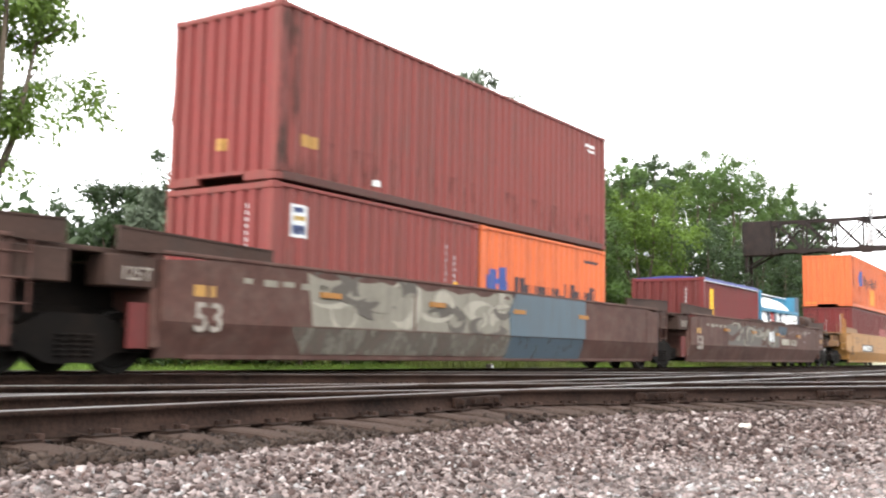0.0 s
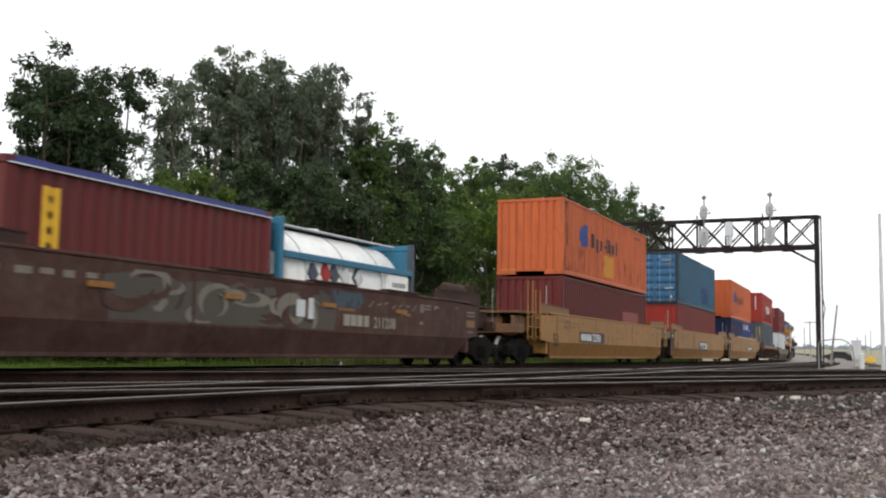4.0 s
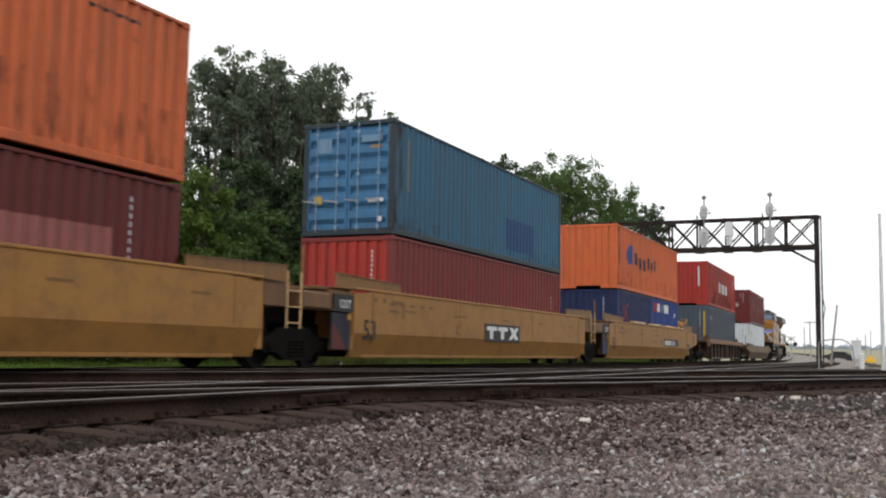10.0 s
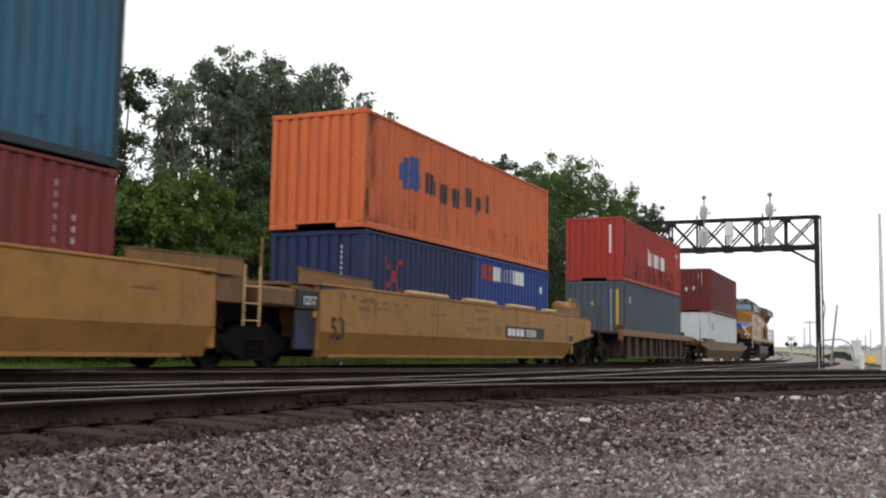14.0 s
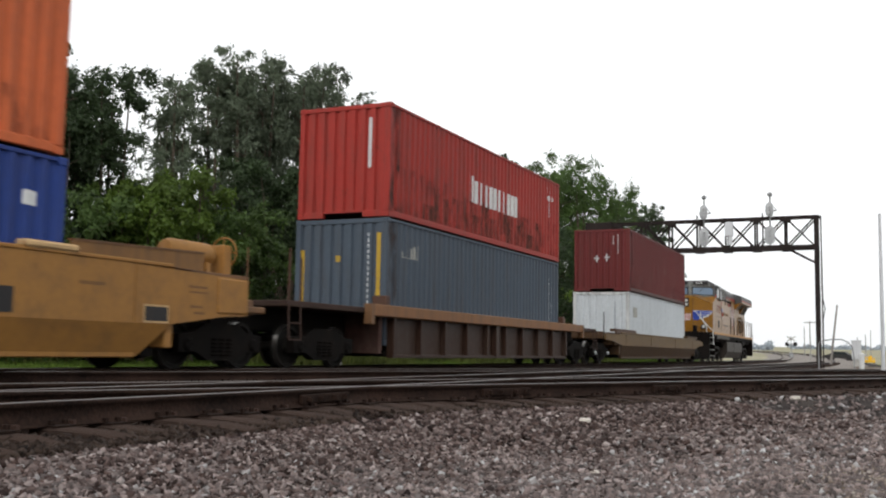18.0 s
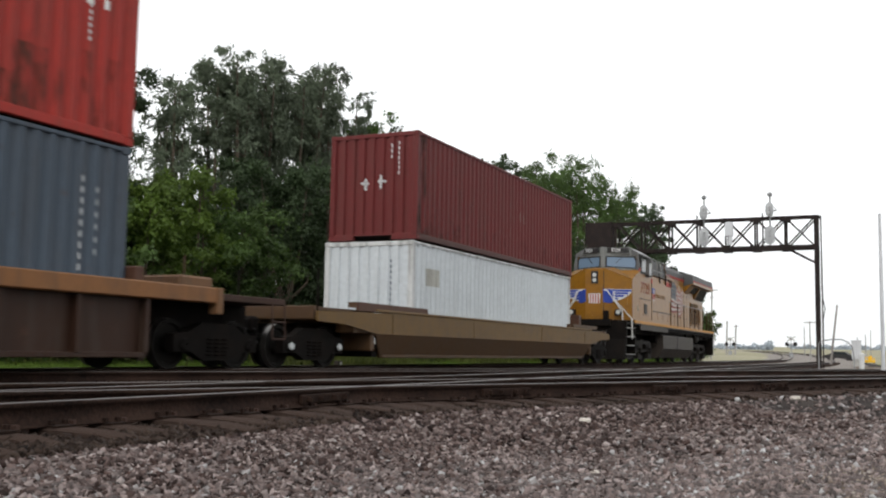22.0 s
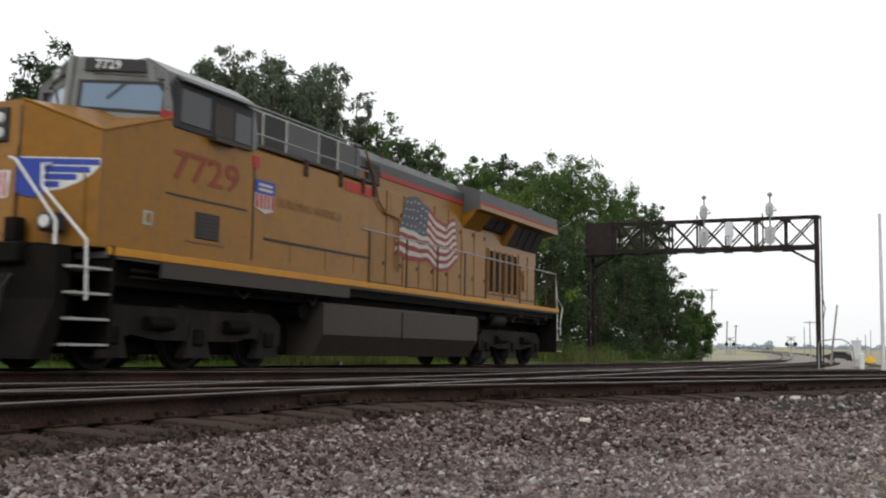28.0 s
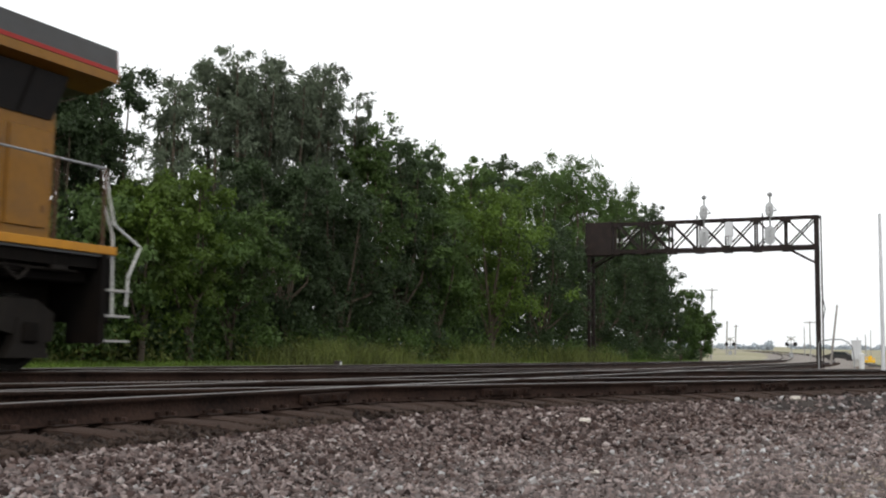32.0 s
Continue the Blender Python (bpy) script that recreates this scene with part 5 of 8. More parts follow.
def cars():
    # the brown articulated car
    for u, ends, tr in ((-86.8, ("hinge", "hinge"), [9.9]), (-67.05, ("hinge", "hinge"), [9.85]), (-47.4, ("hinge", "coupler"), [9.9])):
        c = well_car("well_car", "weathered brown steel well car of a stack train", car_brown, car_brown, ends, tr, rust_iron, reach=8.85, group="brown articulated well cars", half=8.75 if u < -60 else 8.3)
        ride(c, u)
        h = 8.75 if u < -60 else 8.3
        numerals(c, "53", -h + 0.55, 0.60, 0.42, faded_white)
        part("worn_patch", Shape().box(-h + 0.55, -h + 0.95, -1.4255, -1.41, 1.08, 1.24), worn_yellow, c, "worn orange reflector patch")
        numerals(c, "125T", -h - 0.66, 1.24, 0.18, faded_white, -1.365)
        for k, w in enumerate((0.18, 0.3, 0.25, 0.2, 0.22)):
            part("stencil_bar", Shape().box(-h + 1.5 + 0.42 * k, -h + 1.5 + 0.42 * k + w, -1.4235, -1.41, 1.32 - 0.02 * (k % 2), 1.40), graffiti_grey, c)
        for k in range(4):
            part("reflector", Shape().box(-h + 3.2 + 3.1 * k, -h + 3.7 + 3.1 * k, -1.4625, -1.41, 1.20, 1.29), reflector_orange, c)
        if u == -67.05:
            sprayed(c, 3, -h + 2.9, 0.75, 0.74, 1.60, graffiti_grey, graffiti_dark, graffiti_pale)
            part("mural_field", slab([(0.55, 0.73), (4.1, 0.73), (4.1, 1.2), (4.1, 1.62), (0.75, 1.62), (0.5, 1.2)], -1.4480, -1.40), graffiti_blue, c, "grey-blue sprayed field")
            low = Shape()
            q = [(-6.2, 0.715, 1.424), (0.6, 0.715, 1.424), (0.6, 0.30, 1.279), (-5.8, 0.30, 1.279)]
            low.v = [(x, -y, z) for x, z, y in q]
            low.f = [(0, 1, 2, 3)]
            part("mural_field", low, mural_soft, c, "faded grey-brown sprayed field")
            low = Shape()
            q = [(0.55, 0.715, 1.424), (4.1, 0.715, 1.424), (4.1, 0.26, 1.262), (0.55, 0.26, 1.262)]
            low.v = [(x, -y, z) for x, z, y in q]
            low.f = [(0, 1, 2, 3)]
            part("mural_field", low, mural_blue, c)
        if u == -47.4:
            sprayed(c, 8, -4.8, 1.7, 0.76, 1.52, graffiti_dark, car_brown, graffiti_grey)
            for k in range(3):
                part("deck_plate", Shape().box(-2.2 + 3.0 * k, -0.6 + 3.0 * k, -1.47, -1.22, 1.67, 1.72, 0.01), rust_iron, c, "rusty hinged plate")
            numerals(c, "211208", 3.22, 0.85, 0.24, graffiti_pale)
            for k in range(4):
                part("lettering_block", Shape().box(1.95 + 0.27 * k, 2.16 + 0.27 * k, -1.4465, -1.41, 0.86, 1.09), graffiti_pale, c)
            for x0, x1, z0, z1, m in ((5.44, 5.63, 1.27, 1.46, mark_faint), (5.66, 6.02, 1.42, 1.46, mark_faint), (5.66, 6.02, 1.34, 1.38, mark_faint), (6.2, 6.3, 1.36, 1.46, mark_faint), (6.32, 6.44, 1.40, 1.46, mark_faint),
                                      (7.43, 7.60, 1.42, 1.50, mark_faint), (8.13, 8.66, 1.36, 1.40, mark_faint), (8.13, 8.66, 1.28, 1.31, mark_faint), (8.13, 8.66, 1.0, 1.18, rust_yellow), (8.2, 8.6, 0.86, 0.89, mark_faint),
                                      (4.45, 4.95, 1.15, 1.22, rust_yellow), (5.45, 5.6, 0.98, 1.06, mark_faint), (1.75, 2.4, 1.16, 1.22, rust_yellow)):
                part("stencil_bar", Shape().box(x0, x1, -1.4235, -1.41, z0, z1), m, c)
            part("mural_field", slab([(1.5, 1.24), (2.6, 1.24), (2.78, 1.40), (2.72, 1.54), (1.5, 1.56)], -1.4240, -1.40), mural_blue, c, "blue-grey sprayed patch")
            for k in range(7):
                part("chalk_mark", Shape().beam((3.0 + 0.34 * k, -1.424, 1.28 + 0.05 * (k % 3)), (3.2 + 0.34 * k, -1.424, 1.42 - 0.04 * (k % 2)), 0.006, 0.025), mark_faint, c)
            reservoir(c, 9.15, rust_iron)
            end_rails(c, 10.3, 1, mast_grey)
            part("stencil_bar", Shape().box(0.2, 0.5, -1.4435, -1.41, 0.98, 1.3), off_white, c)
            part("stencil_bar", Shape().box(0.62, 0.8, -1.4435, -1.41, 0.95, 1.35), off_white, c)
        end_ladder(c, -h - 2.2, car_brown, 1.62)
        part("red_panel", Shape().box(-h - 0.45, -h - 0.10, -1.30, -1.26, 0.35, 0.95), maroon, c)
    # the yellow articulated car
    for k, (u, ends, tr) in enumerate(((-24.53, ("coupler", "hinge"), [-9.85, 9.75]), (-5.0, ("hinge", "hinge"), [9.75]), (14.56, ("hinge", "coupler"), [9.85]))):
        c = well_car("well_car", "mustard-yellow steel well car of a stack train", car_yellow, car_yellow, ends, tr, deck_tan, reach=8.95 if k == 0 else 10.12, group="yellow articulated well cars", plate_skin=rust_yellow)
        ride(c, u)
        numerals(c, "53", -7.78, 0.60, 0.43, black, -1.428)
        if k == 0:
            part("number_board", Shape().box(-4.81, -1.66, -1.428, -1.41, 0.76, 1.13), black, c, "black number board")
            for i, w in enumerate((0.26, 0.24, 0.24, 0.26)):
                part("stencil_bar", Shape().box(-4.66 + 0.33 * i, -4.66 + 0.33 * i + w, -1.434, -1.42, 0.83, 1.06), white, c)
            words("732903", 0.28, white, "painted_number", c, pose(-3.26, -1.432, 0.81))
            end_rails(c, -10.3, -1, deck_tan)
            end_ladder(c, -9.9, car_yellow, 2.55)
            end_ladder(c, -9.2, car_yellow, 2.3)
        if k == 1:
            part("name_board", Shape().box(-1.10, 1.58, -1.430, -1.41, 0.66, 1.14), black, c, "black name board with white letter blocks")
            for i in range(2):
                part("lettering_block", Shape().box(-0.95 + 0.82 * i, -0.23 + 0.82 * i, -1.436, -1.42, 0.96, 1.07), white, c)
                part("lettering_block", Shape().box(-0.74 + 0.82 * i, -0.52 + 0.82 * i, -1.436, -1.42, 0.73, 0.96), white, c)
            part("lettering_block", Shape().prism([(0.68, 0.73), (0.92, 0.73), (1.48, 1.07), (1.22, 1.07)], "y", -1.436, -1.42), white, c)
            part("lettering_block", Shape().prism([(1.18, 0.73), (1.46, 0.73), (1.00, 1.07), (0.72, 1.07)], "y", -1.438, -1.432), white, c)
        if k == 2:
            part("number_board", Shape().box(1.78, 5.08, -1.428, -1.41, 0.78, 1.12), black, c, "black number board")
            for i, w in enumerate((0.22, 0.2, 0.2, 0.22)):
                part("stencil_bar", Shape().box(1.95 + 0.34 * i, 1.95 + 0.34 * i + w * 1.2, -1.434, -1.42, 0.84, 1.05), white, c)
            words("732903", 0.22, white, "painted_number", c, pose(3.42, -1.432, 0.84))
            part("number_board", Shape().box(7.55, 8.05, -1.428, -1.41, 0.76, 0.98), black, c)
            part("board_edge", Shape().box(7.52, 8.08, -1.425, -1.41, 0.73, 1.01), pad_yellow, c)
            part("end_box", Shape().box(9.28, 10.07, -1.45, -1.30, 0.94, 1.53, 0.02), car_yellow, c)
            for x0, x1, z0, z1 in ((8.55, 9.0, 1.32, 1.36), (8.55, 9.0, 1.24, 1.27), (8.6, 8.9, 1.0, 1.04), (8.7, 8.95, 0.9, 0.94)):
                part("stencil_bar", Shape().box(x0, x1, -1.4235, -1.41, z0, z1), mark_brown, c)
            part("corner_step", Shape().box(10.12, 10.75, -1.35, -1.05, 0.98, 1.10, 0.02), deck_tan, c)
            reservoir(c, 9.5, car_yellow)
            end_rails(c, 10.3, 1, deck_tan)
            for i in range(4):
                part("hinged_plate", Shape().box((-4.3, -0.98, 2.12, 5.2)[i], (-2.2, 1.0, 4.14, 6.15)[i], -1.47, -1.25, 1.655, 1.76, 0.03), pad_yellow, c)
        if ends[0] == "hinge":
            numerals(c, "125T", -8.76, 1.22, 0.17, off_white, -1.404)
            part("capacity_panel", Shape().box(-8.95, -8.18, -1.400, -1.35, 1.14, 1.49), black, c)
            part("bracket", Shape().box(-10.12, -9.03, -1.40, -0.9, 1.14, 1.50, 0.05), deck_tan, c)
            part("reflector", Shape().box(-8.36, -8.24, -1.40, -1.35, 0.98, 1.10), worn_yellow, c)
            end_ladder(c, -10.40, pad_yellow, 1.82, 0.46)
            part("grab_post", Shape().tube((-10.12, -1.38, 1.0), (-10.12, -1.38, 2.35), 0.02), car_yellow, c)
            part("end_panel", Shape().box(-8.95, -8.17, -1.36, -1.30, 0.36, 1.12, 0.01), slate_navy, c, "dark slate end panel")
            part("end_patch", Shape().prism([(-8.94, 0.38), (-8.40, 0.38), (-8.62, 0.66), (-8.94, 0.92)], "y", -1.366, -1.355), maroon if k == 1 else navy, c)
        for i in range(5):
            part("stencil_bar", Shape().box(-6.6 + 0.5 * i, -6.35 + 0.5 * i, -1.4235, -1.41, 1.36, 1.42), mark_brown, c)
            part("worn_patch", Shape().box(-5.8 + 3.0 * i, -5.3 + 3.0 * i, -1.4235, -1.41, 1.23, 1.28), mark_brown, c)
        for x0, x1, z0, z1 in ((-7.32, -7.16, 1.40, 1.50), (-6.92, -6.76, 1.40, 1.50), (-6.50, -5.95, 1.38, 1.47), (-6.62, -6.12, 1.19, 1.27), (-5.98, -5.88, 1.10, 1.40), (-3.15, -2.75, 1.22, 1.27)):
            part("stencil_bar", Shape().box(x0, x1, -1.4235, -1.41, z0, z1), mark_brown, c)
        if k == 2:
            for x0, x1, z0, z1 in ((-1.06, 0.17, 0.96, 1.0), (-1.0, 0.05, 0.90, 0.93), (-0.46, 0.5, 1.44, 1.49), (-0.3, 0.2, 1.2, 1.26), (1.06, 1.44, 1.03, 1.07), (1.06, 1.44, 0.82, 0.86), (1.06, 1.12, 0.82, 1.07), (1.38, 1.44, 0.82, 1.07), (1.2, 1.3, 0.86, 1.03)):
                part("stencil_bar", Shape().box(x0, x1, -1.4235, -1.41, z0, z1), mark_brown, c)
            part("stencil_ring", Shape().lathe([(0.11, -1.4235), (0.14, -1.4235), (0.14, -1.41)], "y", 18, (0.49, 0, 0.95)), mark_brown, c)
        else:
            o = 0.0 if k else 1.9
            for x0, x1, z0, z1 in ((-2.97, -2.73, 1.0, 1.04), (-2.97, -2.73, 0.80, 0.84), (-2.97, -2.90, 0.80, 1.04)):
                part("stencil_bar", Shape().box(x0 + o, x1 + o, -1.4235, -1.41, z0, z1), mark_brown, c)
            if k == 0:
                part("stencil_bar", Shape().box(0.1, 1.4, -1.4235, -1.41, 0.96, 1.0), mark_brown, c)
                part("stencil_ring", Shape().lathe([(0.11, -1.4235), (0.14, -1.4235), (0.14, -1.41)], "y", 18, (-0.35, 0, 0.95)), mark_brown, c)
    # the ribbed car
    ride(ribbed_car(), 36.19)
    # the low-sided car before the locomotive
    c = well_car("well_car", "low-sided weathered brown and tan well car", low_tan, low_brown, ("coupler", "coupler"), [-10.05, 10.05], low_brown, sheet=1.24, group="single well cars", half=8.1)
    ride(c, 57.80)
    part("side_fence", Shape().box(-8.9, -5.5, -1.41, -1.36, 1.18, 1.37, 0.01), deck_brown, c)
    for a, y, z in ((-10.3, -1.3, 1.95), (-9.9, 0.9, 2.0)):
        part("grab_post", Shape().tube((a, y, 1.1), (a, y, z), 0.02), truck_iron, c)
    for a in (-10.94, -9.16):
        part("bearing_cap", Shape().lathe([(0.0, -1.175), (0.06, -1.175), (0.075, -1.14)], "y", 14, (a, 0, 0.42)), off_white, c, "white painted bearing cap")
    part("brake_stand", Shape().box(9.2, 9.5, -0.6, -0.2, 1.15, 1.8, 0.02), deck_brown, c)


def ribbed_car():
    """A well car with an open girder side: a heavy top beam over a ribbed well wall."""
    c = thing("ribbed_well_car", "brown well car with a tan top beam and ribbed sides", "well car", "single well cars")
    for sy in (-1, 1):
        part("top_beam", Shape().box(-7.2, 8.1, *sorted((sy * 1.30, sy * 1.47)), 1.10, 1.36, 0.02), beam_tan, c)
        part("heavy_rib", Shape().box(0.10, 0.34, *sorted((sy * 1.27, sy * 1.42)), 0.24, 1.12, 0.01), rib_brown, c)
        part("well_wall", Shape().box(-6.0, 6.45, *sorted((sy * 1.22, sy * 1.27)), 0.23, 1.12), rib_brown, c)
        part("bottom_chord", Shape().box(-6.0, 6.45, *sorted((sy * 1.20, sy * 1.38)), 0.20, 0.28, 0.01), rib_brown, c)
        for i in range(10):
            x = -5.95 + i * 1.375
            part("rib", Shape().box(x - 0.05, x + 0.05, *sorted((sy * 1.27, sy * 1.40)), 0.27, 1.10, 0.008), rib_brown, c)
        for x in (-7.2, 8.0):
            part("beam_end", Shape().box(x - 0.02, x + 0.14, *sorted((sy * 1.30, sy * 1.49)), 0.92, 1.36, 0.01), deck_tan, c)
    for sx in (-1, 1):
        part("end_platform", Shape().box(*sorted((sx * 6.2, sx * 10.2)), -1.32, 1.32, 1.16, 1.28, 0.015), rust_iron, c)
        part("centre_sill", Shape().box(*sorted((sx * 6.2, sx * 10.3)), -0.35, 0.35, 0.70, 1.18, 0.02), truck_iron, c)
        part("side_step", Shape().pipe([(sx * 9.75, -1.33, 1.2), (sx * 9.75, -1.36, 0.54), (sx * 10.15, -1.36, 0.54), (sx * 10.15, -1.33, 1.2)], 0.018).tube((sx * 9.75, -1.36, 0.85), (sx * 10.15, -1.36, 0.85), 0.016), rust_iron, c)
        part("bulkhead", Shape().box(*sorted((sx * 6.25, sx * 6.4)), -1.22, 1.22, 0.3, 1.2), car_brown, c)
        coupler(c, sx * 10.75, sx)
        part("container_guide", Shape().box(*sorted((sx * 6.15, sx * 6.35)), -1.36, -1.0, 1.28, 1.58, 0.02), deck_brown, c)
    part("brake_box", Shape().box(8.2, 9.1, -0.5, 0.4, 1.28, 1.62, 0.04), deck_tan, c, "tan brake gear box")
    for a, y, z in ((-10.1, -1.3, 2.25), (-9.7, -1.3, 2.1), (9.6, 0.6, 2.1)):
        part("grab_post", Shape().tube((a, y, 1.25), (a, y, z), 0.02), deck_brown, c)
    for x in np.arange(-6.0, 6.5, 1.6):
        part("cross_member", Shape().box(x - 0.1, x + 0.1, -1.2, 1.2, 0.24, 0.36), truck_iron, c)
    truck(c, -8.45)
    truck(c, 8.5)
    return c


# ---- locomotive ----
def locomotive():
    """A six-axle diesel with a wide cab at -x, a narrow hood, and flared radiator wings at +x. Its base is the rail top."""
    c = thing("locomotive", "yellow and grey six-axle diesel locomotive with a flag on its hood", "locomotive")
    W = 1.52
    FLAG_TL, FLAG_TR, FLAG_BL, FLAG_BR = Vector((0.22, 3.98)), Vector((3.02, 3.84)), Vector((-0.42, 2.52)), Vector((3.22, 2.66))
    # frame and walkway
    # Solid filler block, added to stop light and grass showing through below the frame.
    part("underbody_filler", Shape().box(-9.7, 9.8, -0.62, 0.62, 0.24, 1.30, 0.04), truck_iron, c)
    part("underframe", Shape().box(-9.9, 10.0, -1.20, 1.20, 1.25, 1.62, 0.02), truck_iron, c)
    for sy in (-1, 1):
        y = sorted((sy * (W - 0.05), sy * W))
        part("walkway_edge", Shape().box(-10.05, 10.15, *y, 1.67, 1.79, 0.008), loco_stripe, c, "yellow walkway edge")
        part("walkway_skirt", Shape().box(-8.9, -3.2, *sorted((sy * (W - 0.06), sy * (W - 0.01))), 1.42, 1.67), loco_tank, c)
        part("walkway_skirt", Shape().box(-3.2, 10.1, *sorted((sy * (W - 0.16), sy * (W - 0.10))), 1.46, 1.67), truck_iron, c)
    part("walkway", Shape().box(-10.05, 10.15, -W + 0.04, W - 0.04, 1.63, 1.72), loco_grey, c)
    # nose: faceted, its front in two planes that meet on the middle line
    n = Shape()
    zb = 1.78
    left = [(-10.20, -1.45), (-10.72, -0.40), (-10.72, 0.40), (-10.20, 1.45)]
    tops = [3.47, 3.90, 3.90, 3.47]
    n.v = [(x, y, zb) for x, y in left] + [(x, y, z) for (x, y), z in zip(left, tops)] + [(-8.70, -1.47, zb), (-8.70, 1.47, zb), (-8.70, -1.47, 3.98), (-8.70, -0.42, 4.12), (-8.70, 0.42, 4.12), (-8.70, 1.47, 3.98)]
    n.f = [(0, 1, 5, 4), (1, 2, 6, 5), (2, 3, 7, 6), (4, 5, 11, 10), (5, 6, 12, 11), (6, 7, 13, 12), (0, 4, 10, 8), (3, 9, 13, 7), (8, 10, 11, 12, 13, 9), (0, 8, 9, 3, 2, 1)]
    nose = part("nose", n, loco_yellow, c)
    part("nose_door", slab([(-0.36, 1.95), (0.36, 1.95), (0.36, 3.2), (-0.36, 3.2)], 0, 0.02), loco_yellow, nose, at=pose(-10.735, 0.0, 0, 0, 0, 90))
    part("headlight_box", Shape().box(-10.76, -10.70, -0.15, 0.15, 3.28, 3.80, 0.02), black, nose)
    for z in (3.42, 3.64):
        part("headlight", Shape().lathe([(0.0, -10.785), (0.075, -10.785), (0.09, -10.75)], "x", 14, (0, 0, z)), lamp_glass, nose)
    part("door_frame", Shape().box(-10.735, -10.715, -0.40, -0.375, 1.95, 3.80), loco_tank, nose)
    for sy in (-1, 1):
        part("corner_seam", Shape().tube((-10.205, sy * 1.452, 1.9), (-10.205, sy * 1.452, 3.46), 0.012, 6), rust_yellow, nose)
        part("nose_edge", Shape().tube((-10.72, sy * 0.40, 3.90), (-10.20, sy * 1.45, 3.47), 0.022, 6).tube((-10.20, sy * 1.45, 3.47), (-8.76, sy * 1.47, 3.96), 0.02, 6), loco_yellow, nose)
        part("nose_grab", Shape().tube((-10.36, sy * 1.28, 2.0), (-10.36, sy * 1.28, 2.85), 0.014, 6), loco_yellow, nose)
    part("anticlimber", Shape().box(-11.0, -10.6, -0.75, 0.75, 1.50, 1.80, 0.03).box(-10.95, -10.74, -0.62, -0.40, 1.8, 2.15, 0.02), truck_iron, c)
    for y in (-0.55, -0.40, 0.42, 0.60):
        part("brake_hose", Shape().pipe([(-10.9, y, 1.35), (-11.05, y, 1.15), (-11.1, y, 0.75), (-11.05, y + 0.05, 0.5)], 0.024), black, c)
    for sy in (-1, 1):
        part("ditch_light", Shape().box(-10.78, -10.5, *sorted((sy * 0.86, sy * 1.14)), 1.95, 2.22, 0.03), black, c)
        part("ditch_lamp", Shape().lathe([(0.0, -10.80), (0.09, -10.80), (0.10, -10.77)], "x", 12, (0, sy * 1.0, 2.09)), lamp_glass, c)
    # wings emblem on the nose: blue bars spread either side of a shield
    def on_nose(f0, f1, z0, z1, sy, lift=0.012):
        a, b = Vector((-10.72, sy * 0.40, 0)), Vector((-10.20, sy * 1.45, 0))
        out = Vector(((b - a).y * -sy, (b - a).x * sy, 0)).normalized()
        if out.x > 0:
            out = -out
        return [tuple(a.lerp(b, f) + out * lift + Vector((0, 0, z))) for f, z in ((f0, z0), (f1, z0), (f1, z1), (f0, z1))]
    for sy in (-1, 1):
        back = Shape()
        back.face([on_nose(0, f, z, z, sy, 0.008)[1] for f, z in ((0.0, 3.05), (0.99, 3.05), (0.97, 2.92), (0.88, 2.81), (0.73, 2.70), (0.52, 2.59), (0.22, 2.53), (0.0, 2.53))])
        part("emblem_back", back, white, nose)
        for i, (f1, z) in enumerate(((0.97, 2.945), (0.86, 2.835), (0.70, 2.725), (0.49, 2.615))):
            for k, (mt, lift, g) in enumerate(((wing_blue, 0.016, 0.0),)):
                s = Shape()
                p = on_nose(0.0, f1, z - g, z + 0.085 + g, sy, lift)
                s.face(p)
                part("emblem_bar", s, mt, nose)
    for sy in (-1, 1):
        s = Shape()
        p, q = on_nose(0.0, 0.30, 2.50, 3.03, sy, 0.019), on_nose(0.0, 0.16, 2.46, 2.60, sy, 0.019)
        s.face([p[0], q[1], p[1], p[2], p[3]])
        part("emblem_wing", s, wing_blue, nose, "blue painted wing")
    part("emblem_shield", Shape().prism([(-0.40, 2.52), (0.40, 2.52), (0.42, 3.05), (-0.42, 3.05)], "x", -10.745, -10.735), wing_blue, nose)
    part("emblem_shield", Shape().prism([(-0.22, 2.46), (0.22, 2.46), (0.26, 2.86), (-0.26, 2.86)], "x", -10.756, -10.746), white, nose)
    for i in range(4):
        part("emblem_stripe", Shape().box(-10.764, -10.757, -0.19 + 0.11 * i, -0.14 + 0.11 * i, 2.48, 2.84), loco_red, nose)
    # cab
    cab = Shape()
    prof = [(-1.46, 1.78), (-1.46, 4.15), (-1.36, 4.70), (-0.95, 4.94), (0.95, 4.94), (1.36, 4.70), (1.46, 4.15), (1.46, 1.78)]
    n0 = len(prof)
    cab.v = [(-8.72, y, z) for y, z in prof] + [(-6.55, y, z) for y, z in prof]
    cab.f = [tuple(range(n0 - 1, -1, -1)), tuple(range(n0, 2 * n0))] + [(k, (k + 1) % n0, n0 + (k + 1) % n0, n0 + k) for k in range(n0)]
    up = pose(0, 0, 0.20)
    cabin = part("cab", cab, loco_yellow, c)
    part("cab_roof", Shape().prism([(-1.47, 3.66), (-1.47, 3.95), (-1.37, 4.52), (-0.96, 4.77), (0.96, 4.77), (1.37, 4.52), (1.47, 3.95), (1.47, 3.66), (1.30, 3.66), (1.30, 4.40), (-1.30, 4.40), (-1.30, 3.66)], "x", -8.80, -6.50), roof_grey, cabin, "grey cab roof", at=up)
    def on_front(y, z, lift=0.0):
        """A place on the cab's front: two raked planes that meet on the middle line."""
        return (-9.50 + 0.576 * abs(y) + 0.10 * (z - 4.0) - lift * 0.866, y + (-lift if y < 0 else lift) * 0.5, z)

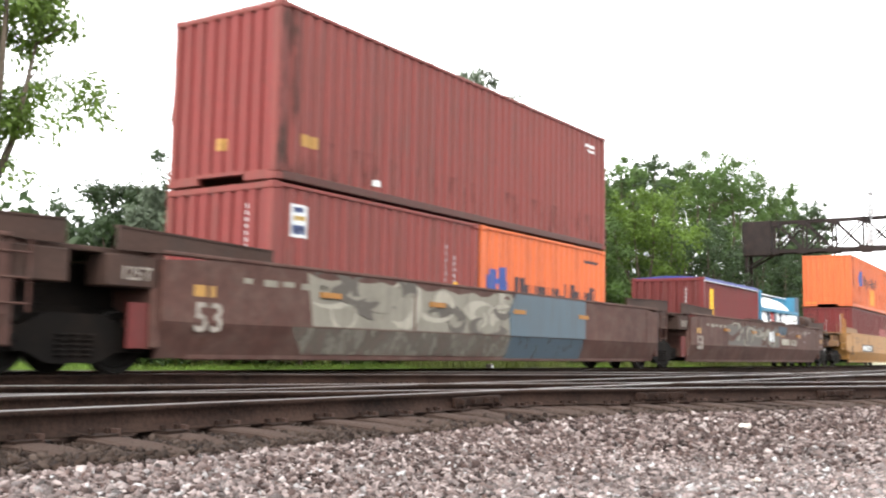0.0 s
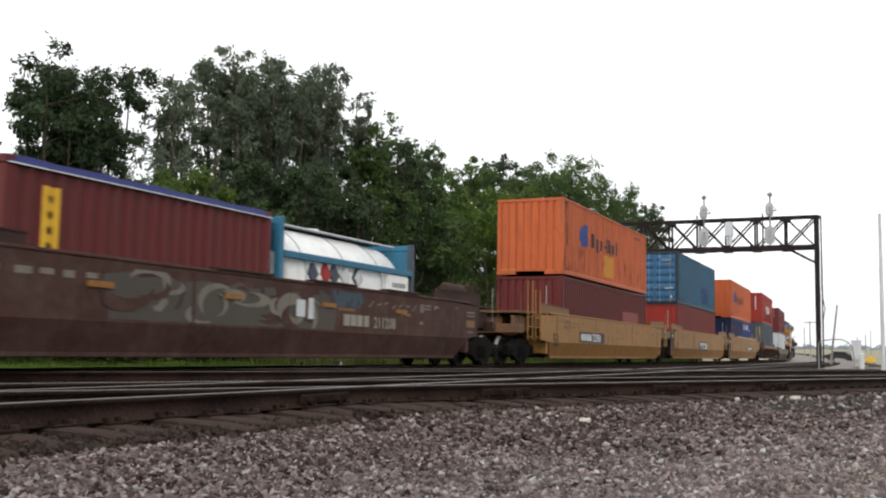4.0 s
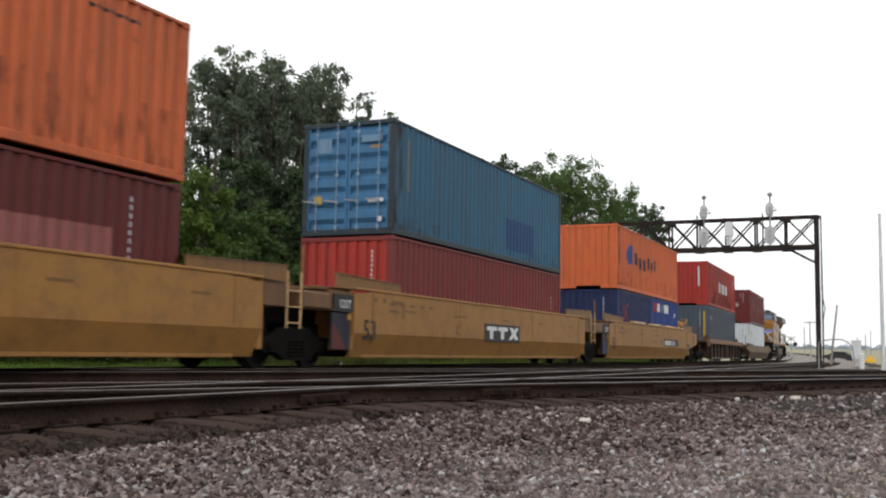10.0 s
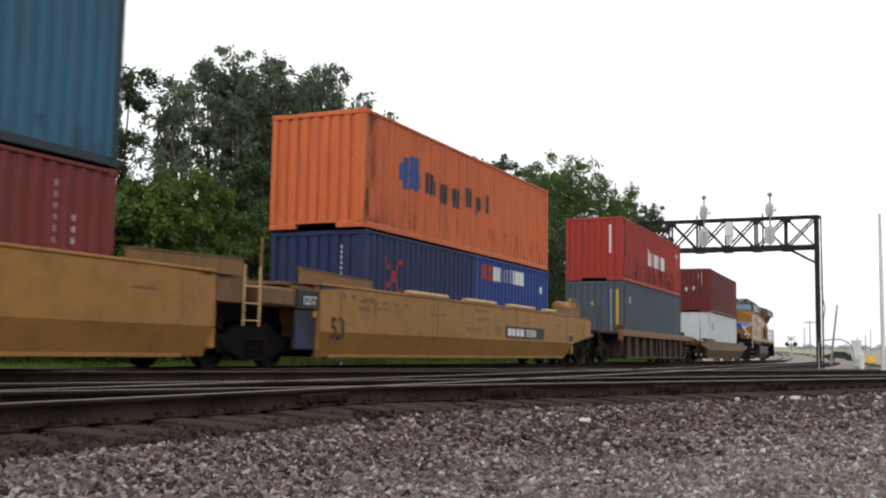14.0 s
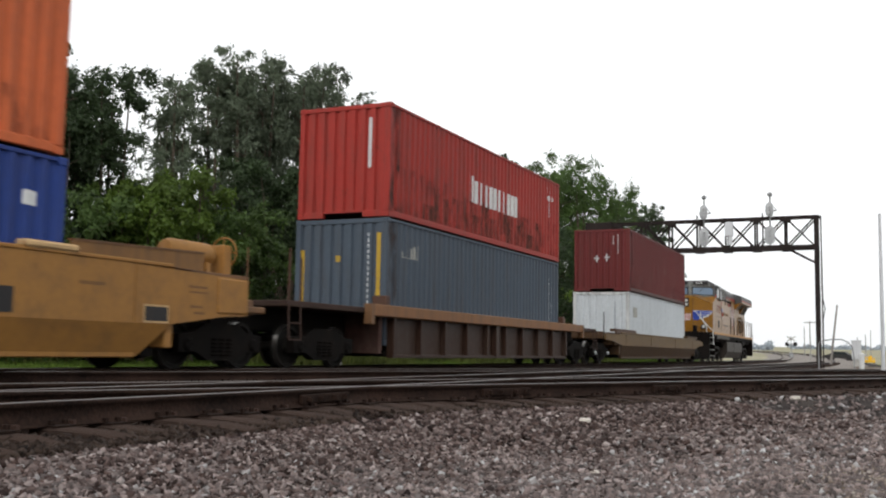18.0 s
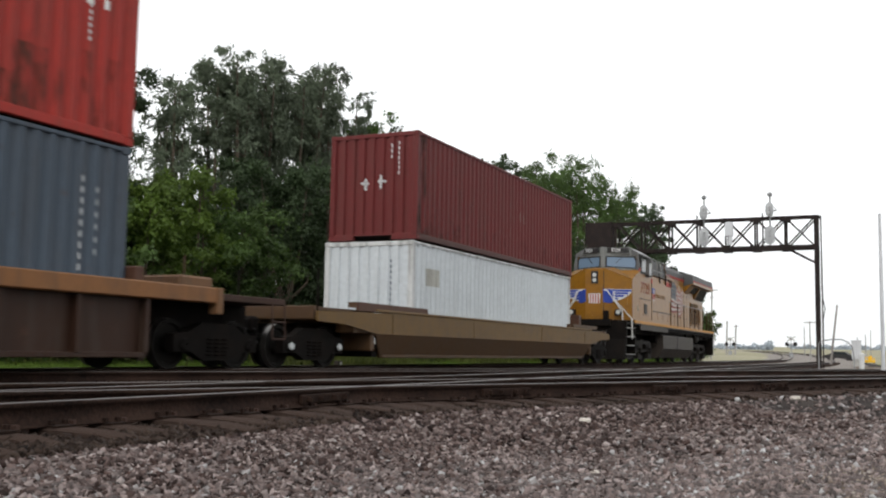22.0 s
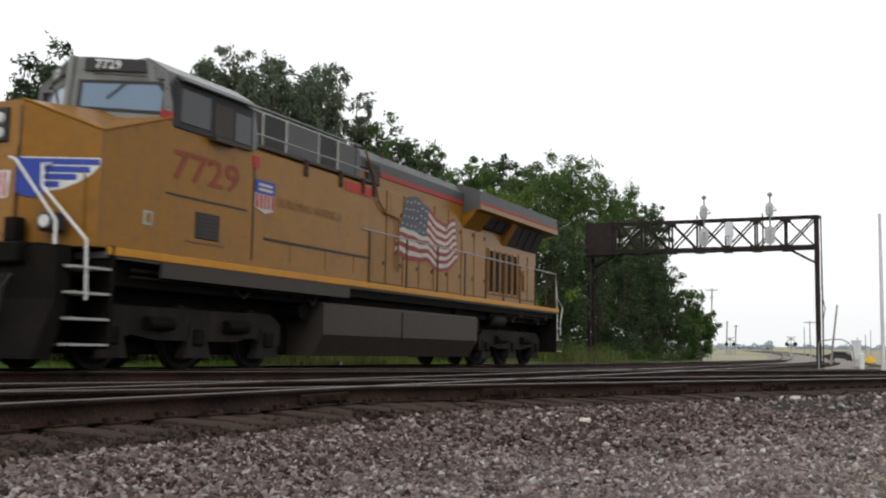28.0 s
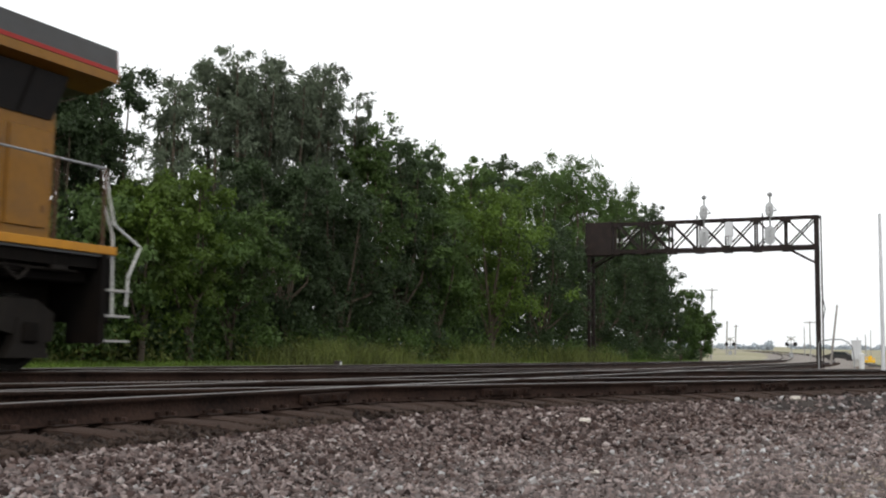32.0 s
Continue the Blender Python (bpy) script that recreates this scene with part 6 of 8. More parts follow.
    rim = [(-1.44, 3.80), (-1.45, 4.15), (-1.36, 4.68), (-0.94, 4.92), (0.0, 4.93)]
    rim += [(-y, z) for y, z in rim[-2::-1]]
    front = Shape()
    front.v = [on_front(y, z) for y, z in rim] + [(-8.3, y, z) for y, z in rim] + [on_front(0.0, 3.80)]
    front.f = [(0, 1, 2, 3, 4, 18), (18, 4, 5, 6, 7, 8)] + [(k, k + 9, k + 10, k + 1) for k in range(8)]
    part("cab_front", front, cab_grey, cabin, "grey cab front in two angled planes")

    def plate(name, sy, pts, lift, material, label="", deep=0.02):
        f = Shape()
        f.v = [on_front(sy * y, z, lift) for y, z in pts] + [on_front(sy * y, z, lift - deep) for y, z in pts]
        k = len(pts)
        f.f = [tuple(range(k)), tuple(range(2 * k - 1, k - 1, -1))] + [(j, (j + 1) % k, k + (j + 1) % k, k + j) for j in range(k)]
        return part(name, f, material, cabin, label)

    for sy in (-1, 1):
        plate("windshield_frame", sy, [(0.10, 4.06), (1.30, 4.02), (1.32, 4.40), (1.22, 4.56), (0.10, 4.55)], 0.012, black)
        plate("windshield", sy, [(0.16, 4.11), (1.24, 4.07), (1.25, 4.37), (1.17, 4.50), (0.16, 4.49)], 0.022, screen_glass, "windshield pane with a painted-in sky reflection")
        plate("number_box", sy, [(0.16, 4.70), (1.00, 4.70), (0.96, 4.90), (0.16, 4.92)], 0.05, black, "", 0.06)
        part("wiper", Shape().beam(on_front(sy * 0.75, 4.53, 0.04), on_front(sy * 0.5, 4.25, 0.04), 0.02, 0.02), black, cabin)
        part("grab_iron", Shape().pipe([on_front(sy * 0.3, 4.66, 0.0), on_front(sy * 0.3, 4.64, 0.07), on_front(sy * 1.0, 4.62, 0.07), on_front(sy * 1.0, 4.64, 0.0)], 0.012), loco_tank, cabin)
    part("centre_post", Shape().beam(on_front(0.0, 3.95, 0.03), on_front(0.0, 4.93, 0.03), 0.10, 0.08), cab_grey, cabin)
    words("7729", 0.15, white, "road_number", cabin, pose(*on_front(-0.30, 4.735, 0.056), 0, 0, -60))
    words("7729", 0.15, white, "road_number", cabin, pose(*on_front(0.86, 4.735, 0.056), 0, 0, -120))
    part("side_window_frame", Shape().box(-8.75, -6.65, -1.485, -1.465, 3.62, 4.36, 0.01), black, cabin, at=up)
    part("side_window", Shape().box(-8.6, -7.85, -1.495, -1.48, 3.72, 4.28, 0.01), glass, cabin, at=up)
    part("side_window", Shape().box(-7.75, -7.25, -1.498, -1.48, 3.68, 4.24, 0.01), loco_tank, cabin, at=up)
    part("side_window", Shape().box(-7.18, -6.72, -1.495, -1.48, 3.68, 4.20, 0.01), glass, cabin, at=up)
    part("window_ledge", Shape().box(-7.85, -7.25, -1.62, -1.47, 3.56, 3.64).box(-7.2, -6.7, -1.52, -1.47, 3.60, 3.66), loco_tank, cabin, at=up)
    part("sunshade", Shape().prism([(-1.47, 4.40), (-1.58, 4.37), (-1.58, 4.39), (-1.40, 4.50)], "x", -8.6, -6.6), loco_grey, cabin, at=up)
    part("red_flash", Shape().box(-9.04, -8.76, -1.478, -1.462, 3.90, 4.04), loco_red, cabin)
    words("7729", 0.48, faded_red, "road_number", cabin, pose(-8.74, -1.468, 3.02) @ Matrix.Diagonal((1.36, 1, 1, 1)), "large faded red road number")
    vent = part("lower_door", Shape().box(-8.10, -7.48, -1.475, -1.45, 2.12, 2.56, 0.01), black, cabin, "black louvred vent")
    for k in range(6):
        part("vent_slat", Shape().box(-8.06, -7.52, -1.482, -1.47, 2.15 + 0.066 * k, 2.18 + 0.066 * k), loco_tank, vent)
    part("body_seam", Shape().box(-8.85, -6.75, -1.474, -1.455, 2.74, 2.77), loco_tank, cabin)
    part("body_seam", Shape().box(-8.3, -7.3, -1.474, -1.455, 2.05, 2.075), rust_yellow, cabin)
    part("small_plate", Shape().box(-9.32, -9.12, -1.474, -1.45, 2.2, 2.42), pale_grey, cabin)
    part("small_plate", Shape().box(-9.27, -9.17, -1.479, -1.46, 2.24, 2.38), loco_yellow, cabin)
    # equipment cabinet behind the cab
    body = Shape().prism([(-1.46, 1.78), (-1.46, 3.86), (-1.30, 3.96), (1.30, 3.96), (1.46, 3.86), (1.46, 1.78)], "x", -6.55, -2.3)
    cabi = part("equipment_cabinet", body, loco_yellow, c)
    part("cabinet_seam", Shape().box(-6.2, -2.3, -1.478, -1.455, 2.30, 2.34), black, cabi)
    part("cabinet_seam", Shape().box(-6.56, -6.53, -1.472, -1.455, 1.9, 3.7), black, cabi)
    part("cabinet_flash", Shape().box(-6.60, -6.42, -1.476, -1.455, 3.55, 3.75), loco_red, cabi)
    part("cabinet_top", Shape().prism([(-1.14, 3.96), (-1.08, 4.72), (-0.7, 4.90), (0.7, 4.90), (1.08, 4.72), (1.14, 3.96)], "x", -6.5, -2.2), loco_grey, c)
    part("ledge", Shape().box(-6.5, -2.3, -1.45, -1.05, 3.93, 4.00, 0.01), loco_tank, c)
    for i, (x0, x1, m) in enumerate(((-6.45, -5.95, loco_tank), (-5.86, -5.18, black), (-5.10, -4.02, loco_grey), (-3.94, -3.28, black), (-3.20, -2.5, loco_grey))):
        grid = part("intake_grille", slab([(x0, 4.06), (x1, 4.06), (x1, 4.68), (x0, 4.68)], -1.165, -1.06), m, c)
        part("grille_bar", Shape().box(x1 - 0.01, x1 + 0.05, -1.18, -1.10, 4.02, 4.72), pale_grey if i < 4 else loco_grey, grid)
    part("roof_rail", Shape().tube((-6.45, -1.42, 4.18), (-2.4, -1.42, 4.18), 0.017).tube((-6.45, -1.19, 4.76), (-2.3, -1.19, 4.76), 0.016), mast_grey, c)
    for x in (-4.9, -3.6, -2.7, -2.2):
        part("ledge_bracket", Shape().box(x - 0.05, x + 0.05, -1.50, -1.44, 3.66, 3.97), rust_iron, cabi)
    part("red_stripe", Shape().box(-3.4, -2.32, -1.474, -1.45, 3.62, 3.82), loco_red, cabi)
    # shield and slogan
    part("shield", Shape().prism([(-6.50, 2.84), (-6.21, 2.76), (-5.92, 2.84), (-5.92, 3.14), (-6.50, 3.14)], "y", -1.474, -1.45), flag_white, cabi)
    part("shield_top", Shape().box(-6.50, -5.92, -1.479, -1.46, 3.11, 3.35), wing_blue, cabi)
    for i in range(2):
        part("shield_letters", Shape().box(-6.42, -6.0, -1.483, -1.47, 3.16 + 0.085 * i, 3.21 + 0.085 * i), flag_white, cabi)
    for i in range(5):
        part("shield_stripe", Shape().box(-6.48 + 0.12 * i, -6.42 + 0.12 * i, -1.479, -1.46, 2.85, 3.10), loco_red, cabi)
    words("BUILDING AMERICA", 0.165, rust_yellow, "slogan", cabi, pose(-5.80, -1.466, 2.96) @ Matrix.Diagonal((1.12, 1, 1, 1)))
    # wear on the yellow sides: rust runs, streaks below seams and latches
    rng = random.Random(12)
    for x in (-9.0, -5.35, -4.1, -3.0):
        part("panel_seam", Shape().box(x - 0.008, x + 0.008, -1.468, -1.455, 1.95, 2.30 if x > -6 else 2.7), rust_yellow, cabi)
    for k in range(12):
        x, z = rng.uniform(-1.5, 9.2), rng.choice((3.95, 3.6, 2.4, 3.3, 3.0))
        h, w = rng.uniform(0.15, 0.6), rng.uniform(0.012, 0.03)
        part("rust_run", Shape().prism([(x - w, z), (x + w, z), (x + w * 0.3, z - h), (x - w * 0.3, z - h)], "y", -1.0085, -1.0), stain_run, c)
    # long hood
    part("engine_hood", Shape().prism([(-0.98, 1.70), (-0.98, 4.36), (0.98, 4.36), (0.98, 1.70)], "x", -2.3, 9.30), loco_yellow, c)
    hood = part("hood_roof", Shape().prism([(-1.0, 4.40), (-1.0, 4.62), (-0.72, 4.88), (0.72, 4.88), (1.0, 4.62), (1.0, 4.40)], "x", -2.25, 3.6), loco_grey, c, "grey hood roof")
    part("hood_stripe", Shape().box(-1.1, 3.6, -1.006, -0.97, 4.30, 4.40), loco_red, c, "red stripe")
    part("hood_step_panel", Shape().box(-1.75, -1.18, -1.04, -0.97, 4.06, 4.56, 0.02), black, c, "dark open grille")
    for k in range(5):
        part("grille_bar", Shape().box(-1.74, -1.19, -1.05, -1.03, 4.10 + 0.095 * k, 4.13 + 0.095 * k), loco_tank, c)
    part("cable", Shape().pipe([(-1.95, -1.08, 4.75), (-1.5, -1.06, 4.26), (-1.25, -1.05, 3.75), (-0.9, -1.05, 3.50), (-0.28, -1.05, 3.45), (-0.22, -1.05, 3.38), (-0.22, -1.05, 2.2)], 0.024), rust_yellow, c)
    for x in np.arange(-1.6, 4.6, 0.85):
        part("hood_door", Shape().box(x + 0.03, x + 0.82, -1.002, -0.96, 1.88, 4.05 if x < 3.0 else 3.66, 0.012), loco_yellow, c)
        part("door_gap", Shape().box(x + 0.822, x + 0.848, -0.990, -0.97, 1.98, 4.05 if x < 3.0 else 3.66), loco_truck, c)
        for z in (2.3, 3.5):
            part("door_latch", Shape().box(x + 0.70, x + 0.76, -1.02, -0.99, z, z + 0.09), loco_tank, c)
    part("exhaust", Shape().box(0.2, 1.4, -0.3, 0.3, 4.86, 5.0, 0.03), black, c)
    for x in (-0.6, 0.0, 1.7, 2.9):
        part("lifting_eye", Shape().box(x, x + 0.12, -0.76, -0.66, 4.86, 4.96, 0.01), loco_tank, c)
    part("fan", Shape().lathe([(0.0, 4.98), (0.5, 4.98), (0.55, 4.86)], "z", 18, (2.4, 0, 0)), loco_tank, c)
    part("horn", Shape().tube((-0.9, -0.3, 4.98), (-0.3, -0.3, 4.98), 0.05, 8, 0.09).box(-0.8, -0.6, -0.35, 0.35, 4.86, 4.94), loco_tank, c)
    # flag on the hood: a rippling sheet with a dark field and thirteen stripes
    def flag_at(u, v):
        """u along, v up: the flag leans back from its foot and ripples."""
        lo = FLAG_BL.lerp(FLAG_BR, u)
        hi = FLAG_TL.lerp(FLAG_TR, u)
        p = lo.lerp(hi, v)
        fold = 0.16 * math.sin(min(1, u / 0.42) * math.pi) * v - 0.20 * math.sin(max(0, (u - 0.42) / 0.58) * math.pi)
        return (p.x, -1.014, p.y + fold + 0.060 * math.sin(u * 14.0 + 0.6) * (1 - 0.5 * v) + 0.028 * math.sin(u * 27.0 + 2 * v))
    cols = 18
    for i in range(13):
        v0, v1 = i / 13, (i + 1) / 13
        s = Shape()
        for k in range(cols):
            if i >= 6 and k < 8:
                continue
            u0, u1 = k / cols, (k + 1) / cols
            s.face([flag_at(u0, v0), flag_at(u1, v0), flag_at(u1, v1), flag_at(u0, v1)])
        part("flag_stripe", s, flag_red if i % 2 == 0 else flag_white, c)
    s = Shape()
    for k in range(8):
        for j in range(7):
            s.face([flag_at(u, v) for u, v in ((k / cols, (6 + j) / 13), ((k + 1) / cols, (6 + j) / 13), ((k + 1) / cols, (7 + j) / 13), (k / cols, (7 + j) / 13))])
    part("flag_field", s, flag_blue, c, "dark blue field of the flag")
    for k in range(24):
        x, y, z = flag_at((0.6 + k % 6 * 1.25) / cols, (6.7 + k // 6 * 1.65) / 13)
        part("flag_star", Shape().box(x, x + 0.045, -1.021, -1.012, z, z + 0.045), flag_white, c)
    # radiator section with its wings
    rad = Shape()
    rad.prism([(-1.0, 4.08), (-1.50, 4.22), (-1.47, 4.68), (-0.90, 4.87), (0.90, 4.87), (1.47, 4.68), (1.50, 4.22), (1.0, 4.08)], "x", 3.6, 10.02)
    wing = part("radiator", rad, loco_grey, c, "flared grey radiator wings")
    for sy in (-1, 1):
        part("wing_edge", Shape().box(3.6, 10.02, *sorted((sy * 1.495, sy * 1.508)), 4.18, 4.31), loco_yellow, wing)
        part("wing_stripe", Shape().box(3.6, 10.02, *sorted((sy * 1.495, sy * 1.508)), 4.32, 4.38), loco_red, wing)
        under = Shape().prism([(sy * 1.0, 4.06), (sy * 1.49, 4.18), (sy * 1.49, 4.22), (sy * 1.0, 4.10)], "x", 3.6, 10.0)
        part("wing_underside", under, loco_yellow, wing)
        for x0, x1, z0, y0 in ((4.80, 6.38, 3.82, 1.10), (6.82, 9.29, 3.52, 1.0)):
            screen = part("radiator_screen", Shape().prism([(sy * 0.985, z0), (sy * (y0 + 0.01), z0), (sy * 1.30, 4.11), (sy * 1.2, 4.11)], "x", x0, x1), black, wing)
            for x in np.arange(x0 + 0.62, x1 - 0.3, 0.62):
                part("screen_bar", Shape().beam((x, sy * (y0 + 0.02), z0 + 0.01), (x, sy * 1.31, 4.11), 0.03, 0.02), loco_truck, screen)
        for x0, x1, z0 in ((3.62, 4.78, 3.70), (6.40, 6.80, 3.50)):
            part("wing_bracket", Shape().prism([(sy * 0.98, z0), (sy * 1.36, 4.13), (sy * 0.98, 4.13)], "x", x0, x1), loco_yellow, wing)
    part("wing_end", Shape().prism([(-1.49, 4.24), (-1.46, 4.67), (-0.89, 4.86), (0.89, 4.86), (1.46, 4.67), (1.49, 4.24)], "x", 10.02, 10.04), loco_red, wing)
    for x in (5.43, 5.89, 6.35, 6.84, 7.32):
        louvred = part("louvre_door", Shape().box(x - 0.06, x + 0.06 + 0.28, -1.022, -0.97, 2.02, 3.32, 0.012), loco_yellow, c, "yellow door with a dark louvred opening")
        part("louvre", Shape().box(x, x + 0.28, -1.026, -1.0, 2.09, 3.25), truck_iron, louvred)
        for k in range(9):
            z = 2.13 + 0.125 * k
            part("louvre_blade", Shape().prism([(-1.034, z), (-1.027, z + 0.06), (-1.024, z + 0.06), (-1.024, z)], "x", x + 0.02, x + 0.26), loco_truck, louvred)
    for x in (7.80, 8.58):
        door = part("rear_door", Shape().box(x, x + 0.70, -1.016, -0.97, 1.98, 3.36, 0.012), loco_yellow, c)
        part("door_hinge", Shape().box(x + 0.60, x + 0.66, -1.03, -1.0, 2.2, 2.3).box(x + 0.60, x + 0.66, -1.03, -1.0, 3.0, 3.1), rust_yellow, door)
    part("filler_valve", Shape().lathe([(0.0, -1.06), (0.10, -1.06), (0.13, -1.03), (0.13, -1.0)], "y", 14, (8.15, 0, 2.78)).tube((8.15, -1.04, 2.66), (8.15, -1.04, 2.25), 0.03, 6), rust_yellow, c, "worn yellow filler valve")
    part("hood_end", Shape().box(9.30, 9.38, -0.98, 0.98, 1.72, 4.06), loco_yellow, c)
    # handrails
    for sy in (-1, 1):
        y = sy * 1.47
        rail = Shape().tube((-2.7, y, 2.91), (9.9, y, 2.91), 0.019)
        part("handrail", rail, mast_grey if sy < 0 else loco_tank, c)
        for x in (-2.35, -0.6, 1.05, 2.7, 4.1, 5.4, 6.7, 8.0, 9.0, 9.9):
            part("stanchion", Shape().tube((x, y, 1.78), (x, y, 2.92), 0.024), stanchion_brown, c)
        for bend in ([(9.9, y, 2.91), (10.0, y, 2.50), (10.12, y, 2.12), (10.68, y, 1.84), (10.45, y, 1.38), (10.44, y, 0.95)], [(9.9, y, 2.40), (10.1, y, 1.95), (10.16, y, 0.8)]):
            part("rear_step_rail", Shape().pipe(bend, 0.019), silver_rail, c)
        part("front_step_rail", Shape().pipe([(-10.95, sy * 0.45, 3.0), (-11.0, sy * 0.62, 2.95), (-10.75, sy * 1.18, 2.10), (-10.75, sy * 1.20, 1.45)], 0.024), silver_rail, c)
        part("front_step_rail", Shape().pipe([(-10.52, sy * 0.80, 2.96), (-10.68, sy * 0.80, 2.92), (-10.70, sy * 0.84, 2.60), (-10.48, sy * 1.50, 1.84), (-10.46, sy * 1.52, 1.0)], 0.024), silver_rail, c)
        part("step_well", Shape().box(-10.75, -9.95, *sorted((sy * 0.80, sy * 0.86)), 0.35, 1.80).box(-10.0, -9.92, *sorted((sy * 0.85, sy * 1.52)), 0.32, 1.80), truck_iron, c)
        for z in (0.36, 0.72, 1.08, 1.44):
            part("step", Shape().box(-10.72, -9.98, *sorted((sy * 0.9, sy * 1.52)), z, z + 0.035), step_grey, c)
        part("step_well", Shape().box(9.9, 10.0, *sorted((sy * 0.85, sy * 1.5)), 0.40, 1.78), truck_iron, c)
        for z in (0.42, 0.78, 1.15):
            part("step", Shape().box(10.0, 10.5, *sorted((sy * 0.95, sy * 1.5)), z, z + 0.035), step_grey, c)
    # air pipes, sand hoses and boxes slung below the walkway
    for x, w in ((6.1, 0.5), (8.3, 0.4), (-6.9, 0.5), (-4.6, 0.4)):
        part("sand_hose", Shape().pipe([(x, -1.28, 1.62), (x + 0.05, -1.34, 1.36), (x + w * 0.6, -1.36, 1.22), (x + w, -1.34, 1.34), (x + w + 0.1, -1.28, 1.5)], 0.026), loco_truck, c)
        part("junction_box", Shape().box(x + 0.75, x + 1.05, -1.42, -1.25, 1.38, 1.62, 0.02), loco_truck, c)
    for z, r in ((1.50, 0.028), (1.40, 0.020)):
        part("air_pipe", Shape().tube((4.9, -1.33, z), (9.6, -1.33, z), r, 8), loco_truck, c)
        part("air_pipe", Shape().tube((-9.4, -1.33, z), (-3.4, -1.33, z), r, 8), loco_truck, c)
    part("air_reservoir", Shape().lathe([(0.02, 5.05), (0.15, 5.08), (0.18, 5.16), (0.18, 5.9), (0.15, 5.98), (0.02, 6.0)], "x", 14, (0, -1.2, 1.25)), loco_truck, c, smooth=True)
    # pilot plough, coupler, tank, trucks
    part("plough", Shape().prism([(-10.85, 1.75), (-10.85, 1.0), (-11.2, 0.18), (-10.9, 0.16), (-10.6, 1.0), (-10.6, 1.75)], "y", -1.35, 1.35), truck_iron, c)
    part("end_plate", Shape().box(9.95, 10.15, -1.45, 1.45, 0.7, 1.78, 0.02), truck_iron, c)
    coupler(c, -11.25, -1)
    coupler(c, 10.9, 1)
    tank = part("fuel_tank", Shape().prism([(-1.46, 0.66), (-1.46, 1.24), (-1.41, 1.29), (1.41, 1.29), (1.46, 1.24), (1.46, 0.66), (1.22, 0.24), (-1.22, 0.24)], "x", -4.1, 3.58), loco_tank, c, "dust-covered grey fuel tank")
    part("tank_seam", Shape().box(-0.75, -0.72, -1.47, -1.45, 0.62, 1.24), truck_iron, tank)
    for x in (-4.4, 4.2):
        part("air_tank", Shape().tube((x, -1.2, 1.1), (x, 1.2, 1.1), 0.18, 12), truck_iron, c)
    for x in (-5.9, -5.0, 2.5, 4.8, 5.9, 8.2):
        part("underbody_pipe", Shape().box(x, x + 0.45, -1.32, -1.15, 1.32, 1.58, 0.03), truck_iron, c)
    truck(c, -7.5, 1.0, 0.53, 3)
    truck(c, 7.0, 1.0, 0.53, 3)
    return c


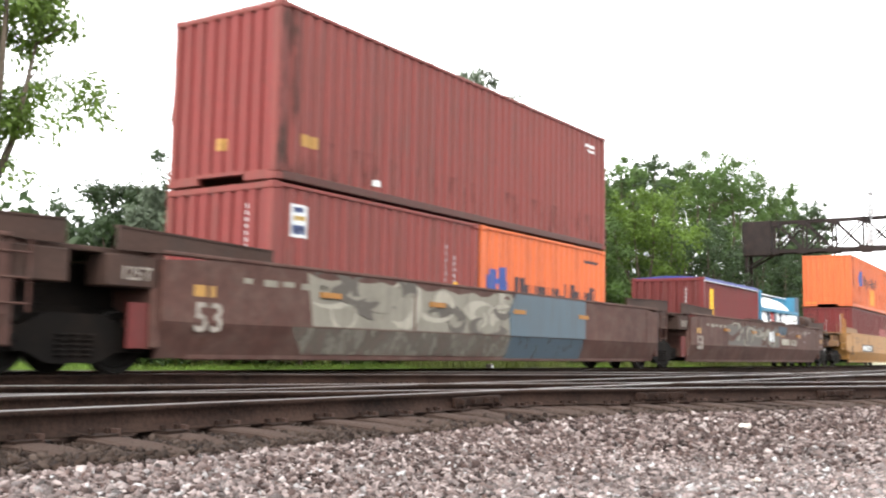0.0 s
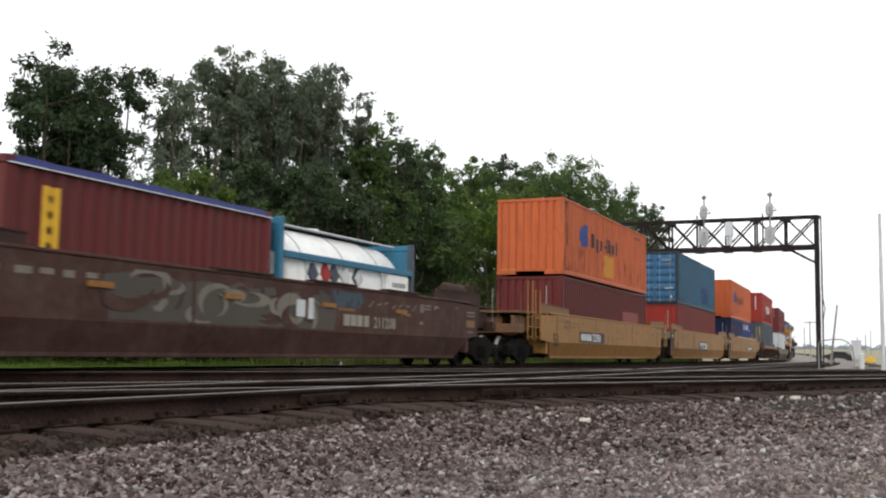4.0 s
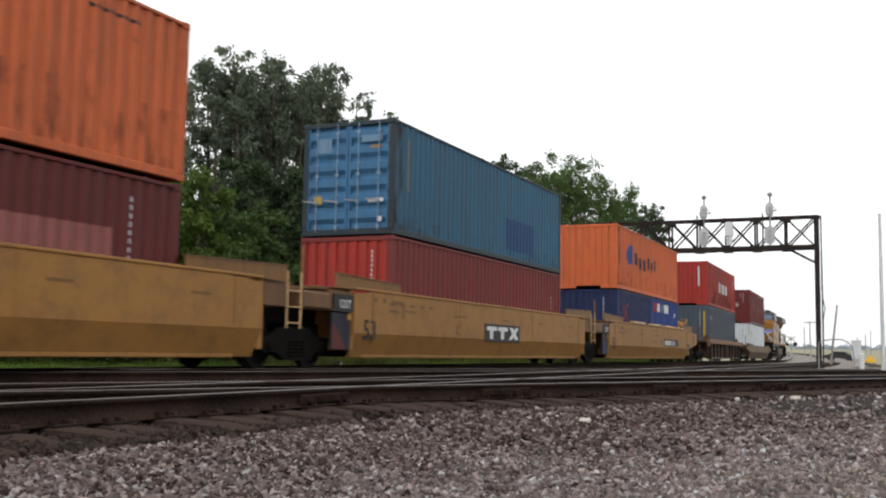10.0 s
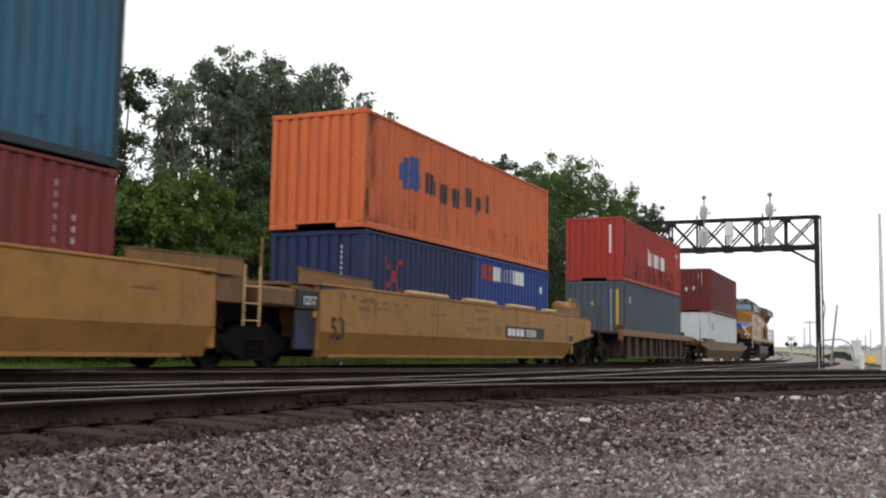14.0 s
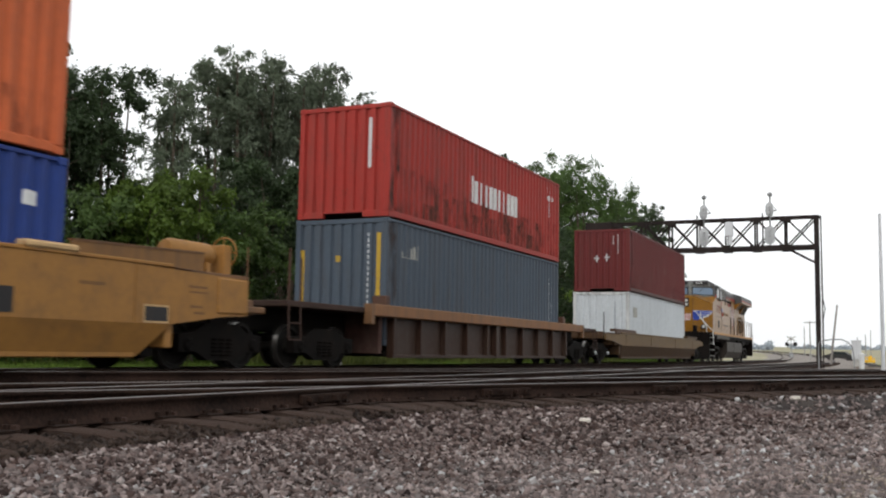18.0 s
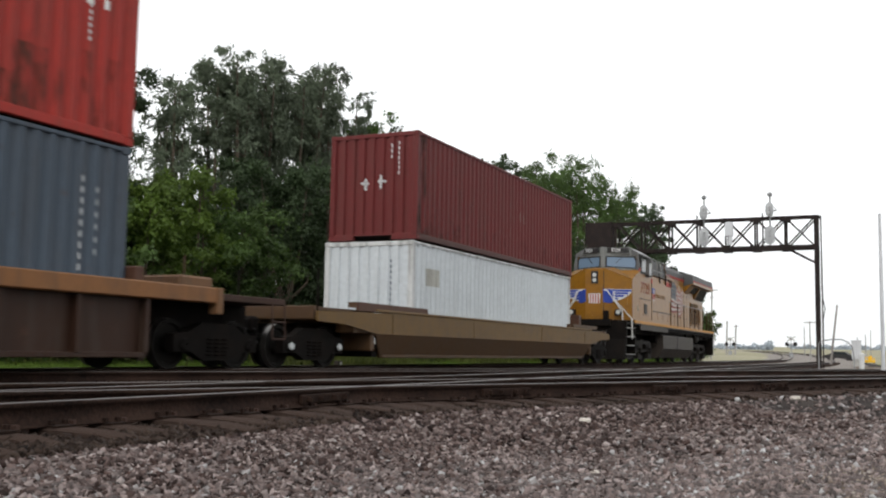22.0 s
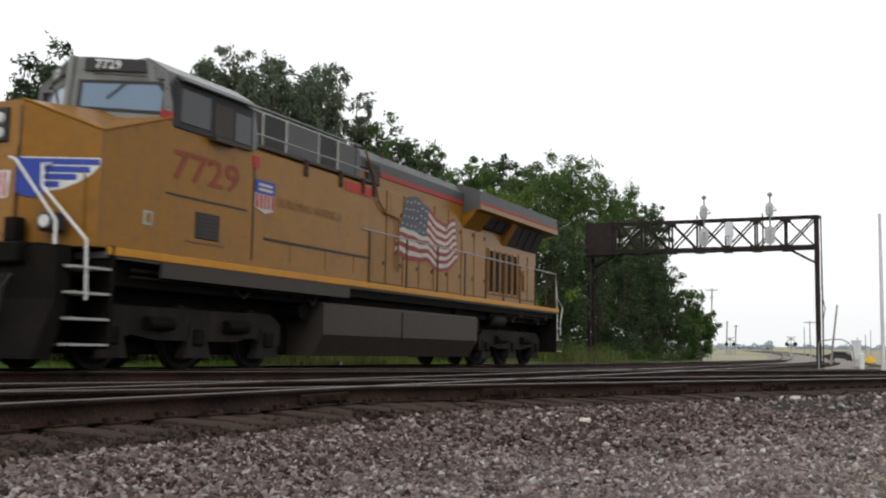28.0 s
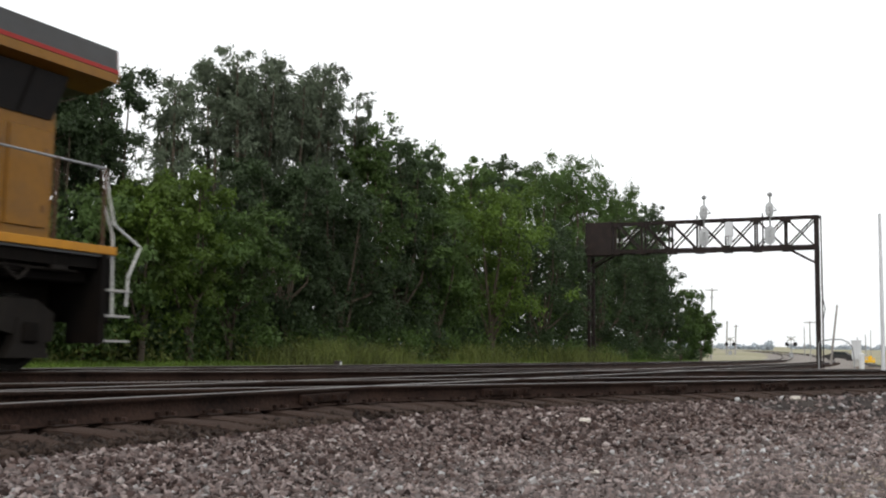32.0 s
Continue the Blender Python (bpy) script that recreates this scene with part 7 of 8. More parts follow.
# ---- signal bridge ----
def signal_bridge():
    b = thing("signal_bridge", "dark rusty steel lattice signal bridge over the tracks", "signal bridge")
    x0 = 64.0
    y0, y1 = 6.2, 20.2
    zg = rail_z(x0) - 0.35
    lo, hi = rail_z(x0) + 6.92, rail_z(x0) + 8.78
    for y in (y0, y1):
        for dx in (-0.45, 0.45):
            part("post", Shape().box(x0 + dx - 0.08, x0 + dx + 0.08, y - 0.10, y + 0.10, zg, hi, 0.01), bridge_iron, b)
        lace = Shape()
        for k in range(9):
            z = zg + 0.4 + k * 0.9
            lace.beam((x0 - 0.45, y, z), (x0 + 0.45, y, z + 0.9), 0.05, 0.03).beam((x0 + 0.45, y, z), (x0 - 0.45, y, z + 0.9), 0.05, 0.03)
        part("post_lacing", lace, bridge_iron, b)
        part("footing", Shape().box(x0 - 0.8, x0 + 0.8, y - 0.4, y + 0.4, zg - 0.3, zg + 0.05, 0.03), bridge_iron, b)
    for dx in (-0.45, 0.45):
        part("bottom_chord", Shape().box(x0 + dx - 0.09, x0 + dx + 0.09, y0, y1, lo - 0.09, lo + 0.09, 0.01), bridge_iron, b)
        part("top_chord", Shape().box(x0 + dx - 0.08, x0 + dx + 0.08, y0 - 0.2, y1, hi - 0.06, hi + 0.06, 0.01), bridge_iron, b)
        n = 8
        w = (y1 - y0) / n
        for k in range(n):
            a, c = y0 + k * w, y0 + (k + 1) * w
            part("diagonal", Shape().beam((x0 + dx, a, lo), (x0 + dx, c, hi), 0.085, 0.085), bridge_iron, b)
            part("diagonal", Shape().beam((x0 + dx, a, hi), (x0 + dx, c, lo), 0.085, 0.085), bridge_iron, b)
            if k:
                part("vertical", Shape().box(x0 + dx - 0.05, x0 + dx + 0.05, a - 0.05, a + 0.05, lo, hi), bridge_iron, b)
                part("gusset", Shape().box(x0 + dx - 0.11, x0 + dx + 0.11, a - 0.28, a + 0.28, lo - 0.16, lo + 0.20), bridge_iron, b)
                part("gusset", Shape().box(x0 + dx - 0.11, x0 + dx + 0.11, a - 0.24, a + 0.24, hi - 0.24, hi + 0.06), bridge_iron, b)
        part("knee_brace", Shape().beam((x0 + dx, y0, lo - 0.95), (x0 + dx, y0 + 1.7, lo), 0.12, 0.12), bridge_iron, b)
        part("knee_brace", Shape().beam((x0 + dx, y1, lo - 0.95), (x0 + dx, y1 - 1.7, lo), 0.12, 0.12), bridge_iron, b)
    part("walkway", Shape().box(x0 - 0.36, x0 + 0.36, y0, y1, lo + 0.13, lo + 0.17), bridge_iron, b)
    part("ladder", ladder_shape(x0 - 0.55, y0 - 0.30, zg, hi), bridge_iron, b)
    part("conduit", Shape().pipe([(x0 - 0.3, y0 - 0.28, zg), (x0 - 0.3, y0 - 0.30, zg + 3.0), (x0 - 0.3, y0 - 0.42, zg + 3.6), (x0 - 0.3, y0 - 0.30, zg + 4.2), (x0 - 0.3, y0 - 0.28, hi)], 0.035), black, b)
    part("relay_case", Shape().box(x0 - 0.7, x0 + 0.4, y1 - 1.6, y1 + 0.2, lo - 0.2, hi + 0.1, 0.03), bridge_iron, b, "rust-brown steel case")
    for y in (12.72, 8.78):
        mast = new("signal_mast")
        mast.parent = b
        part("mast", Shape().tube((x0 - 0.6, y, lo), (x0 - 0.6, y, hi + 1.25), 0.05, 8), mast_grey, mast)
        part("finial", Shape().lathe([(0.02, hi + 1.25), (0.13, hi + 1.32), (0.16, hi + 1.42), (0.10, hi + 1.52), (0.0, hi + 1.56)], "z", 10, (x0 - 0.6, y, 0)), mast_grey, mast)
        for z, r, h in ((hi + 0.46, 0.23, 0.44), (lo + 0.76, 0.31, 0.56)):
            disc = [(y + r * math.cos(q), z + (h - r) * (1 if math.sin(q) >= 0 else -1) + r * math.sin(q)) for q in np.linspace(0, math.tau, 24, endpoint=False)]
            part("target", Shape().prism(disc, "x", x0 - 0.80, x0 - 0.76), target_grey, mast, "pale oval signal target")
            for k in range(3):
                part("lens_hood", Shape().tube((x0 - 1.05, y, z + (k - 1) * h * 0.5), (x0 - 0.79, y, z + (k - 1) * h * 0.5), 0.085, 10), target_grey, mast)
            part("lamp_case", Shape().box(x0 - 0.76, x0 - 0.58, y - r * 0.6, y + r * 0.6, z - h * 0.8, z + h * 0.8, 0.02), mast_grey, mast)
        part("bracket_arm", Shape().box(x0 - 0.66, x0 - 0.58, y - 0.42, y + 0.30, hi + 0.36, hi + 0.44), mast_grey, mast)
        part("bracket_arm", Shape().beam((x0 - 0.6, y - 0.40, hi + 0.40), (x0 - 0.6, y, hi + 0.92), 0.04, 0.04).beam((x0 - 0.6, y + 0.28, hi + 0.40), (x0 - 0.6, y, hi + 0.92), 0.04, 0.04), mast_grey, mast)
        part("mast_foot", Shape().box(x0 - 0.72, x0 - 0.48, y - 0.75, y + 0.55, lo - 0.20, lo + 0.16, 0.02), bridge_iron, mast)
        part("ladder", ladder_shape(x0 - 0.5, y + 0.45, lo, hi + 0.3, 0.3), bridge_iron, mast)
    part("signal_head", Shape().box(x0 - 0.85, x0 - 0.6, 10.95, 11.45, lo + 0.75, hi - 0.20, 0.06).box(x0 - 0.8, x0 - 0.6, 11.02, 11.24, lo + 0.25, lo + 0.75), cabinet_grey, b, "pale signal head")
    return b


def ladder_shape(x, y, z0, z1, w=0.35):
    s = Shape().box(x - w / 2 - 0.02, x - w / 2, y - 0.02, y + 0.02, z0, z1).box(x + w / 2, x + w / 2 + 0.02, y - 0.02, y + 0.02, z0, z1)
    z = z0 + 0.3
    while z < z1:
        s.tube((x - w / 2, y, z), (x + w / 2, y, z), 0.012, 5)
        z += 0.3
    return s


# ---- trees ----
def sprays(rng, centres, radii, count, size, droop=0.0, long=1.6, twigs=6):
    """Leaves set along thin drooping twigs that spring from loose clumps: arrays of points and faces."""
    total = len(centres) * twigs
    up = 0.9 if droop > 1 else 0.45
    way = rng.normal(0, 1, (total, 3)) + np.array([0, 0, up])
    way[:, :2] += 0.35 * np.repeat(centres[:, :2] / (np.abs(centres[:, :2]).max() + 1e-6), twigs, 0)
    way /= np.linalg.norm(way, axis=1)[:, None]
    reach = np.repeat(radii, twigs) * rng.uniform(0.9, 2.5 if droop > 1 else 1.9, total)
    k = rng.randint(0, total, count)
    f = rng.uniform(0, 1, count) ** 0.75
    bow = droop * (0.25 if droop > 1 else 0.42)
    pos = centres[k // twigs] + way[k] * (reach[k] * f)[:, None] + rng.normal(0, 1, (count, 3)) * (0.035 + 0.07 * radii[k // twigs])[:, None]
    pos[:, 2] -= bow * reach[k] * f * f
    axis = way[k] + rng.normal(0, 0.55, (count, 3))
    axis[:, 2] -= 2 * bow * f + 0.25
    return kites(rng, pos, axis, size * rng.uniform(0.55, 1.35, count)[:, None], long)


def tufts(rng, centres, radii, count, size, droop=0.0, long=1.6):
    """Leaves in rounded tufts, most on the outside and turned outwards and up, so that each tuft has a lit top and a dark underside."""
    k = rng.randint(0, len(centres), count)
    d = rng.normal(0, 1, (count, 3)) + np.array([0, 0, 0.30])
    d /= np.linalg.norm(d, axis=1)[:, None]
    r = radii[k] * (0.35 + 0.65 * rng.uniform(0, 1, count) ** 0.45) * (1 + 0.22 * np.sin(5 * d[:, 0] + 3.0 * k) * np.sin(4 * d[:, 1] + 1.7 * k))
    pos = centres[k] + d * r[:, None] * np.array([1.0, 1.0, 0.72])
    pos[:, 2] -= droop * 0.30 * radii[k] * (d[:, 0] ** 2 + d[:, 1] ** 2) * rng.uniform(0.2, 1.6, count)
    out = d + np.array([0, 0, 0.55]) + rng.normal(0, 0.38, (count, 3))
    axis = np.cross(out, rng.normal(0, 1, (count, 3)))
    axis[:, 2] -= droop * 1.2
    return kites(rng, pos, axis, size * rng.uniform(0.6, 1.4, count)[:, None], long, out)


def kites(rng, pos, axis, s, long, out=None):
    axis = axis / (np.linalg.norm(axis, axis=1)[:, None] + 1e-9)
    side = np.cross(axis, rng.normal(0, 1, axis.shape) if out is None else out)
    side /= np.linalg.norm(side, axis=1)[:, None] + 1e-9
    a, b = pos - axis * s * long / 2, pos + axis * s * long / 2
    l, r = pos + side * s * 0.40, pos - side * s * 0.40
    up = np.cross(axis, side) * s * 0.14
    v = np.stack([a, l + up, b, r + up], 1).reshape(-1, 3)
    return v, np.arange(len(pos) * 4).reshape(-1, 4)


def leaf_cloud(rng, centres, radii, count, size, droop=0.0, long=1.6):
    """Leaves as folded kites scattered in loose clumps: arrays of points and faces."""
    which = rng.randint(0, len(centres), count)
    d = rng.normal(0, 0.62, (count, 3)) * np.array([1.0, 1.0, 0.75 + 0.25 * droop])
    pos = centres[which] + d * radii[which][:, None]
    pos[:, 2] -= droop * 0.35 * (d[:, 0] ** 2 + d[:, 1] ** 2) * radii[which]
    axis = rng.normal(0, 1, (count, 3))
    axis[:, 2] -= droop
    return kites(rng, pos, axis, size * rng.uniform(0.55, 1.4, count)[:, None], long)


def tree(name, label, x, y, high, wide, leaves, material, seed, base=0.18, size=0.16, droop=0.0, clumps=90, category="tree", long=1.6, peaks=5):
    """A tapered trunk that forks into limbs, and a ragged crown: several rising boughs, each hung with loose leaf clumps."""
    rng = np.random.RandomState(seed)
    z0 = float(ground_height(x, y)) - 0.05
    t = thing(name, label, category, "trees behind the tracks")
    t.matrix_basis = pose(x, y, z0)
    high *= 1.0 if droop > 1 else 1.04
    r0 = 0.016 * high + 0.03
    fork = 0.30 * high
    bend = [(rng.normal(0, 0.015) * high * k / 3, rng.normal(0, 0.015) * high * k / 3, fork * k / 3) for k in range(4)]
    wood = Shape()
    for k in range(3):
        wood.tube(bend[k], bend[k + 1], r0 * (1 - 0.12 * k), 8, r0 * (1 - 0.12 * (k + 1)))
    part("trunk", wood, bark, t, smooth=True)
    cs, rr = [], []
    per = max(9, clumps // (peaks + 2))
    for k in range(peaks + 2):
        a = math.tau * (k + rng.uniform(-0.3, 0.3)) / (peaks + 2)
        out = wide * (0.10 if k == 0 else rng.uniform(0.18, 0.40))
        tip_z = high * (0.97 if k == 0 else (rng.uniform(0.80, 0.97) if k <= peaks else rng.uniform(0.40, 0.6)))
        tip = np.array([math.cos(a) * out, math.sin(a) * out * 0.8, tip_z])
        foot = np.array(bend[1 + k % 3])
        knee = foot * 0.5 + tip * 0.5 + np.array([math.cos(a), math.sin(a), 0]) * wide * 0.07 + rng.normal(0, 0.02 * wide, 3)
        limb = Shape().tube(foot, knee, r0 * 0.5, 6, r0 * 0.3).tube(knee, tip, r0 * 0.3, 5, r0 * 0.06)
        for _ in range(3):
            f = rng.uniform(0.1, 0.8)
            p = knee * (1 - f) + tip * f
            limb.tube(p, p + np.array([rng.normal(0, 1), rng.normal(0, 1), 0.6]) * wide * 0.10, r0 * 0.14, 4, r0 * 0.04)
        part("limb", limb, bark, t)
        cs.append(tip - np.array([0, 0, 0.25]))
        rr.append(0.05 * wide + 0.22)
        for _ in range(per):
            f = rng.uniform(0.0, 1.0) ** 0.8
            p = (knee * (1 - f) + tip * f) if rng.uniform() < 0.75 else (foot * (1 - f) + knee * f)
            spread = wide * (0.31 - 0.13 * f)
            p = p + rng.normal(0, 1, 3) * spread * np.array([0.62, 0.62, 0.5])
            r = (wide * rng.uniform(0.05, 0.115) + 0.10) * (1.15 - 0.45 * f)
            p[2] = min(max(p[2], base * high + r), high - r * 0.8)
            cs.append(p)
            rr.append(r)
    cs, rr = np.array(cs), np.array(rr)
    thin = 0.72 if droop > 1 else 0.36
    v, f = tufts(rng, cs, rr, int(leaves * (1 - thin)), size, droop, long)
    v2, f2 = sprays(rng, cs, rr, int(leaves * thin), size, droop, long)
    part("crown", fast_mesh("crown", np.concatenate([v, v2]), np.concatenate([f, f2 + len(v)]), material), None, t)
    return t


def at_bearing(px_angle, y):
    """A place at that bearing (degrees from straight across the tracks) on a line y from the camera."""
    return y * math.tan(radians(px_angle)), y


def woods():
    # bearing, distance across, height, crown width, leaves, material, label, droop
    rows = [
        (30.2, 18.0, 11.5, 3.9, 27000, leaf_light, "leafy tree with bright pale green leaves", 0.4, 0.095, 0.12),
        (38.6, 24.0, 5.2, 3.6, 7000, leaf_dark, "small bushy tree behind the tracks", 0.2, 0.12, 0.10),
        (41.0, 22.0, 4.9, 3.4, 9000, leaf_willow, "low grey-green tree behind the tracks", 0.8, 0.11, 0.05),
        (43.0, 21.5, 8.2, 3.2, 19000, leaf_dark, "dark round-topped tree behind the tracks", 0.3, 0.10, 0.26),
        (45.3, 22.0, 8.7, 3.2, 19000, leaf_dark, "dark round-topped tree with thin lower branches", 0.3, 0.10, 0.26),
        (44.6, 20.4, 4.4, 4.2, 9000, leaf_mid, "green shrub beside the grass strip", 0.2, 0.11, 0.05),
        (49.0, 24.0, 10.4, 2.3, 6500, leaf_willow, "airy grey-green willow with gaps in its crown", 1.2, 0.10, 0.15),
        (47.6, 20.0, 5.4, 3.0, 10000, leaf_light, "light green young tree at the wood's edge", 0.3, 0.11, 0.05),
        (50.2, 20.2, 6.0, 3.2, 12000, leaf_light, "light green bushy tree at the wood's edge", 0.3, 0.11, 0.05),
        (51.9, 24.5, 12.1, 3.6, 13000, leaf_willow, "tall grey-green willow with feathery top", 1.3, 0.10, 0.12),
        (53.6, 24.5, 12.9, 4.2, 20000, leaf_willow, "tall willow with drooping dark foliage", 1.3, 0.10, 0.10),
        (55.6, 24.5, 12.7, 4.8, 21000, leaf_willow, "tall willow with dense drooping foliage", 1.3, 0.10, 0.10),
        (57.5, 24.0, 13.7, 4.2, 19000, leaf_willow, "tall willow with ragged drooping sprays", 1.3, 0.10, 0.10),
        (52.3, 20.5, 4.9, 4.2, 11000, leaf_mid, "green shrub tree at the wood's edge", 0.3, 0.11, 0.04),
        (55.2, 21.5, 7.2, 4.8, 13000, leaf_dark, "dark green shrub tree in the wood", 0.4, 0.12, 0.03),
        (60.0, 22.5, 10.8, 3.4, 14000, leaf_mid, "green broadleaf tree beside the willows", 0.4, 0.12, 0.08),
        (61.5, 23.0, 10.4, 4.6, 15000, leaf_dark, "dark green broadleaf tree in the wood", 0.4, 0.13, 0.06),
        (58.6, 21.0, 7.4, 5.0, 12000, leaf_dark, "dark shrub tree below the willows", 0.3, 0.12, 0.03),
        (62.9, 24.0, 11.1, 4.0, 15000, leaf_mid, "green broadleaf tree in the row", 0.4, 0.14, 0.08),
        (64.0, 22.0, 7.4, 5.6, 12000, leaf_mid, "bushy green tree at the wood's edge", 0.3, 0.13, 0.03),
        (65.3, 25.0, 11.6, 4.6, 14000, leaf_mid, "tall green broadleaf tree in the row", 0.4, 0.15, 0.10),
        (67.2, 26.0, 13.2, 4.4, 14000, leaf_dark, "tall dark broadleaf tree in the row", 0.4, 0.15, 0.10),
        (66.9, 21.8, 9.1, 6.2, 15000, leaf_light, "light green bushy tree in the row", 0.4, 0.14, 0.04),
        (69.2, 26.5, 14.6, 6.2, 15000, leaf_mid, "large spreading green tree in the row", 0.5, 0.16, 0.10),
        (71.1, 26.5, 16.5, 7.4, 17000, leaf_mid, "large round-topped green tree in the row", 0.5, 0.17, 0.10),
        (72.9, 26.0, 16.0, 7.0, 15000, leaf_mid, "large green tree behind the signal bridge", 0.5, 0.17, 0.10),
        (74.4, 26.0, 15.2, 6.6, 14000, leaf_dark, "large dark green tree behind the signal bridge", 0.5, 0.18, 0.08),
        (75.9, 25.5, 15.9, 4.0, 8000, leaf_dark, "dark ragged tree at the end of the wood", 0.5, 0.19, 0.20),
        (69.8, 22.5, 8.5, 7.0, 11000, leaf_dark, "dark green thicket tree in the row", 0.4, 0.15, 0.02),
        (73.0, 22.5, 8.5, 7.6, 11000, leaf_dark, "dark green thicket tree beside the bridge", 0.4, 0.16, 0.02),
        (75.0, 23.0, 9.4, 6.6, 11000, leaf_dark, "dark green bush beside the tracks", 0.4, 0.18, 0.02),
        (76.1, 23.0, 8.6, 5.0, 8000, leaf_dark, "dark bush near the end of the wood", 0.4, 0.18, 0.02),
        (77.35, 22.0, 6.9, 5.0, 9000, leaf_mid, "green bush at the end of the wood", 0.4, 0.18, 0.01),
        (78.4, 21.5, 5.3, 4.0, 8000, leaf_mid, "low green bush at the wood's end", 0.4, 0.19, 0.01),
    ]
    for i, (b, y, h, w, n, m, label, droop, size, base) in enumerate(rows):
        x, yy = at_bearing(b, y)
        n = int(n * (1.25 if m is leaf_willow or base > 0.19 else 1.1))
        size *= 0.86
        tree("tree" if h > 5.5 else "shrub", label, x, yy, h, w, n, m, 30 + i, base, size, droop, (150 if m is leaf_willow or base > 0.19 else 170) if h > 8 else 80, "tree" if h > 5.5 else "shrub", 2.4 if m is leaf_willow else 1.6, 6 if h > 8 else 4)
    # dense dark undergrowth behind the first trees
    rng = np.random.RandomState(91)
    cs, rr = [], []
    for b in np.arange(30, 78.6, 0.35):
        x, y = at_bearing(b + rng.uniform(-0.3, 0.3), rng.uniform(25.5, 29))
        for _ in range(2):
            cs.append((x + rng.normal(0, 1), y, float(ground_height(x, y)) + rng.uniform(0.1, 3.2 if b < 48 else 5.2)))
            rr.append(rng.uniform(0.8, 1.6))
    v, f = leaf_cloud(rng, np.array(cs), np.array(rr), 64000, 0.24, 0.2)
    tagged(part("undergrowth", fast_mesh("undergrowth", v, f, leaf_dark), None), "dense dark undergrowth below the trees", "undergrowth", kind="stuff")


def scrub():
    rng = np.random.RandomState(17)
    for m, n, name in ((leaf_mid, 26000, "green scrub along the wood's edge"), (leaf_dark, 42000, "dark scrub along the wood's edge"), (leaf_weed, 9000, "yellow-green weeds along the wood's edge")):
        cs, rr = [], []
        for b in np.arange(36, 78.8, 0.5 if m is not leaf_weed else 1.1):
            x, y = at_bearing(b + rng.uniform(-0.4, 0.4), rng.uniform(19.9, 21.6) + (0.4 if m is leaf_dark else 0))
            e = max(0, x - BEND)
            y += 0 if x < 20 else CURVE * (e - 20) ** 2 * 0.25
            cs.append((x, y, float(ground_height(x, y)) + rng.uniform(0.1, 0.6 if m is leaf_weed else 2.1 if m is leaf_dark else 1.1)))
            rr.append(rng.uniform(0.35, 0.8))
        v, f = leaf_cloud(rng, np.array(cs), np.array(rr), n, 0.10, 0.2)
        tagged(part("scrub", fast_mesh("scrub", v, f, m), None), name, "scrub", kind="stuff")


def blades(rng, xs, ys, high, width, material, name, label, category):
    """Grass or weed blades standing on the ground, each a thin bent strip."""
    n = len(xs)
    z = ground_height(xs, ys)
    a = rng.uniform(0, math.tau, n)
    h = high * rng.uniform(0.5, 1.3, n)
    lean = rng.normal(0, 0.5, (n, 2)) * h[:, None]
    dx, dy = np.cos(a) * width, np.sin(a) * width
    p = np.stack([xs, ys, z], 1)
    v0, v1 = p + np.stack([dx, dy, 0 * a], 1), p - np.stack([dx, dy, 0 * a], 1)
    mid = p + np.stack([lean[:, 0] * 0.35, lean[:, 1] * 0.35, h * 0.6], 1)
    v2, v3 = mid - np.stack([dx, dy, 0 * a], 1) * 0.8, mid + np.stack([dx, dy, 0 * a], 1) * 0.8
    tip = p + np.stack([lean[:, 0], lean[:, 1], h], 1)
    v = np.stack([v0, v1, v2, v3, tip, tip + np.stack([dx, dy, 0 * a], 1) * 0.1], 1).reshape(-1, 3)
    k = np.arange(n)[:, None] * 6
    f = np.concatenate([k + np.array([[0, 1, 2, 3]]), k + np.array([[3, 2, 4, 5]])], 0)
    return tagged(part(name, fast_mesh(name, v, f, material), None), label, category, kind="stuff")


def grasses():
    rng = np.random.RandomState(5)
    n = 80000
    b = np.radians(rng.uniform(28, 82, n))
    s = 14.7 + 5.8 * rng.uniform(0, 1, n) ** 1.1
    xs = s * np.tan(b)
    ys = s + np.maximum(0, track_lat(xs, s) * 0)
    e = np.maximum(0, xs - BEND)
    yc = CURVE * np.where(e < 40, e ** 3 / 240, 0.5 * (e - 20) ** 2 + 66.67)
    ys = ys + yc
    keep = xs < 110
    xs, ys = xs[keep], ys[keep]
    blades(rng, xs, ys, 0.19, 0.014, leaf_grass, "grass", "rough green grass along the railway", "grass")
    # tall weeds in patches
    for i, (bb, n, hh) in enumerate(((55.6, 800, 0.95), (58.2, 1200, 1.3), (61.0, 800, 1.15), (66.6, 700, 1.4), (70.8, 700, 1.5), (72.6, 600, 1.4))):
        y0 = 18.3 + CURVE * 800
        x, y = at_bearing(bb, y0)
        n = int(n * 0.9)
        xs = x + rng.normal(0, 0.45 + x * 0.010, n)
        ys = y + rng.normal(0, 0.8, n)
        blades(rng, xs, ys, hh * 0.72, 0.012, leaf_weed, "weeds", "tall yellow-green weeds at the wood's edge", "weeds")


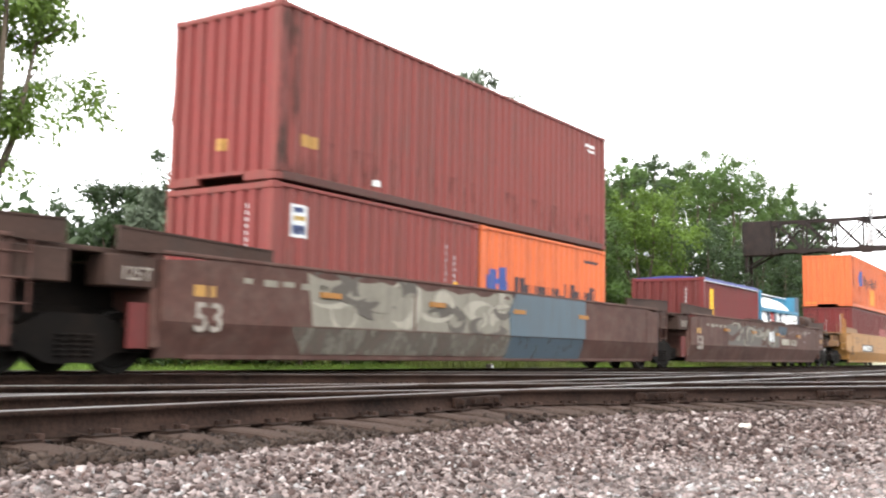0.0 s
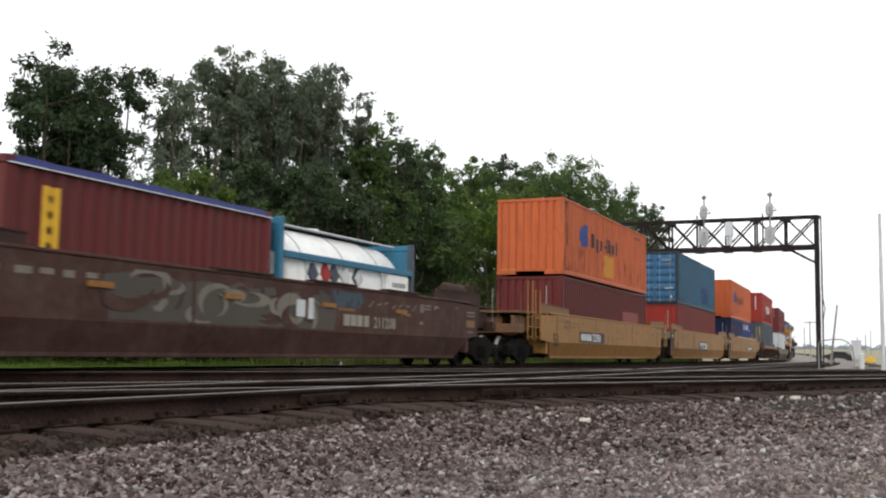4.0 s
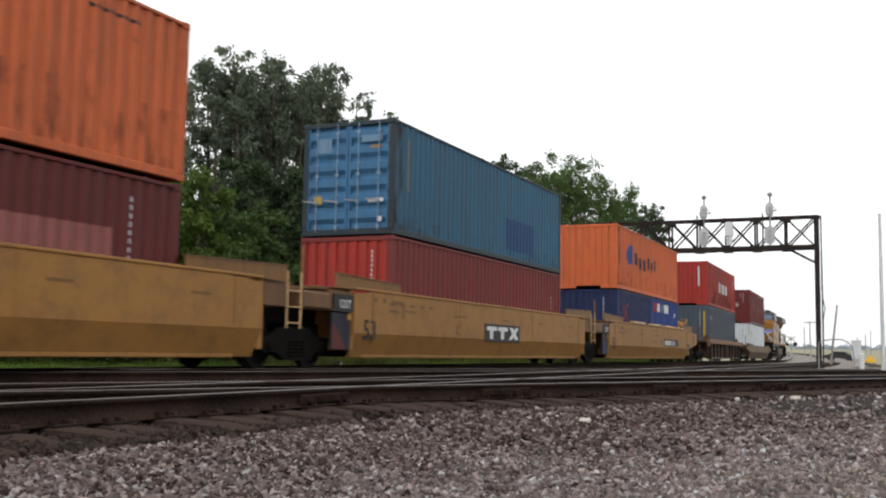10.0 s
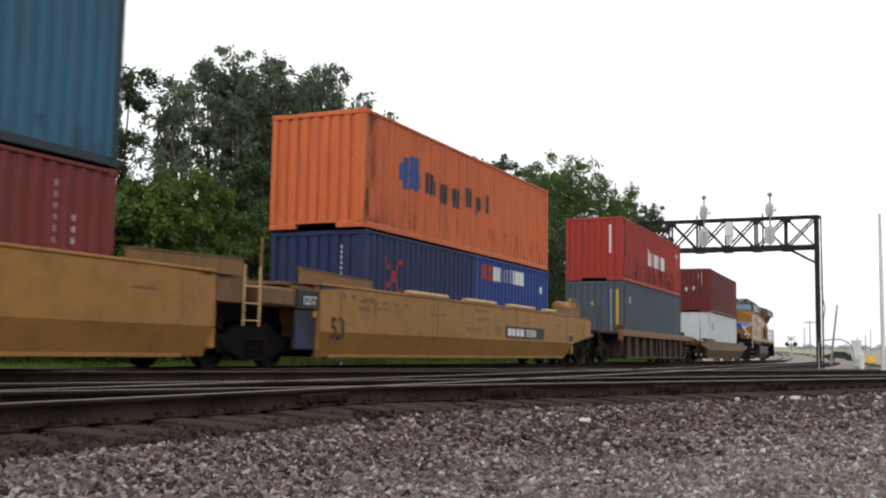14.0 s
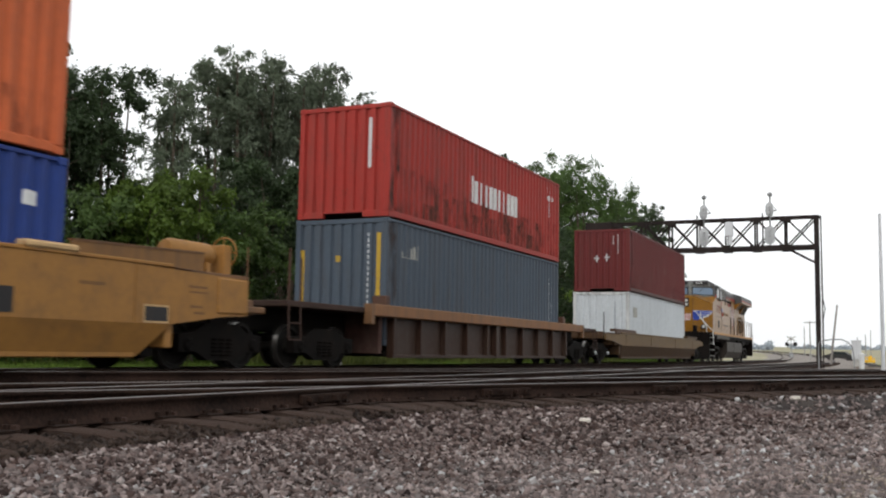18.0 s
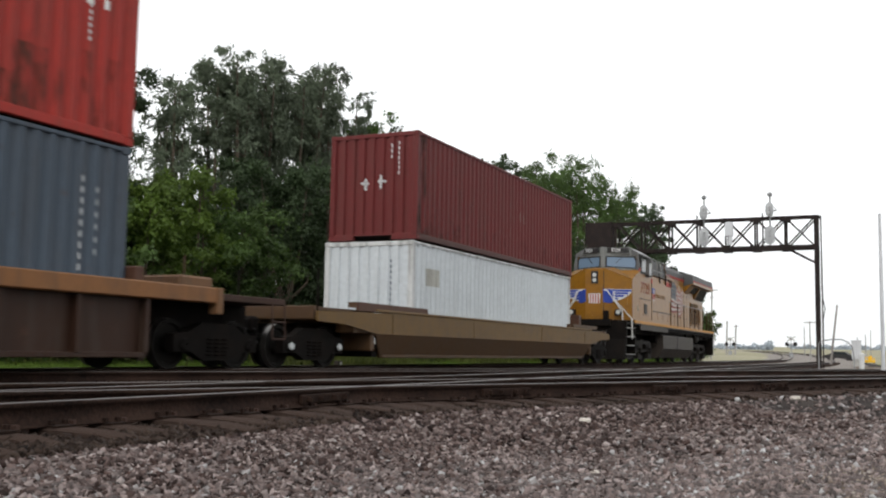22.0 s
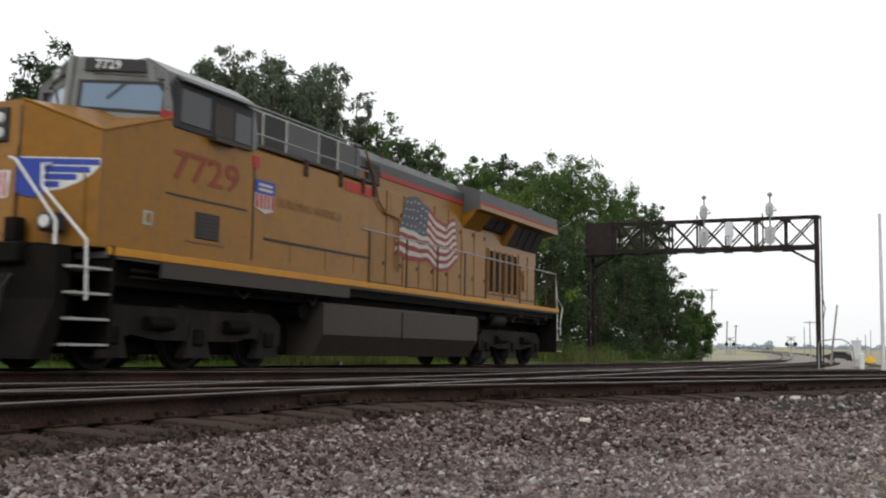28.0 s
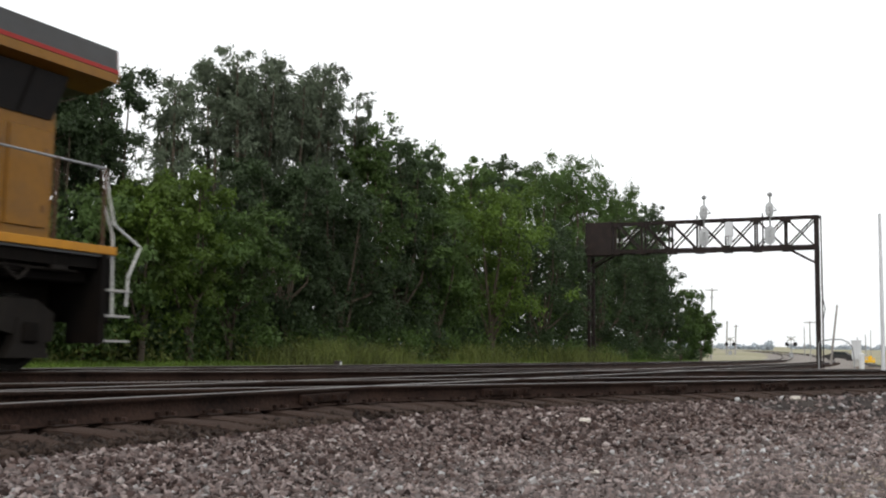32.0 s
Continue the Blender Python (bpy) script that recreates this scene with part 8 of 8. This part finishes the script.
# ---- ballast stones ----
def stones(name, label, rng, xs, ys, size, material, sink=0.3):
    """Crushed stones as jittered blocks lying on the ground."""
    n = len(xs)
    cube = np.array([(x, y, z) for z in (-1, 1) for y in (-1, 1) for x in (-1, 1)], float) * 0.5
    faces = np.array([(0, 2, 3, 1), (4, 5, 7, 6), (0, 1, 5, 4), (2, 6, 7, 3), (0, 4, 6, 2), (1, 3, 7, 5)])
    v = cube[None] + rng.uniform(-0.30, 0.30, (n, 8, 3))
    v *= (size * rng.uniform(0.6, 1.45, n))[:, None, None] * np.stack([rng.uniform(0.9, 1.6, n), rng.uniform(0.65, 1.1, n), rng.uniform(0.32, 0.68, n)], 1)[:, None, :]
    turn = rng.uniform(0, math.pi, n)
    q = np.stack([np.cos(turn), rng.normal(0, 0.30, n), rng.normal(0, 0.30, n), np.sin(turn)], 1)
    q /= np.linalg.norm(q, axis=1)[:, None]
    w, x, y, z = q.T
    R = np.stack([1 - 2 * (y * y + z * z), 2 * (x * y - z * w), 2 * (x * z + y * w), 2 * (x * y + z * w), 1 - 2 * (x * x + z * z), 2 * (y * z - x * w),
                  2 * (x * z - y * w), 2 * (y * z + x * w), 1 - 2 * (x * x + y * y)], 1).reshape(n, 3, 3)
    v = np.einsum("nij,nkj->nki", R, v)
    zz = ground_height(xs, ys) + rng.uniform(-0.45, 1.0, n) * size * (1 - sink)
    v += np.stack([xs, ys, zz], 1)[:, None, :]
    f = (faces[None] + (np.arange(n) * 8)[:, None, None]).reshape(-1, 4)
    return tagged(part(name, fast_mesh(name, v.reshape(-1, 3), f, material), None), label, "gravel", kind="stuff")


def ballast():
    rng = np.random.RandomState(11)
    def fan(n, r0, r1, b0, b1):
        r = np.sqrt(rng.uniform(r0 * r0, r1 * r1, n))
        b = np.radians(rng.uniform(b0, b1, n))
        return r * np.sin(b), r * np.cos(b)
    for count, r0, r1, size in ((78000, 4.3, 8.4, 0.0275), (60000, 8.4, 14.5, 0.035)):
        xs, ys = fan(count, r0, r1, 30.5, 90)
        lat, q1 = track_lat(xs, ys), cross_dist(xs, ys, CROSS)
        inner = (lat > P_LAT - 1.72) | (np.abs(q1) < 1.68)
        dirt = q1 + 0.25 * np.sin(xs * 1.3) + 0.2 * np.sin(xs * 3.1 + ys * 2) + rng.normal(0, 0.35, len(xs)) < -6.1
        thin = rng.uniform(0, 1, len(xs))
        # The paler stone grows more likely towards the path.
        paler = rng.uniform(0, 1, len(xs)) < soft_step(-q1, 2.4, 6.0)
        d = ~inner & ~dirt & ~paler
        stones("ballast_gravel", "pinkish-grey crushed stone ballast", rng, xs[d], ys[d], size, stone_pink)
        d = ~inner & ~dirt & paler
        stones("paler_gravel", "pale crushed stone beside the path", rng, xs[d], ys[d], size, stone_paler)
        d = ~inner & dirt & (thin < 0.6)
        stones("dirt_gravel", "fine tan gravel on the path", rng, xs[d], ys[d], size * 0.75, stone_dirt)
        d = inner & (thin < 0.42)
        stones("oily_gravel", "dark oil-stained ballast between the ties", rng, xs[d], ys[d], 0.036, stone_oily, 0.1)
    xs, ys = rng.uniform(-22, 14, 15000), rng.uniform(1.5, 14.3, 15000)
    bear, far = np.degrees(np.arctan2(xs, ys)), np.hypot(xs, ys)
    out = (bear < 30.5) | (far < 4.3)
    q1 = cross_dist(xs, ys, CROSS)
    inner = (track_lat(xs, ys) > P_LAT - 1.72) | (np.abs(q1) < 1.68)
    d = out & ~inner & ~(q1 < -6.1)
    stones("ballast_gravel", "crushed stone ballast beside the tracks", rng, xs[d], ys[d], 0.06, stone_pink)
    d = out & inner
    stones("oily_gravel", "dark oil-stained ballast beside the ties", rng, xs[d], ys[d], 0.06, stone_oily)
    xs, ys = fan(30000, 14.5, 46, 50, 93)
    lat, q1, q2 = track_lat(xs, ys), cross_dist(xs, ys, CROSS), cross_dist(xs, ys, CROSS_2)
    inner = (lat > P_LAT - 1.5) | (np.abs(q1) < 1.6) | (np.abs(q2) < 1.6)
    ok = lat < 2.2
    stones("ballast_gravel", "pinkish-grey crushed stone ballast beside the far ties", rng, xs[ok & ~inner], ys[ok & ~inner], 0.044, stone_paler)
    stones("oily_gravel", "dark ballast of the far tracks", rng, xs[ok & inner], ys[ok & inner], 0.05, stone_oily)


def pale_stone(x, y, w, d, h, seed):
    r = random.Random(seed)
    bm = bmesh.new()
    bmesh.ops.create_icosphere(bm, subdivisions=2, radius=0.5)
    for v in bm.verts:
        k = 1 + r.uniform(-0.14, 0.14)
        v.co = (v.co.x * w * k, v.co.y * d * k, v.co.z * h * k)
    s = Shape()
    s.take(bm)
    ob = part("pale_stone", s, pale_rock)
    ob.matrix_basis = pose(x, y, float(ground_height(x, y)) + h * 0.35 + 0.02, 0, 0, r.uniform(0, 180))
    return tagged(ob, "pale flat stone lying on the gravel", "stone", "pale stones")


PALE = [(10.44, 3.37), (15.82, 1.87), (6.44, 2.01), (9.28, 1.77)]


# ---- far side of the crossing: poles, cabinet, crossing gear, distance ----
def pole(name, label, b, dist, high, r, arms=(), lean=0.0, material=None, z=None):
    x, y = dist * math.sin(radians(b)), dist * math.cos(radians(b))
    zg = float(ground_height(x, y)) if z is None else z
    p = thing(name, label, "pole", "poles in the distance")
    p.matrix_basis = pose(x, y, zg, 0, 0, 90 - b + 0)
    m = material or far_pole
    part("shaft", Shape().tube((0, 0, -0.3), (0, -lean * high, high), r, 8, r * 0.7), m, p)
    for k, (za, wa) in enumerate(arms):
        part("crossarm", Shape().box(-0.06, 0.06, -wa / 2 - lean * za, wa / 2 - lean * za, za - 0.06, za + 0.06), m, p)
        for s in (-0.45, -0.2, 0.2, 0.45):
            part("insulator", Shape().tube((0, s * wa - lean * za, za + 0.05), (0, s * wa - lean * za, za + 0.22), 0.04, 6), m, p)
    return p


def spot(b, dist):
    return dist * math.sin(radians(b)), dist * math.cos(radians(b))


def distance():
    pole("utility_pole", "tall wooden utility pole beyond the wood", 78.95, 150, 10.2, 0.13, [(9.9, 1.8), (8.8, 0.5)], 0.02)
    pole("utility_pole", "leaning utility pole in the distance", 79.75, 230, 7.4, 0.2, [], 0.03)
    pole("utility_pole", "leaning utility pole in the distance", 80.2, 230, 6.6, 0.2, [(6.2, 1.0)], 0.04)
    pole("utility_pole", "wooden pole with a crossarm", 84.05, 170, 6.2, 0.11, [(5.9, 1.8)], -0.01)
    pole("utility_pole", "thin pole far off", 83.75, 230, 6.4, 0.12)
    pole("leaning_pole", "dark leaning utility pole with a crossarm", 85.0, 90, 5.0, 0.10, [], 0.13, wood_pole)
    pole("utility_pole", "thin pole far off", 86.35, 200, 4.0, 0.1)
    pole("utility_pole", "thin pole far off", 86.75, 200, 4.5, 0.1)
    pole("lamp_post", "slim pale steel post", 87.58, 40, 5.9, 0.075, (), 0.0, cabinet_grey)
    pole("utility_pole", "thin pole far off", 87.0, 240, 6.0, 0.1)
    # signal cabinet beside the road
    x, y = spot(86.3, 88)
    c = thing("signal_cabinet", "pale grey steel signal cabinet", "cabinet")
    z = float(ground_height(x, y))
    c.matrix_basis = pose(x, y, z + 0.08, 0, 0, 4) @ Matrix.Scale(0.95, 4)
    part("body", Shape().box(-0.6, 0.6, -0.38, 0.38, 0.5, 2.0, 0.03), cabinet_grey, c)
    part("roof", Shape().box(-0.66, 0.66, -0.44, 0.44, 2.0, 2.08, 0.02), cabinet_grey, c)
    part("door_seam", Shape().box(-0.61, -0.60, -0.02, 0.02, 0.6, 1.9), galvanised, c)
    for k in (-0.45, 0.45):
        part("leg", Shape().box(k - 0.05, k + 0.05, -0.3, 0.3, -0.1, 0.5), concrete, c)
    # bent pipe frame
    p = thing("pipe_frame", "bent grey steel pipe frame beside the track", "pipe")
    x, y = spot(85.6, 57)
    z = float(ground_height(x, y))
    p.matrix_basis = pose(x, y, z)
    part("pipe", Shape().pipe([(0, 1.15, -0.2), (0, 1.15, 1.36), (0, 1.05, 1.48), (0, 0.6, 1.58), (0, 0.05, 1.60), (0, -0.28, 1.46), (0, -0.52, 1.18), (0, -0.58, 0.6), (0, -0.58, -0.2)], 0.036), mast_grey, p)
    # far crossing signs
    for b, d, h in ((83.08, 210, 2.6), (79.95, 230, 2.4)):
        x, y = spot(b, d)
        g = thing("crossing_signal", "dark crossing signal far off", "railway signal", "crossing signals")
        g.matrix_basis = pose(x, y, float(ground_height(x, y)), 0, 0, 90 - b)
        part("post", Shape().tube((0, 0, -0.2), (0, 0, h + 1.6), 0.09, 8), mast_grey, g)
        for s in (-1, 1):
            part("lamp", Shape().lathe([(0.0, -0.2), (0.42, -0.2), (0.42, -0.1), (0.0, -0.1)], "x", 12, (0, s * 0.75, h)), black, g)
            part("sign_blade", Shape().beam((-0.12, -s * 0.8, h + 0.6), (-0.12, s * 0.8, h + 1.5), 0.03, 0.22), pale_grey, g)
        part("arm", Shape().box(-0.05, 0.05, -0.9, 0.9, h - 0.05, h + 0.05), black, g)
        part("base_case", Shape().box(-0.4, 0.4, -0.4, 0.4, -0.1, 0.9, 0.03), mast_grey, g)
    # yellow buffer, white post, parked car beside the road
    x, y = spot(86.95, 130)
    g = thing("track_machine", "small yellow maintenance stand beside the track", "machine")
    g.matrix_basis = pose(x, y, float(ground_height(x, y)))
    part("base_frame", Shape().box(-0.4, 0.4, -0.55, 0.55, 0.15, 0.45, 0.03), yellow_label, g)
    part("upright", Shape().box(-0.15, 0.15, -0.2, 0.2, 0.45, 0.95, 0.03), yellow_label, g)
    part("arm", Shape().beam((0, -0.6, 0.6), (0, 0.6, 0.75), 0.1, 0.1), yellow_label, g)
    for k in (-0.42, 0.42):
        part("foot", Shape().box(-0.3, 0.3, k - 0.08, k + 0.08, -0.1, 0.15), black, g)
    x, y = spot(86.55, 62)
    g = thing("white_marker", "short white marker post", "post")
    g.matrix_basis = pose(x, y, float(ground_height(x, y)))
    part("post", Shape().tube((0, 0, -0.1), (0, 0, 0.75), 0.14, 10), white, g)
    part("cap", Shape().lathe([(0.17, 0.75), (0.17, 0.85), (0.0, 0.95)], "z", 10), white, g)
    x, y = spot(85.5, 175)
    far_car(x, y)
    # dwarf signal behind the train's track
    x, y = 26.4, 16.3
    g = thing("dwarf_signal", "small dark dwarf signal in the grass", "railway signal")
    g.matrix_basis = pose(x, y, float(ground_height(x, y)))
    part("base", Shape().box(-0.14, 0.14, -0.14, 0.14, -0.1, 0.1, 0.01), concrete, g)
    part("case", Shape().box(-0.11, 0.11, -0.09, 0.09, 0.1, 0.45, 0.02), loco_tank, g)
    part("lens", Shape().lathe([(0.0, -0.12), (0.05, -0.12), (0.06, -0.10)], "y", 10, (0, 0, 0.36)), lamp_glass, g)
    # a concrete road panel across the far tracks
    s = Shape()
    s.box(62.0, 70.0, -30.0, 3.4, rail_z(66) - 0.60, rail_z(66) - 0.26)
    tagged(part("road", s, asphalt), "pale worn road beside the tracks", "road", kind="structure")
    # distant hedges and woods on the horizon
    rng = np.random.RandomState(77)
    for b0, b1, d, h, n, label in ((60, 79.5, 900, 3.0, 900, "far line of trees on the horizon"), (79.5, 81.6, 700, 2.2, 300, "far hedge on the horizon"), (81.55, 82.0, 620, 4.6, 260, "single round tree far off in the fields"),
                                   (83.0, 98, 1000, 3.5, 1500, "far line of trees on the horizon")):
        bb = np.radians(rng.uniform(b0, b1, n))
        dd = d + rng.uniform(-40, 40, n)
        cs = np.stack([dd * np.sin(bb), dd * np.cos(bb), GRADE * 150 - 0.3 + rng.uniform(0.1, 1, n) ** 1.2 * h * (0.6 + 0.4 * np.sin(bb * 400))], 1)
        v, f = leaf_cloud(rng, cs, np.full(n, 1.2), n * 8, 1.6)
        tagged(part("far_woods", fast_mesh("far_woods", v, f, leaf_far_haze), None), label, "woods", kind="stuff")


# Paler and bluer than near leaves: haze of distance put into the colour.
leaf_far_haze = leafy("leaf_far_haze", (0.34, 0.38, 0.42), 0.12)


def far_car(x, y):
    c = thing("parked_car", "dark car parked beside the road far off", "car")
    c.matrix_basis = pose(x, y, float(ground_height(x, y)), 0, 0, 80)
    s = Shape().prism([(-2.2, 0.35), (-2.2, 0.85), (-1.5, 0.95), (-0.9, 1.42), (0.9, 1.42), (1.5, 0.98), (2.2, 0.85), (2.2, 0.35)], "y", -0.85, 0.85)
    part("body", s, black, c)
    part("windows", Shape().prism([(-1.3, 0.98), (-0.85, 1.34), (0.85, 1.34), (1.35, 0.98)], "y", -0.87, 0.87), glass, c)
    for a in (-1.4, 1.4):
        for b in (-0.8, 0.8):
            w = part("wheel", Shape().lathe([(0.0, b - 0.1), (0.32, b - 0.1), (0.32, b + 0.1), (0.0, b + 0.1)], "y", 14, (a, 0, 0.32)), black, c)
            part("rim", Shape().lathe([(0.0, b - 0.12), (0.2, b - 0.11)], "y", 10, (a, 0, 0.32)), silver_rail, w)


signal_bridge()
woods()
scrub()
grasses()
ballast()
pale_stone(*PALE[0], 0.22, 0.14, 0.055, 1)
pale_stone(*PALE[1], 0.17, 0.13, 0.08, 2)
pale_stone(*PALE[2], 0.06, 0.05, 0.035, 3)
pale_stone(*PALE[3], 0.05, 0.05, 0.035, 4)
distance()
stack()
cars()
ride(locomotive(), 81.90)


# ---- movement of the train ----
def motions():
    times = [float(k) for k in range(33)]
    for ob, u, z in MOVING:
        rows = []
        for t in times:
            x, y, th = centre(u + shift(t))
            up = Vector((math.sin(math.atan(-GRADE)), 0, 1)) * z
            rows.append((t, pose(x + up.x * math.cos(th), y + up.x * math.sin(th), GRADE * x + z, 0, math.degrees(math.atan(-GRADE)), math.degrees(th))))
        walk(ob, rows)
    turns = [k * 0.1 for k in range(321)]
    for w, p, r in WHEELS:
        walk(w, [(t, pose(p, 0, r, 0, math.degrees((shift(t) - shift(0)) / r), 0)) for t in turns])


motions()
